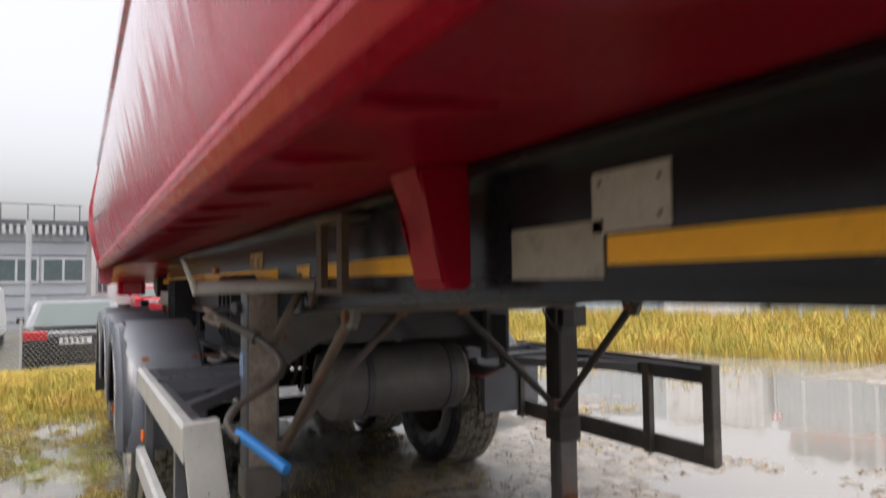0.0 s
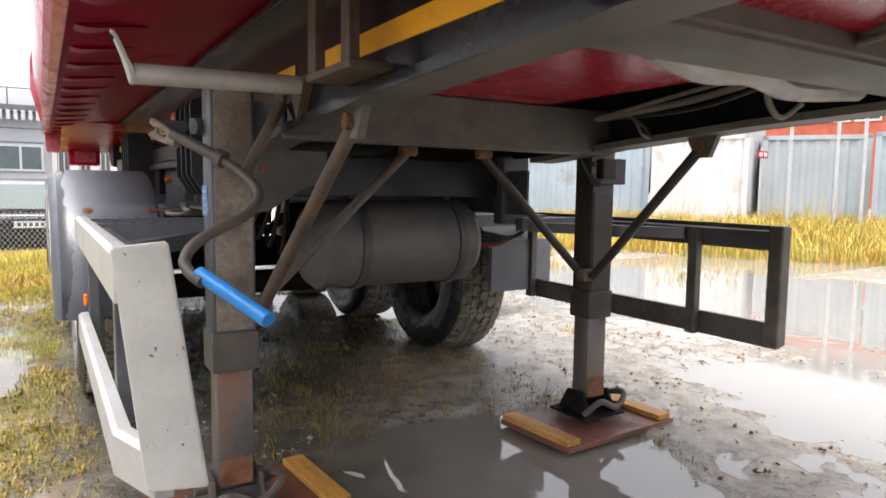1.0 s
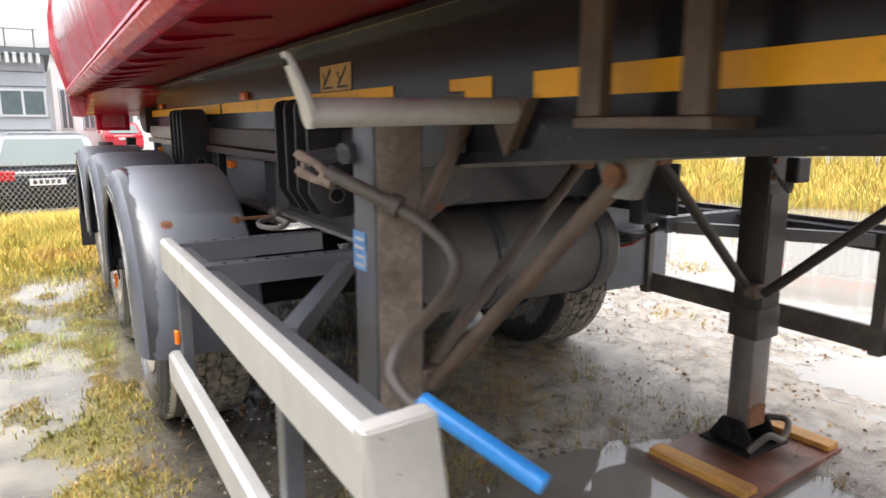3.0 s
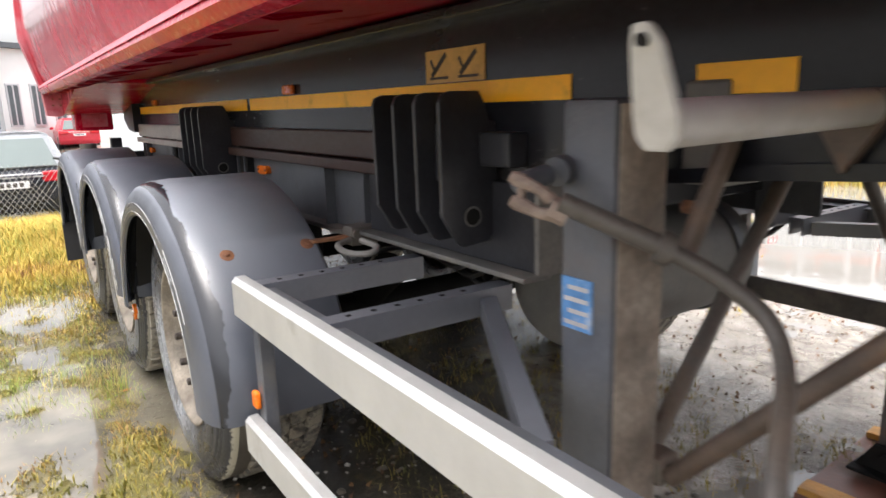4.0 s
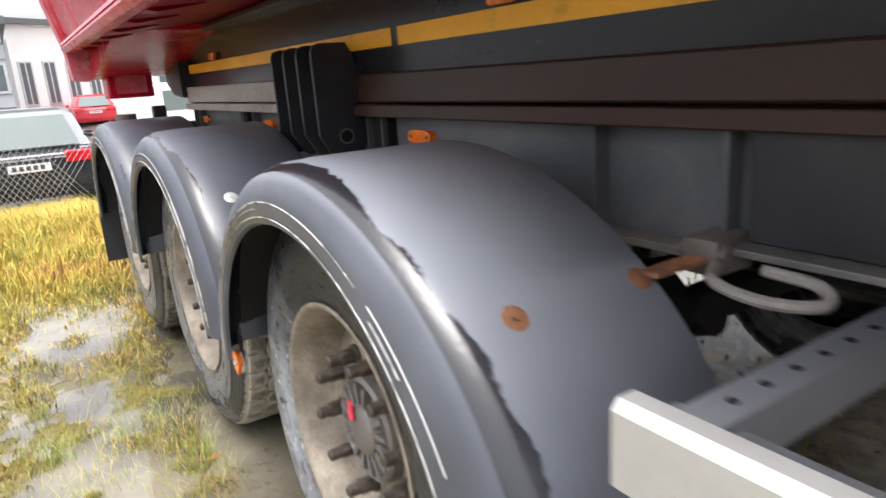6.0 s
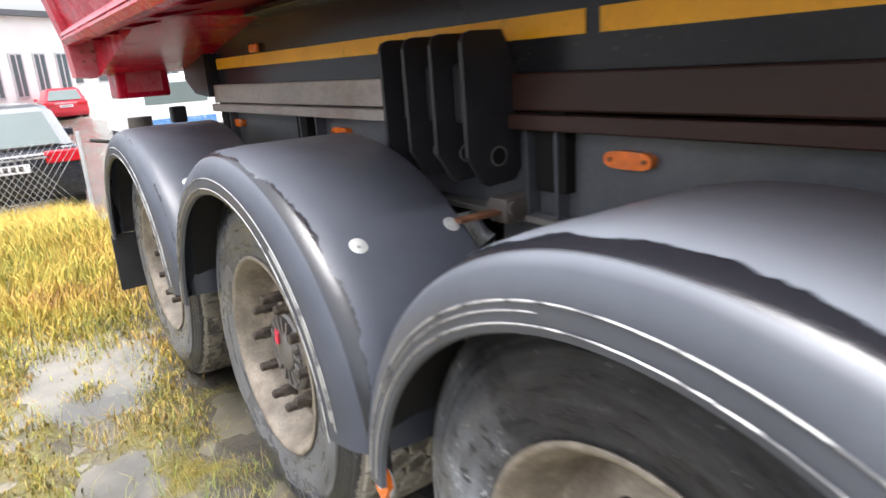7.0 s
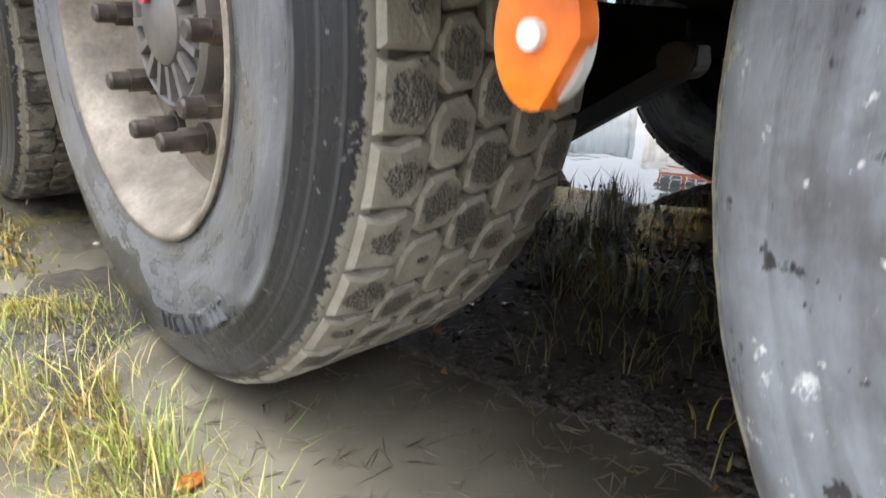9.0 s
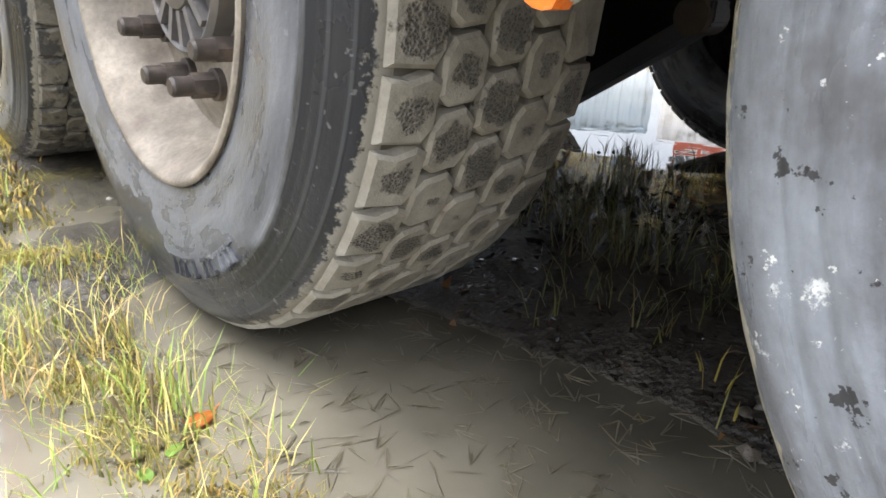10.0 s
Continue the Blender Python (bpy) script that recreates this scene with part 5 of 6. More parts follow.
def nut_mesh():
    bm = bmesh.new()
    tube(bm, [(0.090, 0, 0), (0.078, 0, 0)], 0.024, 16)
    tube(bm, [(0.080, 0, 0), (0.044, 0, 0)], 0.0185, 6)
    tube(bm, [(0.046, 0, 0), (0.018, 0, 0), (0.014, 0, 0)], 0.0145, 12, radii=[0.0145, 0.0145, 0.011])
    return link_mesh("wheel_nut", bm, nut_mat, True, 35)


def block_outline(kind):
    if kind == 0:
        return [(-0.036, -0.034), (0.018, -0.036), (0.031, -0.020), (0.031, 0.030), (0.016, 0.037), (-0.012, 0.030), (-0.036, 0.033)]
    return [(-0.030, -0.026), (-0.014, -0.037), (0.020, -0.033), (0.031, -0.018), (0.030, 0.022), (0.012, 0.037), (-0.020, 0.032), (-0.031, 0.016)]


def block_verts(bm, kind, m):
    pts = [(x * 0.97, y * 1.01) for x, y in block_outline(kind)]
    n = len(pts)
    drop = 0.012 if kind == 0 else 0.0
    lo = [bm.verts.new(m @ Vector((x * 1.04, y * 1.04, 0.505 - (0.014 if kind == 0 and x < -0.02 else 0)))) for x, y in pts]
    mid = [bm.verts.new(m @ Vector((x, y, TYRE_R + 0.002 - (0.008 if kind == 0 and x < -0.02 else 0)))) for x, y in pts]
    hi = [bm.verts.new(m @ Vector((x * 0.86, y * 0.86, TYRE_R + 0.006 - (0.006 if kind == 0 and x < -0.02 else 0)))) for x, y in pts]
    for i in range(n):
        j = (i + 1) % n
        bm.faces.new((lo[i], lo[j], mid[j], mid[i]))
        bm.faces.new((mid[i], mid[j], hi[j], hi[i]))
    bm.faces.new(hi)


ROWS_X = ((0.072, 0), (0.130, 1), (0.190, 1), (0.250, 1), (0.307, 2))
N_ROUND = 43


def block_pose(row, k):
    x, kind = ROWS_X[row]
    a = 2 * math.pi * (k + 0.5 * (row % 2)) / N_ROUND
    flip = Matrix.Rotation(math.pi, 4, "Z") if kind == 2 else Matrix.Identity(4)
    return Matrix.Rotation(a, 4, "X") @ Matrix.Translation((x, 0, 0)) @ flip


def marking_mesh():
    """Raised bars of worn lettering round the lower wall."""
    bm = bmesh.new()
    for k in range(9):
        a = radians(-128 + 3.6 * k + (2.5 if k > 4 else 0))
        m = Matrix.Rotation(a - math.pi / 2, 4, "X")
        box(bm, -0.0115, -0.004, -0.009, 0.009, 0.408, 0.414, m=m)
        box(bm, -0.0115, -0.004, -0.009 + 0.006 * (k % 3), -0.004 + 0.006 * (k % 3), 0.412, 0.437, m=m)
        if k % 2:
            box(bm, -0.0100, -0.003, -0.009, 0.009, 0.430, 0.436, m=m)
    return link_mesh("wall_marking", bm, rubber)


def tread_mesh(skip=None):
    bm = bmesh.new()
    for row in range(5):
        for k in range(N_ROUND):
            if skip and skip(row, k):
                continue
            block_verts(bm, 0 if ROWS_X[row][1] in (0, 2) else 1, block_pose(row, k))
    return link_mesh("tread", bm, tread_mud)


def band_mesh():
    bm = bmesh.new()
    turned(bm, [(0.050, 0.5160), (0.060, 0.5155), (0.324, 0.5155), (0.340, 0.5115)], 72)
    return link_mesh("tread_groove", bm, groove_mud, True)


ME_TYRE, ME_SCUFFED, ME_RIM, ME_HUB, ME_FIN, ME_NUT, ME_TREAD, ME_BAND = tyre_mesh(rubber), tyre_mesh(rubber_scuffed), rim_mesh(), hub_mesh(), fin_mesh(), nut_mesh(), tread_mesh(), band_mesh()
bm = bmesh.new()
block_verts(bm, 0, Matrix.Identity(4))
ME_BLOCK0 = link_mesh("tread_block", bm, block_mud)
bm = bmesh.new()
block_verts(bm, 1, Matrix.Identity(4))
ME_BLOCK1 = link_mesh("tread_block", bm, block_mud)
bm = bmesh.new()
tube(bm, [(0.042, 0.03, 0.028), (0.036, 0.03, 0.028)], 0.014, 10)
box(bm, 0.034, 0.040, 0.02, 0.04, 0.045, 0.062)
ME_MARKING = marking_mesh()
ME_SMOOTH = tread_mesh(lambda row, k: row == 0)
ME_MARK = link_mesh("red_mark", bm, red_mark)


def place_wheel(side, y, turn, pieces=False):
    w = new("wheel", ME_RIM)
    w.parent = trailer
    w.matrix_parent_inverse = Matrix.Translation(-Vector(trailer.location))
    base = Matrix.Translation((0.203, y, HUB_Z)) if side < 0 else Matrix.Translation((mirrored(0.203), y, HUB_Z)) @ Matrix.Rotation(math.pi, 4, "Z")
    w.matrix_basis = base @ Matrix.Rotation(radians(turn), 4, "X")
    tagged(w, "muddy beige steel truck wheel with ten protruding nuts")
    eye = Matrix.Identity(4)
    worn = side < 0 and y == HUB_Y[0]
    tagged(share("tyre", ME_SCUFFED if worn else ME_TYRE, w, eye), "scuffed grey truck tyre with a worn shoulder" if worn else "worn black truck tyre with dried mud")
    if pieces:
        share("wall_marking", ME_MARKING, w, Matrix.Rotation(radians(-turn), 4, "X"))
    share("hub_cap", ME_HUB, w, eye)
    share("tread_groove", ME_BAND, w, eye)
    if side < 0:
        share("red_mark", ME_MARK, w, eye)
        for k in range(16):
            share("hub_fin", ME_FIN, w, Matrix.Rotation(2 * math.pi * k / 16, 4, "X"))
    for k in range(10):
        share("wheel_nut", ME_NUT, w, Matrix.Rotation(2 * math.pi * k / 10, 4, "X") @ Matrix.Translation((0, 0, 0.1675)))
    if pieces:
        for row in range(5):
            for k in range(N_ROUND):
                share("tread_block", ME_BLOCK1 if ROWS_X[row][1] == 1 else ME_BLOCK0, w, block_pose(row, k))
    else:
        share("tread", ME_SMOOTH if worn else ME_TREAD, w, eye)
    return w


for i, y in enumerate(HUB_Y):
    place_wheel(-1, y, (12, 20.7, 25)[i], pieces=(i == 1))
    place_wheel(1, y, 7 + 20 * i)

# ---- fenders ----
SETTLE = False
def fender(side, y, bolt_mat, trim, flap):
    """A round plastic fender with a rolled outer lip over one wheel."""
    cy, cz = y - 0.045, HUB_Z + (0.004 if y == HUB_Y[0] else 0.012)
    sec = [(0.112, 0.580), (0.103, 0.583), (0.100, 0.595), (0.103, 0.618), (0.114, 0.640), (0.134, 0.655), (0.164, 0.663), (0.23, 0.666), (0.523, 0.666), (0.535, 0.660), (0.535, 0.652), (0.23, 0.658), (0.168, 0.655), (0.141, 0.647), (0.123, 0.635), (0.113, 0.616), (0.110, 0.597)]

    def radii(r, front):
        """Half width and half height of the flattened arch at a place of the section."""
        k = (r - 0.58) / 0.086
        return ((0.555 + 0.185 * k) if front else (0.540 + 0.100 * k)), 0.497 + 0.121 * k

    def arch(bm):
        for v in bm.verts:
            r = math.hypot(v.co.y, v.co.z)
            u, w = v.co.y / r, v.co.z / r
            ra, rb = radii(r, u < 0)
            v.co.y, v.co.z = u * ra, w * rb

    bm = bmesh.new()
    turned(bm, sec, 60, 5, 181 if y == HUB_Y[0] else 175, closed=True)
    arch(bm)
    pos = Matrix.Translation((0, cy, cz)) if side < 0 else Matrix.Translation((2 * XC, cy, cz)) @ Matrix.Diagonal((-1, 1, 1, 1))
    bmesh.ops.transform(bm, matrix=pos, verts=bm.verts[:])
    fd = part("fender", bm, (fender_dust_sheen if y == HUB_Y[0] else fender_plastic) if side < 0 else flap_grey, trailer, "dark grey-blue plastic fender with a rolled lip" if side < 0 else "grey plastic fender", smooth=True, angle=40)
    # Near-black sheet inside the arch; it puts the shade there into colour.
    bm = bmesh.new()
    turned(bm, [(0.17, 0.653), (0.53, 0.650)], 40, 6, 174)
    arch(bm)
    bmesh.ops.transform(bm, matrix=pos, verts=bm.verts[:])
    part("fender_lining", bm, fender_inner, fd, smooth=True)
    if side > 0:
        bm = bmesh.new()
        box(bm, mirrored(0.535), mirrored(0.10), cy - 0.745, cy - 0.732, 0.50, 0.80, 0.004)
        part("mud_flap", bm, flap_grey, fd, "flat grey flap")
        return
    for r0, r1, xa, a0, a1 in trim:
        bm = bmesh.new()
        xa -= 0.080
        turned(bm, [(xa - 0.0015, r0), (xa - 0.0035, (r0 + r1) / 2), (xa - 0.0015, r1)], 40, a0, a1)
        arch(bm)
        bmesh.ops.transform(bm, matrix=pos, verts=bm.verts[:])
        part("trim_line", bm, trim_white, fd, "thin worn silver trim line", smooth=True)
    for x in (0.245, 0.495):
        a = radians(135.8)
        ra, rb = radii(0.666, True)
        m = pos @ Matrix.Translation((x, (ra - 0.004) * math.cos(a), (rb - 0.004) * math.sin(a))) @ Matrix.Rotation(math.atan2(math.sin(a) / rb, math.cos(a) / ra) - math.pi / 2, 4, "X")
        bm = bmesh.new()
        tube(bm, [(0, 0, -0.002), (0, 0, 0.004), (0, 0, 0.006)], 0.02, 20, radii=[0.021, 0.021, 0.017])
        tube(bm, [(0, 0, 0.005), (0, 0, 0.010)], 0.007, 6)
        bmesh.ops.transform(bm, matrix=m, verts=bm.verts[:])
        part("fender_bolt", bm, bolt_mat, fd, "large round bolt washer", smooth=True)
    bm = bmesh.new()
    by, bz = cy + (ra + 0.008) * math.cos(a), cz + (rb + 0.008) * math.sin(a)
    box(bm, 0.507, 0.645, by - 0.018, by + 0.018, bz - 0.004, bz + 0.004, m=None)
    part("fender_strap", bm, rusty, fd, "rusty flat strap")
    bm = bmesh.new()
    box(bm, 0.63, 0.735, by - 0.035, by + 0.035, bz - 0.03, bz + 0.035, 0.01)
    tube(bm, [(0.65, by - 0.045, bz + 0.01), (0.65, by + 0.045, bz + 0.01)], 0.016, 10)
    part("strap_clamp", bm, leg_metal, fd, smooth=True)
    if flap:
        bm = bmesh.new()
        box(bm, 0.10, 0.53, cy + 0.604, cy + 0.614, 0.30, 0.60, 0.003)
        part("mud_flap", bm, fender_inner, fd, "black rubber mud flap")


T2 = [(0.6045, 0.6105, 0.1812, 128, 170), (0.612, 0.615, 0.1825, 8, 172), (0.5925, 0.595, 0.1803, 20, 176)]
fender(-1, HUB_Y[0], rusty, [(0.6115, 0.6145, 0.1827, 7, 122), (0.613, 0.615, 0.1827, 126, 152), (0.591, 0.5935, 0.1803, 7, 172), (0.603, 0.605, 0.1812, 30, 80), (0.601, 0.606, 0.1812, 128, 138)], False)
fender(-1, HUB_Y[1], bolt_white, T2, False)
fender(-1, HUB_Y[2], bolt_white, T2, True)
for y in HUB_Y:
    fender(1, y, rusty, [], False)

# the broken orange reflector at the back end of the first fender
bm = bmesh.new()
ring = [(5.566 + 0.0265 * math.cos(a), 0.538 + 0.036 * math.sin(a)) for a in (2 * math.pi * k / 28 for k in range(28)) if not 3.35 < a < 4.30]
prism(bm, ring, "x", 0.136, 0.150)
rf = part("fender_reflector", bm, orange_lens, trailer, "broken round orange reflector with a white backing", smooth=True)
bm = bmesh.new()
prism(bm, [(5.566 + 0.0240 * math.cos(a), 0.538 + 0.0335 * math.sin(a)) for a in (2 * math.pi * k / 28 for k in range(28))], "x", 0.1465, 0.154)
part("reflector_back", bm, bolt_white, rf)
bm = bmesh.new()
box(bm, 0.1515, 0.162, 5.558, 5.572, 0.545, 0.615, 0.002)
part("reflector_stem", bm, fender_inner, rf)
bm = bmesh.new()
tube(bm, [(0.131, 5.566, 0.538), (0.137, 5.566, 0.538)], 0.0075, 14)
part("reflector_screw", bm, bolt_white, rf, smooth=True)

SETTLE = True
# rear lamp bar and hoses at the tail
bm = bmesh.new()
box(bm, 0.30, mirrored(0.30), 8.34, 8.44, 0.98, 1.12, 0.01)
part("rear_bar", bm, black_steel, trailer, "black rear cross bar")
bm = bmesh.new()
tube(bm, [(0.36, 8.32, 1.12), (0.36, 8.32, 1.20)], 0.06, 18)
part("rear_cap", bm, leg_metal, trailer, smooth=True)
bm = bmesh.new()
box(bm, 0.52, 0.60, 8.30, 8.36, 1.15, 1.24, 0.01)
part("rear_lamp_box", bm, black_steel, trailer)
bm = bmesh.new()
tube(bm, curve_pts([(0.33, 8.36, 1.06), (0.22, 8.37, 1.08), (0.12, 8.4, 1.10)], 5), 0.010, 8)
part("lamp_arm", bm, cable_black, trailer, smooth=True)

# ---- boards under the feet ----
for x, y in ((0.58, LEG_Y + 0.10), (2.20, LEG_Y + 0.14)):
    b = thing("ground_board", (x, y, 0.0), "red-brown plywood board with wooden strips under a landing foot, in a puddle", "board", "boards under the landing feet")
    bm = bmesh.new()
    box(bm, x - 0.34, x + 0.35, y - 0.21, y + 0.22, 0.012, 0.036, 0.003)
    bmesh.ops.rotate(bm, verts=bm.verts[:], cent=(x, y, 0), matrix=Matrix.Rotation(radians(4), 3, "Z"))
    part("panel", bm, plywood, b)
    for dx in (-0.30, 0.295) if x > 1 else (0.295,):
        bm = bmesh.new()
        box(bm, x + dx - 0.04, x + dx + 0.04, y - 0.20, y + 0.21, 0.0365, 0.062, 0.004)
        bmesh.ops.rotate(bm, verts=bm.verts[:], cent=(x, y, 0), matrix=Matrix.Rotation(radians(4), 3, "Z"))
        part("strip", bm, wood_strip, b, "orange wooden strip")

# ---- plants ----
def leaf_material(name, stops, rough=0.55):
    m = bpy.data.materials.new(name)
    m.use_nodes = True
    nt = m.node_tree
    g = nt.nodes.new("ShaderNodeNewGeometry")
    tc = nt.nodes.new("ShaderNodeTexCoord")
    patch = lin(nt, "MULTIPLY_ADD", noise_at(nt, tc.outputs["Object"], 1.7, 3, 0.6), 1.5, -0.55)
    c = ramp_node(nt, lin(nt, "MULTIPLY_ADD", g.outputs["Random Per Island"], 0.6, patch), stops)
    b = nt.nodes["Principled BSDF"]
    nt.links.new(c, b.inputs["Base Color"])
    b.inputs["Roughness"].default_value = rough
    b.inputs["Specular IOR Level"].default_value = 0.35
    return m


grass_near = leaf_material("grass_blades", [(0.0, (0.10, 0.19, 0.025)), (0.35, (0.22, 0.29, 0.05)), (0.62, (0.40, 0.35, 0.10)), (0.82, (0.46, 0.34, 0.14)), (1.0, (0.30, 0.12, 0.05))])
grass_moss = leaf_material("mossy_grass", [(0.0, (0.085, 0.095, 0.015)), (0.35, (0.18, 0.155, 0.025)), (0.65, (0.30, 0.225, 0.05)), (0.88, (0.26, 0.14, 0.04)), (1.0, (0.12, 0.06, 0.025))])
# Wet grass with the trailer's shade put into darker blade colours.
grass_shade_dark = leaf_material("shade_dark_wet_grass", [(0.0, (0.035, 0.045, 0.010)), (0.4, (0.075, 0.075, 0.018)), (0.7, (0.10, 0.075, 0.025)), (1.0, (0.07, 0.035, 0.016))], 0.35)
grass_far = leaf_material("autumn_grass", [(0.0, (0.13, 0.16, 0.025)), (0.3, (0.30, 0.27, 0.045)), (0.6, (0.46, 0.33, 0.06)), (0.85, (0.44, 0.25, 0.06)), (1.0, (0.20, 0.10, 0.05))], 0.7)
fallen = leaf_material("fallen_leaves", [(0.0, (0.045, 0.025, 0.012)), (0.5, (0.12, 0.055, 0.02)), (0.85, (0.26, 0.14, 0.04)), (1.0, (0.36, 0.26, 0.07))])


def blades(name, spots, mat, label, rng, width=0.004, lean_most=0.75):
    """Blades of grass as bent three-sided strips. spots: (x, y, height)."""
    n = len(spots)
    sp = np.array(spots)
    az = rng.uniform(0, 2 * np.pi, n)
    lean = rng.uniform(0.1, lean_most, n) * sp[:, 2]
    wd = width * rng.uniform(0.6, 1.3, n)
    gz = np.array([ground_z(x, y) for x, y in sp[:, :2]]) - 0.004
    dx, dy = np.cos(az), np.sin(az)
    px, py = -dy, dx
    V = np.zeros((n, 5, 3))
    for i, (f, hgt, w) in enumerate(((0, 0, 1), (0, 0, -1), (0.3, 0.6, 0.8), (0.3, 0.6, -0.8), (1, 1, 0))):
        V[:, i, 0] = sp[:, 0] + dx * lean * f + px * wd * w
        V[:, i, 1] = sp[:, 1] + dy * lean * f + py * wd * w
        V[:, i, 2] = gz + sp[:, 2] * hgt
    base = np.arange(n)[:, None] * 5
    faces = np.concatenate([base + np.array([0, 1, 3]), base + np.array([0, 3, 2]), base + np.array([2, 3, 4])])
    me = bpy.data.meshes.new(name)
    me.from_pydata(V.reshape(-1, 3).tolist(), [], faces.tolist())
    me.materials.append(mat)
    return tagged(new(name, me), label, "grass", kind="stuff")


rng = np.random.default_rng(5)


def clumped(n_clump, area, per, spread, h0, h1, keep):
    res = []
    for _ in range(n_clump):
        cx, cy = rng.uniform(area[0], area[1]), rng.uniform(area[2], area[3])
        if not keep(cx, cy):
            continue
        k = int(rng.integers(per[0], per[1]))
        for _ in range(k):
            x, y = cx + rng.normal(0, spread), cy + rng.normal(0, spread)
            res.append((x, y, rng.uniform(h0, h1)))
    return res


def dry(x, y):
    return ground_z(x, y) > -0.004


# near verge beside the wheels: low mossy grass round ragged puddles
def patchy(x, y, s, off, lim):
    return noise.noise((x * s, y * s, off)) > lim


spots = clumped(8500, (-2.2, 0.20, 3.0, 10.0), (6, 14), 0.05, 0.008, 0.036, lambda x, y: ground_z(x, y) > -0.004 and not (x > -0.5 and 5.6 < y < 6.9) and patchy(x, y, 1.6, 4.0, -0.40))
spots += clumped(900, (-2.0, 0.12, 4.0, 9.5), (5, 12), 0.04, 0.02, 0.06, lambda x, y: ground_z(x, y) > -0.012 and not (x > -0.5 and 5.6 < y < 6.9) and patchy(x, y, 2.2, 6.0, 0.05))
blades("mossy_verge", spots, grass_moss, "low mossy yellow-brown grass round rain puddles", rng, 0.0030, 1.6)
spots = clumped(1500, (-0.50, 0.16, 5.6, 6.9), (10, 24), 0.028, 0.005, 0.022, lambda x, y: ground_z(x, y) > -0.012 and patchy(x, y, 5.0, 3.3, -0.15))
blades("fine_moss", spots, grass_moss, "fine green and brown moss on the wet verge", rng, 0.0011, 1.5)
verge_edge = lambda x, y: ground_z(x, y) > -0.06 and x < 0.10 + (y - 5.85) * 0.55 and x < 0.21
spots = clumped(240, (-0.45, 0.30, 5.78, 6.6), (4, 11), 0.020, 0.025, 0.085, verge_edge)
spots += clumped(60, (-0.45, 0.30, 5.80, 6.6), (3, 8), 0.05, 0.015, 0.05, verge_edge)
spots += clumped(120, (-0.6, 0.10, 6.2, 9.0), (6, 14), 0.03, 0.03, 0.10, lambda x, y: ground_z(x, y) > -0.02)
spots += clumped(12, (0.12, 0.27, 5.88, 6.04), (5, 10), 0.016, 0.04, 0.11, lambda x, y: x < 0.14 + (y - 5.85) * 0.7)
blades("verge_grass", spots, grass_near, "thin green and yellow grass standing in muddy water", rng, 0.0011, 1.3)
verts, faces = [], []
for _ in range(420):
    cx, cy, ta = rng.uniform(0.12, 0.66), rng.uniform(5.45, 6.25), rng.uniform(0, 6.28)
    if ground_z(cx, cy) > 0.001:
        continue
    for _ in range(int(rng.integers(1, 4))):
        an, ln, wd = ta + rng.normal(0, 0.5), rng.uniform(0.015, 0.055), rng.uniform(0.0006, 0.0013)
        dx, dy, o = math.cos(an), math.sin(an), len(verts)
        for f, w in ((0, 1), (0, -1), (0.5, -1), (1, 0), (0.5, 1)):
            verts.append((cx + dx * ln * f - dy * wd * w, cy + dy * ln * f + dx * wd * w, 0.0012 + 0.004 * f * rng.uniform(0, 1)))
        faces.append(tuple(range(o, o + 5)))
me = bpy.data.meshes.new("floating_straw")
me.from_pydata(verts, [], faces)
me.materials.append(surf("wet_straw", (0.115, 0.098, 0.062), 0.4, var=0.4, scale=20))
tagged(new("floating_straw", me), "dead straw floating in the muddy water", "straw", kind="stuff")
spots = clumped(120, (0.6, 2.4, 3.3, 8.0), (5, 14), 0.03, 0.02, 0.09, dry)
spots += clumped(560, (0.75, 2.4, 2.7, 5.2), (4, 12), 0.025, 0.01, 0.06, dry)
spots += clumped(9, (0.9, 1.8, 3.2, 4.6), (8, 16), 0.03, 0.05, 0.14, dry)
spots += clumped(7, (1.90, 2.05, 3.10, 3.25), (10, 18), 0.03, 0.03, 0.10, lambda x, y: True)
blades("weed_tufts", spots, grass_moss, "small grass tufts in dark mud under the trailer", rng, 0.0018, 1.4)
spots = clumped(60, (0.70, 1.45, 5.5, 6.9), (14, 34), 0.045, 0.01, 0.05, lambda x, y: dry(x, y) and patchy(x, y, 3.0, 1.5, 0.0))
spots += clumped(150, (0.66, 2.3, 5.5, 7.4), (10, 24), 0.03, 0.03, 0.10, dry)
blades("shaded_grass", spots, grass_shade_dark, "wet grass in the mud behind the wheel, coloured dark for shade", rng, 0.0014, 1.5)
spots = []
for x, y, h in clumped(5200, (-4.5, 0.5, 7.6, 14.5), (9, 17), 0.10, 0.5, 1.0, lambda x, y: patchy(x, y, 0.9, 3.0, -0.5)):
    rise = min(1.0, max(0.0, (y - 7.6 + 0.6 * noise.noise((x, y, 2.2))) / 4.0))
    spots.append((x, y, h * (0.03 + 0.26 * rise)))
spots += clumped(900, (-4.5, -1.2, 3.0, 9.0), (8, 18), 0.08, 0.02, 0.08, dry)
blades("tall_grass", spots, grass_far, "yellow-green autumn grass along the fence", rng, 0.0032, 1.1)
spots = clumped(9000, (6.5, 22.0, 4.0, 19.0), (8, 16), 0.20, 0.10, 0.42, lambda x, y: 12.0 < math.hypot(x, y - 1.4) < 19 and patchy(x, y, 0.35, 2.0, -0.45))
spots += clumped(700, (6.5, 22.0, 4.0, 19.0), (10, 22), 0.16, 0.3, 0.85, lambda x, y: 16.5 < math.hypot(x, y - 1.4) < 18.4 and patchy(x, y, 0.5, 9.0, 0.0))
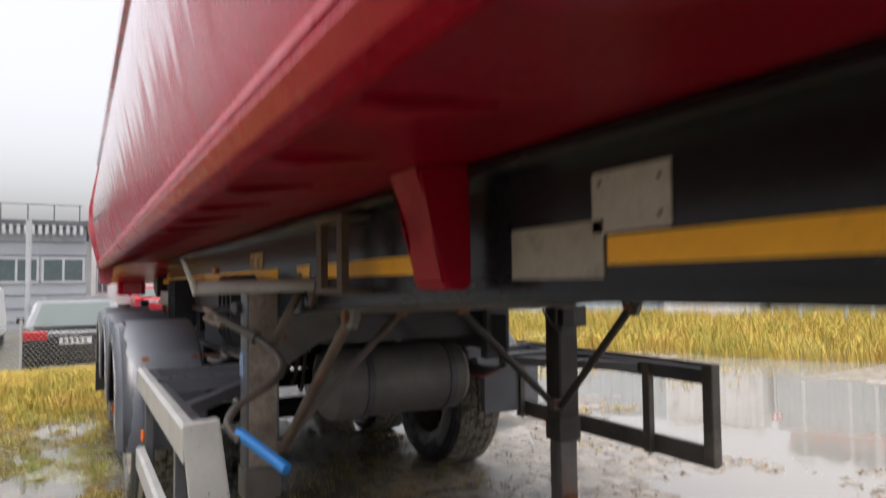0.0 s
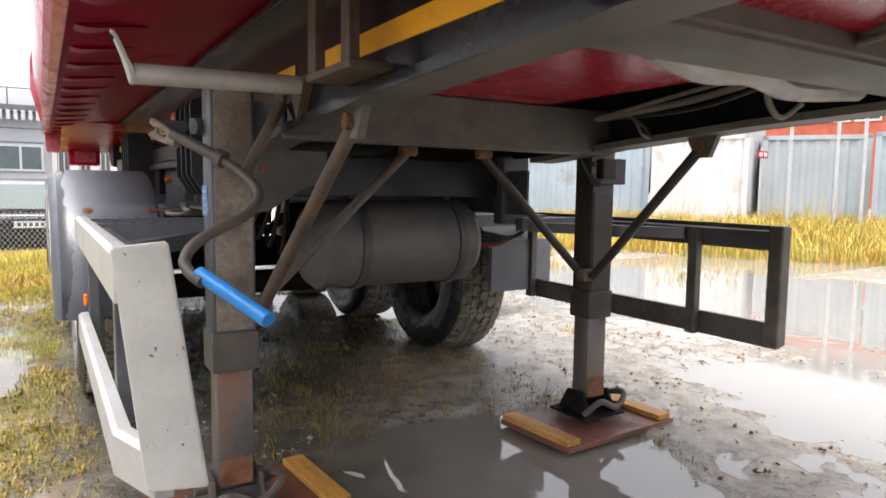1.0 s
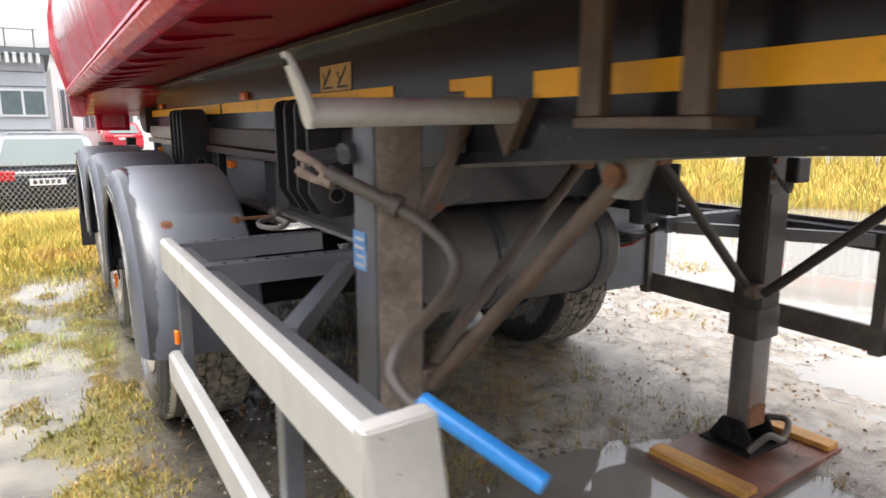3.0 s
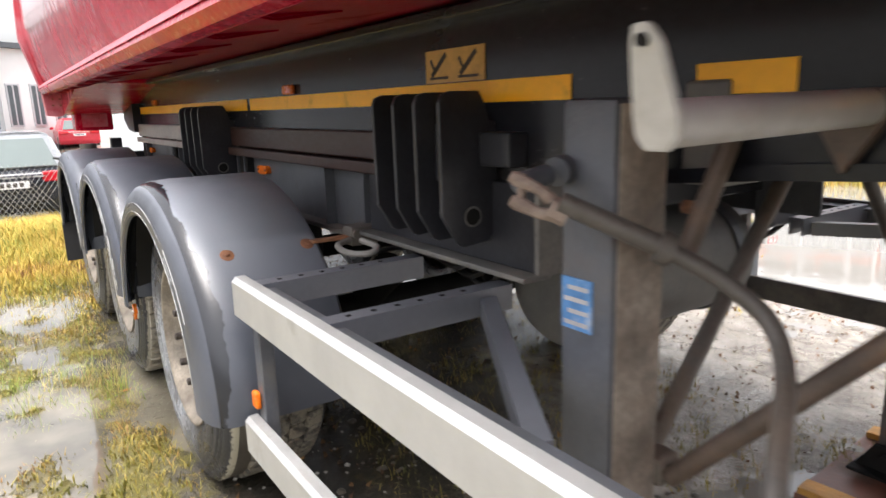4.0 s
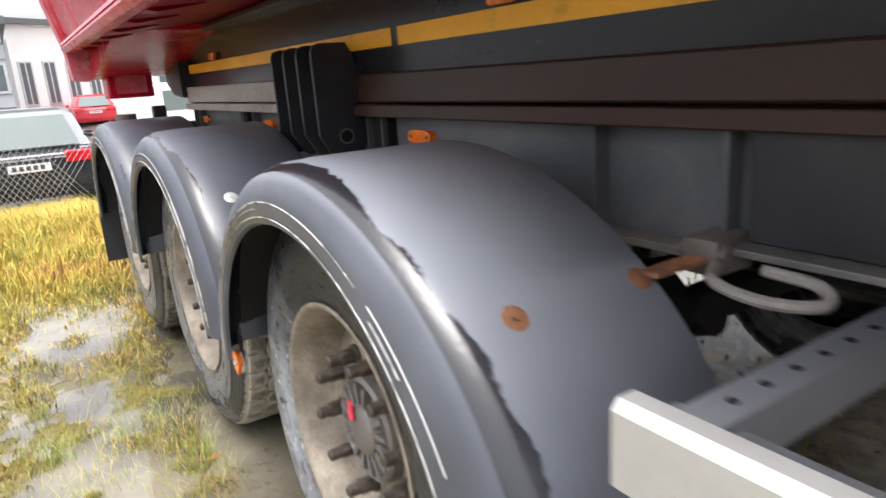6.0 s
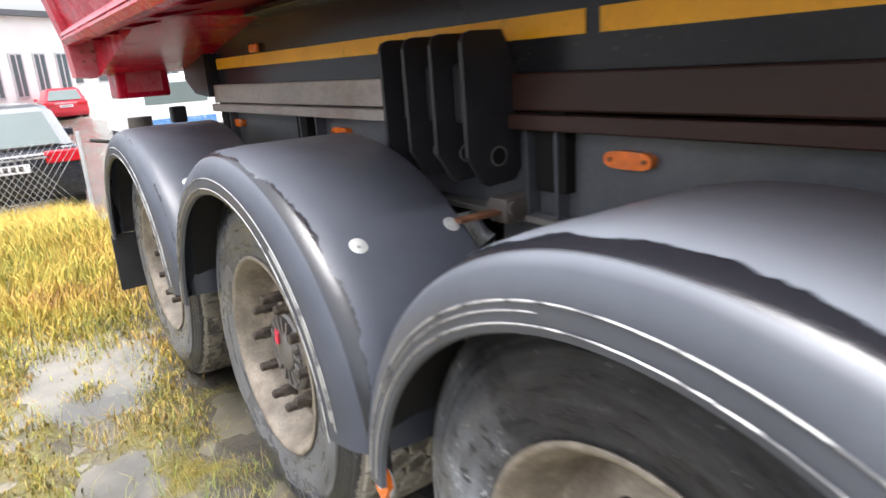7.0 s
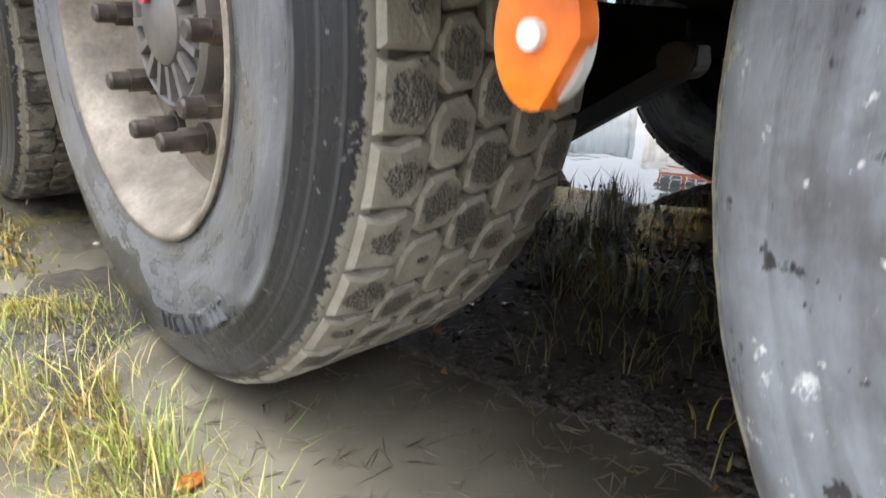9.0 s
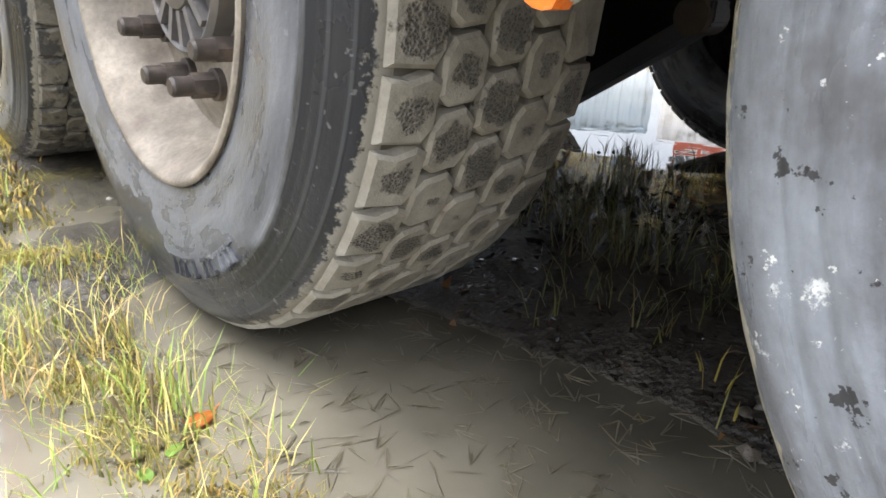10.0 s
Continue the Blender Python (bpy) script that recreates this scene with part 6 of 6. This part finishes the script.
spots += clumped(260, (2.4, 5.2, 4.2, 9.0), (8, 18), 0.07, 0.01, 0.05, lambda x, y: patchy(x, y, 0.9, 8.0, 0.18))
spots += clumped(900, (5.0, 14.0, 6.5, 14.0), (8, 18), 0.14, 0.03, 0.16, lambda x, y: patchy(x, y, 0.5, 8.0, 0.10))
blades("field_grass", spots, grass_far, "rough yellow autumn grass in front of the containers", rng, 0.0065, 0.9)
sp2 = clumped(620, (0.3, 5.2, 2.2, 9.0), (2, 9), 0.10, 0.006, 0.022, lambda x, y: True)
blades("leaf_litter", sp2, fallen, "fallen brown leaves and bits of straw", rng, 0.009, 2.2)


def fallen_leaf(x, y, turn, size, mat, label):
    bm = bmesh.new()
    rim = [(math.cos(a) * size * (1 + 0.12 * math.cos(3 * a)), math.sin(a) * size * 0.62) for a in (2 * math.pi * k / 14 for k in range(14))]
    mid = bm.verts.new((0, 0, 0.002))
    vs = [bm.verts.new((u, v, 0.006 * abs(v) / size)) for u, v in rim]
    for k in range(14):
        bm.faces.new((mid, vs[k], vs[(k + 1) % 14]))
    tube(bm, [(size, 0, 0.002), (size * 1.6, size * 0.1, 0.004)], size * 0.05, 5)
    bmesh.ops.solidify(bm, geom=bm.faces[:14], thickness=0.0006)
    bmesh.ops.transform(bm, matrix=Matrix.Translation((x, y, max(0.002, ground_z(x, y) + 0.004))) @ Matrix.Rotation(turn, 4, "Z"), verts=bm.verts[:])
    return tagged(part("fallen_leaf", bm, mat), label, "leaf", "fallen leaves by the wheel")


leaf_orange = surf("orange_leaf", (0.55, 0.17, 0.03), 0.5, var=0.3, scale=60)
leaf_green = surf("green_leaf", (0.22, 0.36, 0.07), 0.4, var=0.2, scale=60)
leaf_brown = surf("brown_leaf", (0.17, 0.13, 0.07), 0.5, var=0.3, scale=60)
fallen_leaf(0.118, 6.04, 0.4, 0.022, leaf_orange, "wet orange leaf among the grass")
for x, y, r in ((0.072, 6.004, 0.5), (0.032, 5.985, 1.6)):
    fallen_leaf(x, y, r, 0.013, leaf_green, "small round green leaf on the water")
for x, y, r in ((0.058, 6.03, 2.2), (0.095, 6.02, 0.9), (0.03, 6.02, 3.0), (0.075, 5.985, 4.0)):
    fallen_leaf(x, y, r, 0.015, leaf_brown, "brown floating leaf on the water")
for x, y, dx, h in ((0.045, 6.05, -0.02, 0.075), (0.068, 6.055, 0.004, 0.085)):
    bm = bmesh.new()
    tube(bm, [(x, y, ground_z(x, y) - 0.01), (x + dx * 0.4, y, h * 0.5), (x + dx, y, h)], 0.0016, 6)
    tube(bm, [(x + dx * 0.8, y, h * 0.8), (x + dx, y, h)], 0.0034, 8, radii=[0.0032, 0.0026])
    tagged(part("dead_stalk", bm, leaf_brown, smooth=True), "dark dead plant stalk", "stalk", "dead stalks by the wheel")

# stones in the mud
bm = bmesh.new()
rs = random.Random(3)
verts, faces = [], []
for _ in range(4200):
    x, y = rs.uniform(0.3, 5.0), rs.uniform(1.9, 8.6)
    if noise.noise((x * 0.9, y * 0.9, 5.5)) < -0.1:
        continue
    r = rs.uniform(0.003, 0.011) * (1.6 if rs.random() < 0.08 else 1)
    z = ground_z(x, y) + r * 0.2
    o = len(verts)
    for dx, dy, dz in ((1, 0, 0), (-0.9, 0.2, 0), (0, 1, 0.1), (0.1, -1, 0), (0, 0, 0.7), (0, 0, -0.7)):
        verts.append((x + dx * r * rs.uniform(0.7, 1.2), y + dy * r * rs.uniform(0.7, 1.2), z + dz * r))
    for a, b2, c in ((0, 2, 4), (2, 1, 4), (1, 3, 4), (3, 0, 4), (2, 0, 5), (1, 2, 5), (3, 1, 5), (0, 3, 5)):
        faces.append((o + a, o + b2, o + c))
bm.free()
me = bpy.data.meshes.new("gravel")
me.from_pydata(verts, [], faces)
me.materials.append(surf("gravel", (0.36, 0.335, 0.295), 0.55, var=0.6, scale=11))
tagged(new("gravel", me), "loose wet gravel stones", "gravel", kind="stuff")
verts, faces = [], []
for _ in range(1500):
    x, y = rs.uniform(0.55, 1.75), rs.uniform(2.9, 7.6)
    if noise.noise((x * 1.7, y * 1.7, 2.5)) < 0.0 or ground_z(x, y) < -0.006:
        continue
    r = rs.uniform(0.006, 0.022)
    z, o, n = ground_z(x, y), len(verts), 7
    for h, k in ((-0.3, 1.1), (0.25, 0.85), (0.5, 0.4)):
        for i in range(n):
            an = 2 * math.pi * i / n
            q = r * k * rs.uniform(0.7, 1.3)
            verts.append((x + q * math.cos(an), y + q * math.sin(an), z + r * h * rs.uniform(0.7, 1.3)))
    for j in (0, n):
        for i in range(n):
            faces.append((o + j + i, o + j + (i + 1) % n, o + j + n + (i + 1) % n, o + j + n + i))
    faces.append(tuple(o + 2 * n + i for i in range(n)))
me = bpy.data.meshes.new("mud_clods")
me.from_pydata(verts, [], faces)
me.polygons.foreach_set("use_smooth", [True] * len(faces))
me.materials.append(surf("mud_clod", (0.085, 0.072, 0.055), 0.35, var=0.5, scale=8, bump=0.6, fine=120))
tagged(new("mud_clods", me), "wet clods of mud and turf", "mud", kind="stuff")
# Glossy dark chips, added so that the wet mud shows glints.
verts, faces = [], []
for _ in range(2600):
    x, y = rs.uniform(0.58, 1.45), rs.uniform(5.35, 7.0)
    z = ground_z(x, y)
    if z < 0.0:
        continue
    r, an, tip = rs.uniform(0.003, 0.012), rs.uniform(0, 6.28), rs.uniform(-0.5, 0.5)
    c, d, o = math.cos(an), math.sin(an), len(verts)
    for u, v, w in ((1, 0, tip), (0.2, 0.6, 0.5), (-1, 0.1, -tip), (-0.1, -0.6, 0.4), (0, 0, -0.6)):
        verts.append((x + r * (u * c - v * d), y + r * (u * d + v * c), z + r * (0.4 + w * 0.6)))
    faces += [(o, o + 1, o + 2, o + 3), (o + 1, o, o + 4), (o + 2, o + 1, o + 4), (o + 3, o + 2, o + 4), (o, o + 3, o + 4)]
me = bpy.data.meshes.new("wet_debris")
me.from_pydata(verts, [], faces)
me.materials.append(surf("wet_debris", (0.028, 0.023, 0.016), 0.10, var=0.5, scale=20, bump=0.3, spec=0.8, rough_var=0.06))
tagged(new("wet_debris", me), "small glossy dark chips added to the mud for glints", "debris", kind="stuff")
bm = bmesh.new()
prism(bm, [(1.02, 3.42), (1.05, 3.40), (1.075, 3.36), (1.07, 3.33), (1.045, 3.36)], "z", 0.006, 0.010)
tagged(part("litter_scrap", bm, bolt_white), "white scrap of plastic lying in the puddle", "litter")

# ---- distance: containers, fence, cars, buildings ----
cont_blue = surf("container_blue_grey", (0.33, 0.40, 0.46), 0.5, var=0.12, scale=1.0, dirt=(0.24, 0.24, 0.24), dirt_amount=-0.2, dirt_scale=1.0)
cont_white = surf("container_white", (0.62, 0.62, 0.63), 0.5, var=0.08, scale=1.0, dirt=(0.42, 0.40, 0.38), dirt_amount=-0.2, dirt_scale=1.0)
cont_grey = surf("container_grey", (0.36, 0.40, 0.43), 0.5, var=0.1, scale=1.0, dirt=(0.28, 0.28, 0.28), dirt_amount=-0.2, dirt_scale=1.0)
brick = surf("red_brick_wall", (0.42, 0.10, 0.055), 0.8, var=0.2, scale=2.0, fine=20)
steel_pale = surf("pale_steel", (0.5, 0.52, 0.54), 0.45, metal=0.3, var=0.1)
panel_grey = surf("grey_cladding", (0.36, 0.38, 0.42), 0.55, var=0.08, scale=0.5)
white_wall = surf("white_render_wall", (0.72, 0.72, 0.71), 0.8, var=0.06, scale=0.6)
dark_roof = surf("dark_roof", (0.10, 0.11, 0.12), 0.6, var=0.15, scale=1)
window_dark = surf("window_pane", (0.10, 0.13, 0.14), 0.1, var=0.1, bump=0)
car_dark = surf("dark_car_paint", (0.02, 0.022, 0.03), 0.25, var=0.1, coat=0.6, bump=0)
car_silver = surf("silver_car_paint", (0.27, 0.285, 0.30), 0.3, metal=0.3, var=0.06, coat=0.5, bump=0)
car_red = surf("red_car_paint", (0.55, 0.02, 0.04), 0.3, var=0.06, coat=0.5, bump=0)
car_white = surf("white_van_paint", (0.75, 0.76, 0.78), 0.35, var=0.05, bump=0)
tail_red = surf("tail_lamp", (0.5, 0.01, 0.02), 0.15, var=0.1, bump=0, coat=0.5)


def container(a, b, base, mat, label, h=2.59):
    """A shipping container whose long side runs from a to b, with corrugated walls."""
    a, b = Vector((*a, 0)), Vector((*b, 0))
    L = (b - a).length
    u = (b - a).normalized()
    v = Vector((-u.y, u.x, 0))
    if v.y < 0:
        v = -v
    root = thing("shipping_container", (a.x, a.y, base), label, "container", "containers by the field")
    def at(s, d, z):
        return a + u * s + v * d + Vector((0, 0, base + z))
    bm = bmesh.new()
    n = int(L / 0.28)
    line = []
    for i in range(n):
        s = L * i / n
        st = L / n
        line += [(s, 0.0), (s + st * 0.30, 0.0), (s + st * 0.5, 0.035), (s + st * 0.80, 0.035)]
    line.append((L, 0))
    lo = [bm.verts.new(at(s, d, 0.14)) for s, d in line]
    hi = [bm.verts.new(at(s, d, h - 0.1)) for s, d in line]
    for i in range(len(line) - 1):
        bm.faces.new((lo[i], lo[i + 1], hi[i + 1], hi[i]))
    part("corrugated_wall", bm, mat, root)
    bm = bmesh.new()
    c = [at(0, 0.04, 0.1), at(L, 0.04, 0.1), at(L, 2.44, 0.1), at(0, 2.44, 0.1)]
    d = [p + Vector((0, 0, h - 0.12)) for p in c]
    cv, dv = [bm.verts.new(p) for p in c], [bm.verts.new(p) for p in d]
    for i in range(4):
        bm.faces.new((cv[i], cv[(i + 1) % 4], dv[(i + 1) % 4], dv[i]))
    bm.faces.new(dv)
    part("shell", bm, mat, root)
    for s0, s1, z0, z1 in ((0, L, 0, 0.16), (0, L, h - 0.11, h), (0, 0.12, 0, h), (L - 0.12, L, 0, h)):
        bm = bmesh.new()
        q = [at(s, dd, z) for s in (s0, s1) for dd in (-0.02, 0.1) for z in (z0, z1)]
        vs = [bm.verts.new(p) for p in q]
        for f in ((0, 1, 3, 2), (4, 6, 7, 5), (0, 4, 5, 1), (2, 3, 7, 6), (0, 2, 6, 4), (1, 5, 7, 3)):
            bm.faces.new([vs[i] for i in f])
        part("frame_bar", bm, mat, root)
    return root


def polar(az, d):
    return (0.06 + d * math.sin(radians(az)), 1.37 + d * math.cos(radians(az)))


container(polar(36.5, 19.5), polar(48.8, 19.5), -0.02, cont_blue, "pale blue-grey corrugated shipping container")
container(polar(49.0, 18.6), polar(56.3, 18.2), -0.02, cont_white, "white corrugated shipping container")
container(polar(57.2, 19.0), polar(64.4, 19.3), -0.02, cont_grey, "grey-blue corrugated shipping container")
container(polar(64.6, 18.6), polar(78.0, 19.0), -0.02, cont_blue, "pale blue-grey corrugated shipping container")
for az in (59.2, 62.3, 64.0):
    x, y = polar(az, 17.6)
    bm = bmesh.new()
    tube(bm, [(x, y, 0.2), (x, y, 2.9)], 0.04, 10)
    tagged(part("steel_pole", bm, steel_pale), "thin pale steel pole in the grass", "pole", "poles by the containers")
x, y = polar(57.3, 17.9)
sgn = thing("red_sign", (x, y, 2.0), "small red and white sign plate", "sign")
bm = bmesh.new()
box(bm, x - 0.2, x + 0.2, y, y + 0.02, 1.95, 2.12)
part("plate", bm, car_red, sgn)
bm = bmesh.new()
tube(bm, [(x, y + 0.045, 0.2), (x, y + 0.045, 2.2)], 0.025, 8)
part("pole", bm, steel_pale, sgn)
bm = bmesh.new()
for k in (-1, 1):
    box(bm, x + 0.09 * k - 0.06, x + 0.09 * k + 0.06, y - 0.004, y, 1.99, 2.08)
part("field", bm, car_white, sgn)

# brick building beyond the containers
bx0, by0 = polar(57.0, 46)
bx1, by1 = polar(84.0, 46)


def facade(name, p0, p1, z0, z1, depth, mat, label, rows, cols, win, roof_mat=dark_roof, frame_mat=white_wall):
    """A building with its front from p0 to p1 and windows set into it."""
    a, b = Vector((*p0, 0)), Vector((*p1, 0))
    L = (b - a).length
    u = (b - a).normalized()
    v = Vector((-u.y, u.x, 0))
    if v.dot(a - Vector((0, 3, 0))) < 0:
        v = -v
    root = thing(name, (a.x, a.y, z0), label, "building")
    M = Matrix(((u.x, v.x, 0, a.x), (u.y, v.y, 0, a.y), (0, 0, 1, 0), (0, 0, 0, 1)))
    bm = bmesh.new()
    box(bm, 0, L, 0, depth, z0, z1, m=M)
    wall = part("wall", bm, mat, root)
    bm = bmesh.new()
    box(bm, -0.2, L + 0.2, -0.3, depth + 0.2, z1, z1 + 0.25, m=M)
    part("roof", bm, roof_mat, root)
    w, hgt, zb, dz = win
    for r in range(rows):
        for c in range(cols):
            s = L * (c + 0.5) / cols
            zz = zb + r * dz
            bm = bmesh.new()
            box(bm, s - w / 2, s + w / 2, -0.06, 0.02, zz, zz + hgt, m=M)
            wf = part("window", bm, frame_mat, root)
            for k in (0, 1):
                bm = bmesh.new()
                s0 = s - w / 2 + 0.08 + k * (w / 2 - 0.04)
                box(bm, s0, s0 + w / 2 - 0.12, -0.065, -0.055, zz + 0.08, zz + hgt - 0.08, m=M)
                part("pane", bm, window_dark, wf)
    return root, M, L


facade("brick_building", (bx0, by0), (bx1, by1), 0.0, 9.0, 12, brick, "long red brick building with white windows", 2, 14, (1.3, 1.4, 5.3, 3.0))
_, MB, LB = facade("office_building", (-14.0, 31.0), (0.25, 31.0), -0.6, 3.75, 9, panel_grey, "low grey clad building with a flat dark roof", 1, 9, (1.5, 1.0, 1.55, 3.0), frame_mat=steel_pale)
host = bpy.data.objects["office_building"]
for k in range(8):
    bm = bmesh.new()
    box(bm, 0, LB, -0.025, 0.0, -0.5 + k * 0.52, -0.47 + k * 0.52, m=MB)
    part("cladding_joint", bm, dark_roof, host)
bm = bmesh.new()
for k in range(60):
    box(bm, k * LB / 60, k * LB / 60 + 0.12, -0.36, -0.28, 3.45, 3.80, m=MB)
part("eave_edge", bm, steel_pale, host)
for k in range(16):
    bm = bmesh.new()
    tube(bm, [(-13.5 + 0.9 * k, 31.3, 4.0), (-13.5 + 0.9 * k, 31.3, 4.7)], 0.025, 6)
    part("roof_rail_post", bm, dark_roof, host)
bm = bmesh.new()
tube(bm, [(-13.5, 31.3, 4.68), (0.1, 31.3, 4.68)], 0.02, 6)
part("roof_rail", bm, dark_roof, host)
bm = bmesh.new()
box(bm, -6.5, -3.6, 33, 36, 4.0, 5.0)
part("roof_plant", bm, white_wall, host)
facade("white_house", (0.6, 40.0), (4.6, 43.0), -0.6, 4.6, 10, white_wall, "white rendered house with tall narrow windows", 1, 4, (0.7, 2.0, 1.0, 3.0), frame_mat=steel_pale)
facade("white_hall", (4.6, 52.0), (26.0, 60.0), -0.6, 4.0, 12, white_wall, "pale industrial hall in the distance", 1, 10, (1.4, 1.2, 1.5, 3.0), frame_mat=steel_pale)
bm = bmesh.new()
box(bm, -60, -14.2, 44, 54, -0.6, 5.0)
tagged(part("far_shed", bm, panel_grey), "distant grey shed wall", "building")


def estate_car(at, lower, upper, label):
    """A car seen from behind: body, glass, lamps, wheels."""
    x, y, z = at
    car = thing("car", at, label, "car", "parked cars")
    bm = bmesh.new()
    prism(bm, [(y, z + 0.30), (y + 0.05, z + 0.22), (y + 4.3, z + 0.22), (y + 4.4, z + 0.45), (y + 4.3, z + 0.75), (y + 3.3, z + 0.88), (y + 0.15, z + 0.92), (y, z + 0.86), (y - 0.06, z + 0.5)], "x", x - 0.88, x + 0.88)
    bmesh.ops.bevel(bm, geom=bm.edges[:], offset=0.05, segments=3, affect="EDGES")
    part("body", bm, lower, car, smooth=True)
    bm = bmesh.new()
    prism(bm, [(-0.84, z + 0.88), (0.84, z + 0.88), (0.66, z + 1.40), (0.52, z + 1.46), (-0.52, z + 1.46), (-0.66, z + 1.40)], "y", y + 0.12, y + 2.6)
    for v in bm.verts:
        v.co.x += x
        if v.co.z > z + 1.2:
            v.co.y += 0.22 if v.co.y < y + 1 else -0.6
    bmesh.ops.bevel(bm, geom=bm.edges[:], offset=0.04, segments=2, affect="EDGES")
    part("cabin", bm, upper, car, smooth=True)
    bm = bmesh.new()
    q = [(-0.68, 0.108, 0.94), (0.68, 0.108, 0.94), (0.55, 0.30, 1.36), (-0.55, 0.30, 1.36)]
    vs = [bm.verts.new((x + a, y + b2 - 0.03, z + c)) for a, b2, c in q] + [bm.verts.new((x + a, y + b2 + 0.02, z + c)) for a, b2, c in q]
    for f in ((0, 1, 2, 3), (7, 6, 5, 4), (0, 4, 5, 1), (1, 5, 6, 2), (2, 6, 7, 3), (3, 7, 4, 0)):
        bm.faces.new([vs[i] for i in f])
    part("rear_window", bm, glass_dark, car, "pale reflecting rear window")
    for s in (-1, 1):
        bm = bmesh.new()
        box(bm, x + s * 0.66 - 0.21, x + s * 0.66 + 0.21, y - 0.075, y + 0.06, z + 0.70, z + 0.86, 0.02)
        part("tail_light", bm, tail_red, car, "red tail light")
        for yy in (y + 0.75, y + 3.5):
            bm = bmesh.new()
            tube(bm, [(x + s * 0.68, yy, z + 0.30), (x + s * 0.89, yy, z + 0.30)], 0.30, 20)
            part("wheel", bm, car_tyre, car)
        bm = bmesh.new()
        box(bm, x + s * 0.98 - 0.08, x + s * 0.98 + 0.08, y + 1.9, y + 2.0, z + 0.92, z + 1.04, 0.02)
        part("wing_mirror", bm, lower, car)
    bm = bmesh.new()
    box(bm, x - 0.26, x + 0.26, y - 0.085, y - 0.06, z + 0.62, z + 0.73)
    pl = part("number_plate", bm, car_white, car, "white plate")
    bm = bmesh.new()
    for k in range(5):
        box(bm, x - 0.21 + 0.085 * k, x - 0.155 + 0.085 * k, y - 0.088, y - 0.085, z + 0.645, z + 0.71)
    part("plate_bar", bm, print_dark, pl)
    bm = bmesh.new()
    box(bm, x - 0.5, x + 0.5, y - 0.075, y - 0.05, z + 0.78, z + 0.80)
    part("chrome_strip", bm, trim_white, car)
    return car


estate_car((-0.08, 14.6, -0.29), car_dark, car_silver, "dark estate car with silver roof, parked behind the fence")
estate_car((-2.75, 14.9, -0.29), car_dark, car_dark, "dark parked estate car behind the fence")
estate_car((3.5, 39.0, -0.12), car_red, car_red, "red car parked further back")


def van(at, mat, label):
    x, y, z = at
    v = thing("van", at, label, "van", "parked vans")
    bm = bmesh.new()
    prism(bm, [(y, z + 0.3), (y + 4.6, z + 0.3), (y + 4.6, z + 0.9), (y + 3.9, z + 1.1), (y + 3.3, z + 1.75), (y, z + 1.8)], "x", x - 0.95, x + 0.95)
    bmesh.ops.bevel(bm, geom=bm.edges[:], offset=0.07, segments=3, affect="EDGES")
    part("body", bm, mat, v, smooth=True)
    bm = bmesh.new()
    box(bm, x - 0.75, x + 0.75, y - 0.01, y + 0.02, z + 1.1, z + 1.6, 0.008)
    part("rear_window", bm, glass_dark, v)
    bm = bmesh.new()
    box(bm, x - 0.9, x + 0.9, y - 0.012, y + 0.02, z + 0.55, z + 0.75, 0.008)
    part("blue_band", bm, blue_label, v, "blue band")
    for s in (-1, 1):
        for yy in (y + 0.8, y + 3.7):
            bm = bmesh.new()
            tube(bm, [(x + s * 0.72, yy, z + 0.32), (x + s * 0.94, yy, z + 0.32)], 0.32, 20)
            part("wheel", bm, car_tyre, v)
    return v


van((4.0, 22.0, -0.30), car_white, "white van with a blue band")
van((-2.9, 20.5, -0.35), car_white, "white van behind the cars")

# chain-link fence in front of the cars
fence = thing("chain_link_fence", (-2.0, 13.9, -0.3), "low chain-link fence in tall grass", "fence")
bm = bmesh.new()
z0, z1 = -0.28, 0.72
step = 0.075
k = 0
for i in range(-14, 100):
    for s in (-1, 1):
        x0 = -6.0 + i * step
        a, b2 = Vector((x0, 13.9, z0)), Vector((x0 + s * (z1 - z0) * 0.75, 13.9 + 0.004 * s, z1))
        if min(a.x, b2.x) < -6.2 or max(a.x, b2.x) > 0.75:
            continue
        tube(bm, [a, b2], 0.0035, 3, cap=False)
part("wire_mesh", bm, surf("fence_wire", (0.30, 0.31, 0.31), 0.5, metal=0.5, var=0.1, bump=0), fence)
for x in (-6.0, -3.6, -0.9, 0.72):
    bm = bmesh.new()
    tube(bm, [(x, 13.92, -0.3), (x, 13.92, 0.82)], 0.025, 10)
    part("fence_post", bm, steel_pale, fence)
bm = bmesh.new()
tube(bm, [(-0.95, 16.5, -0.3), (-0.95, 16.5, 2.75)], 0.05, 10)
tagged(part("lamp_post", bm, steel_pale), "thin grey post beside the cars", "post")
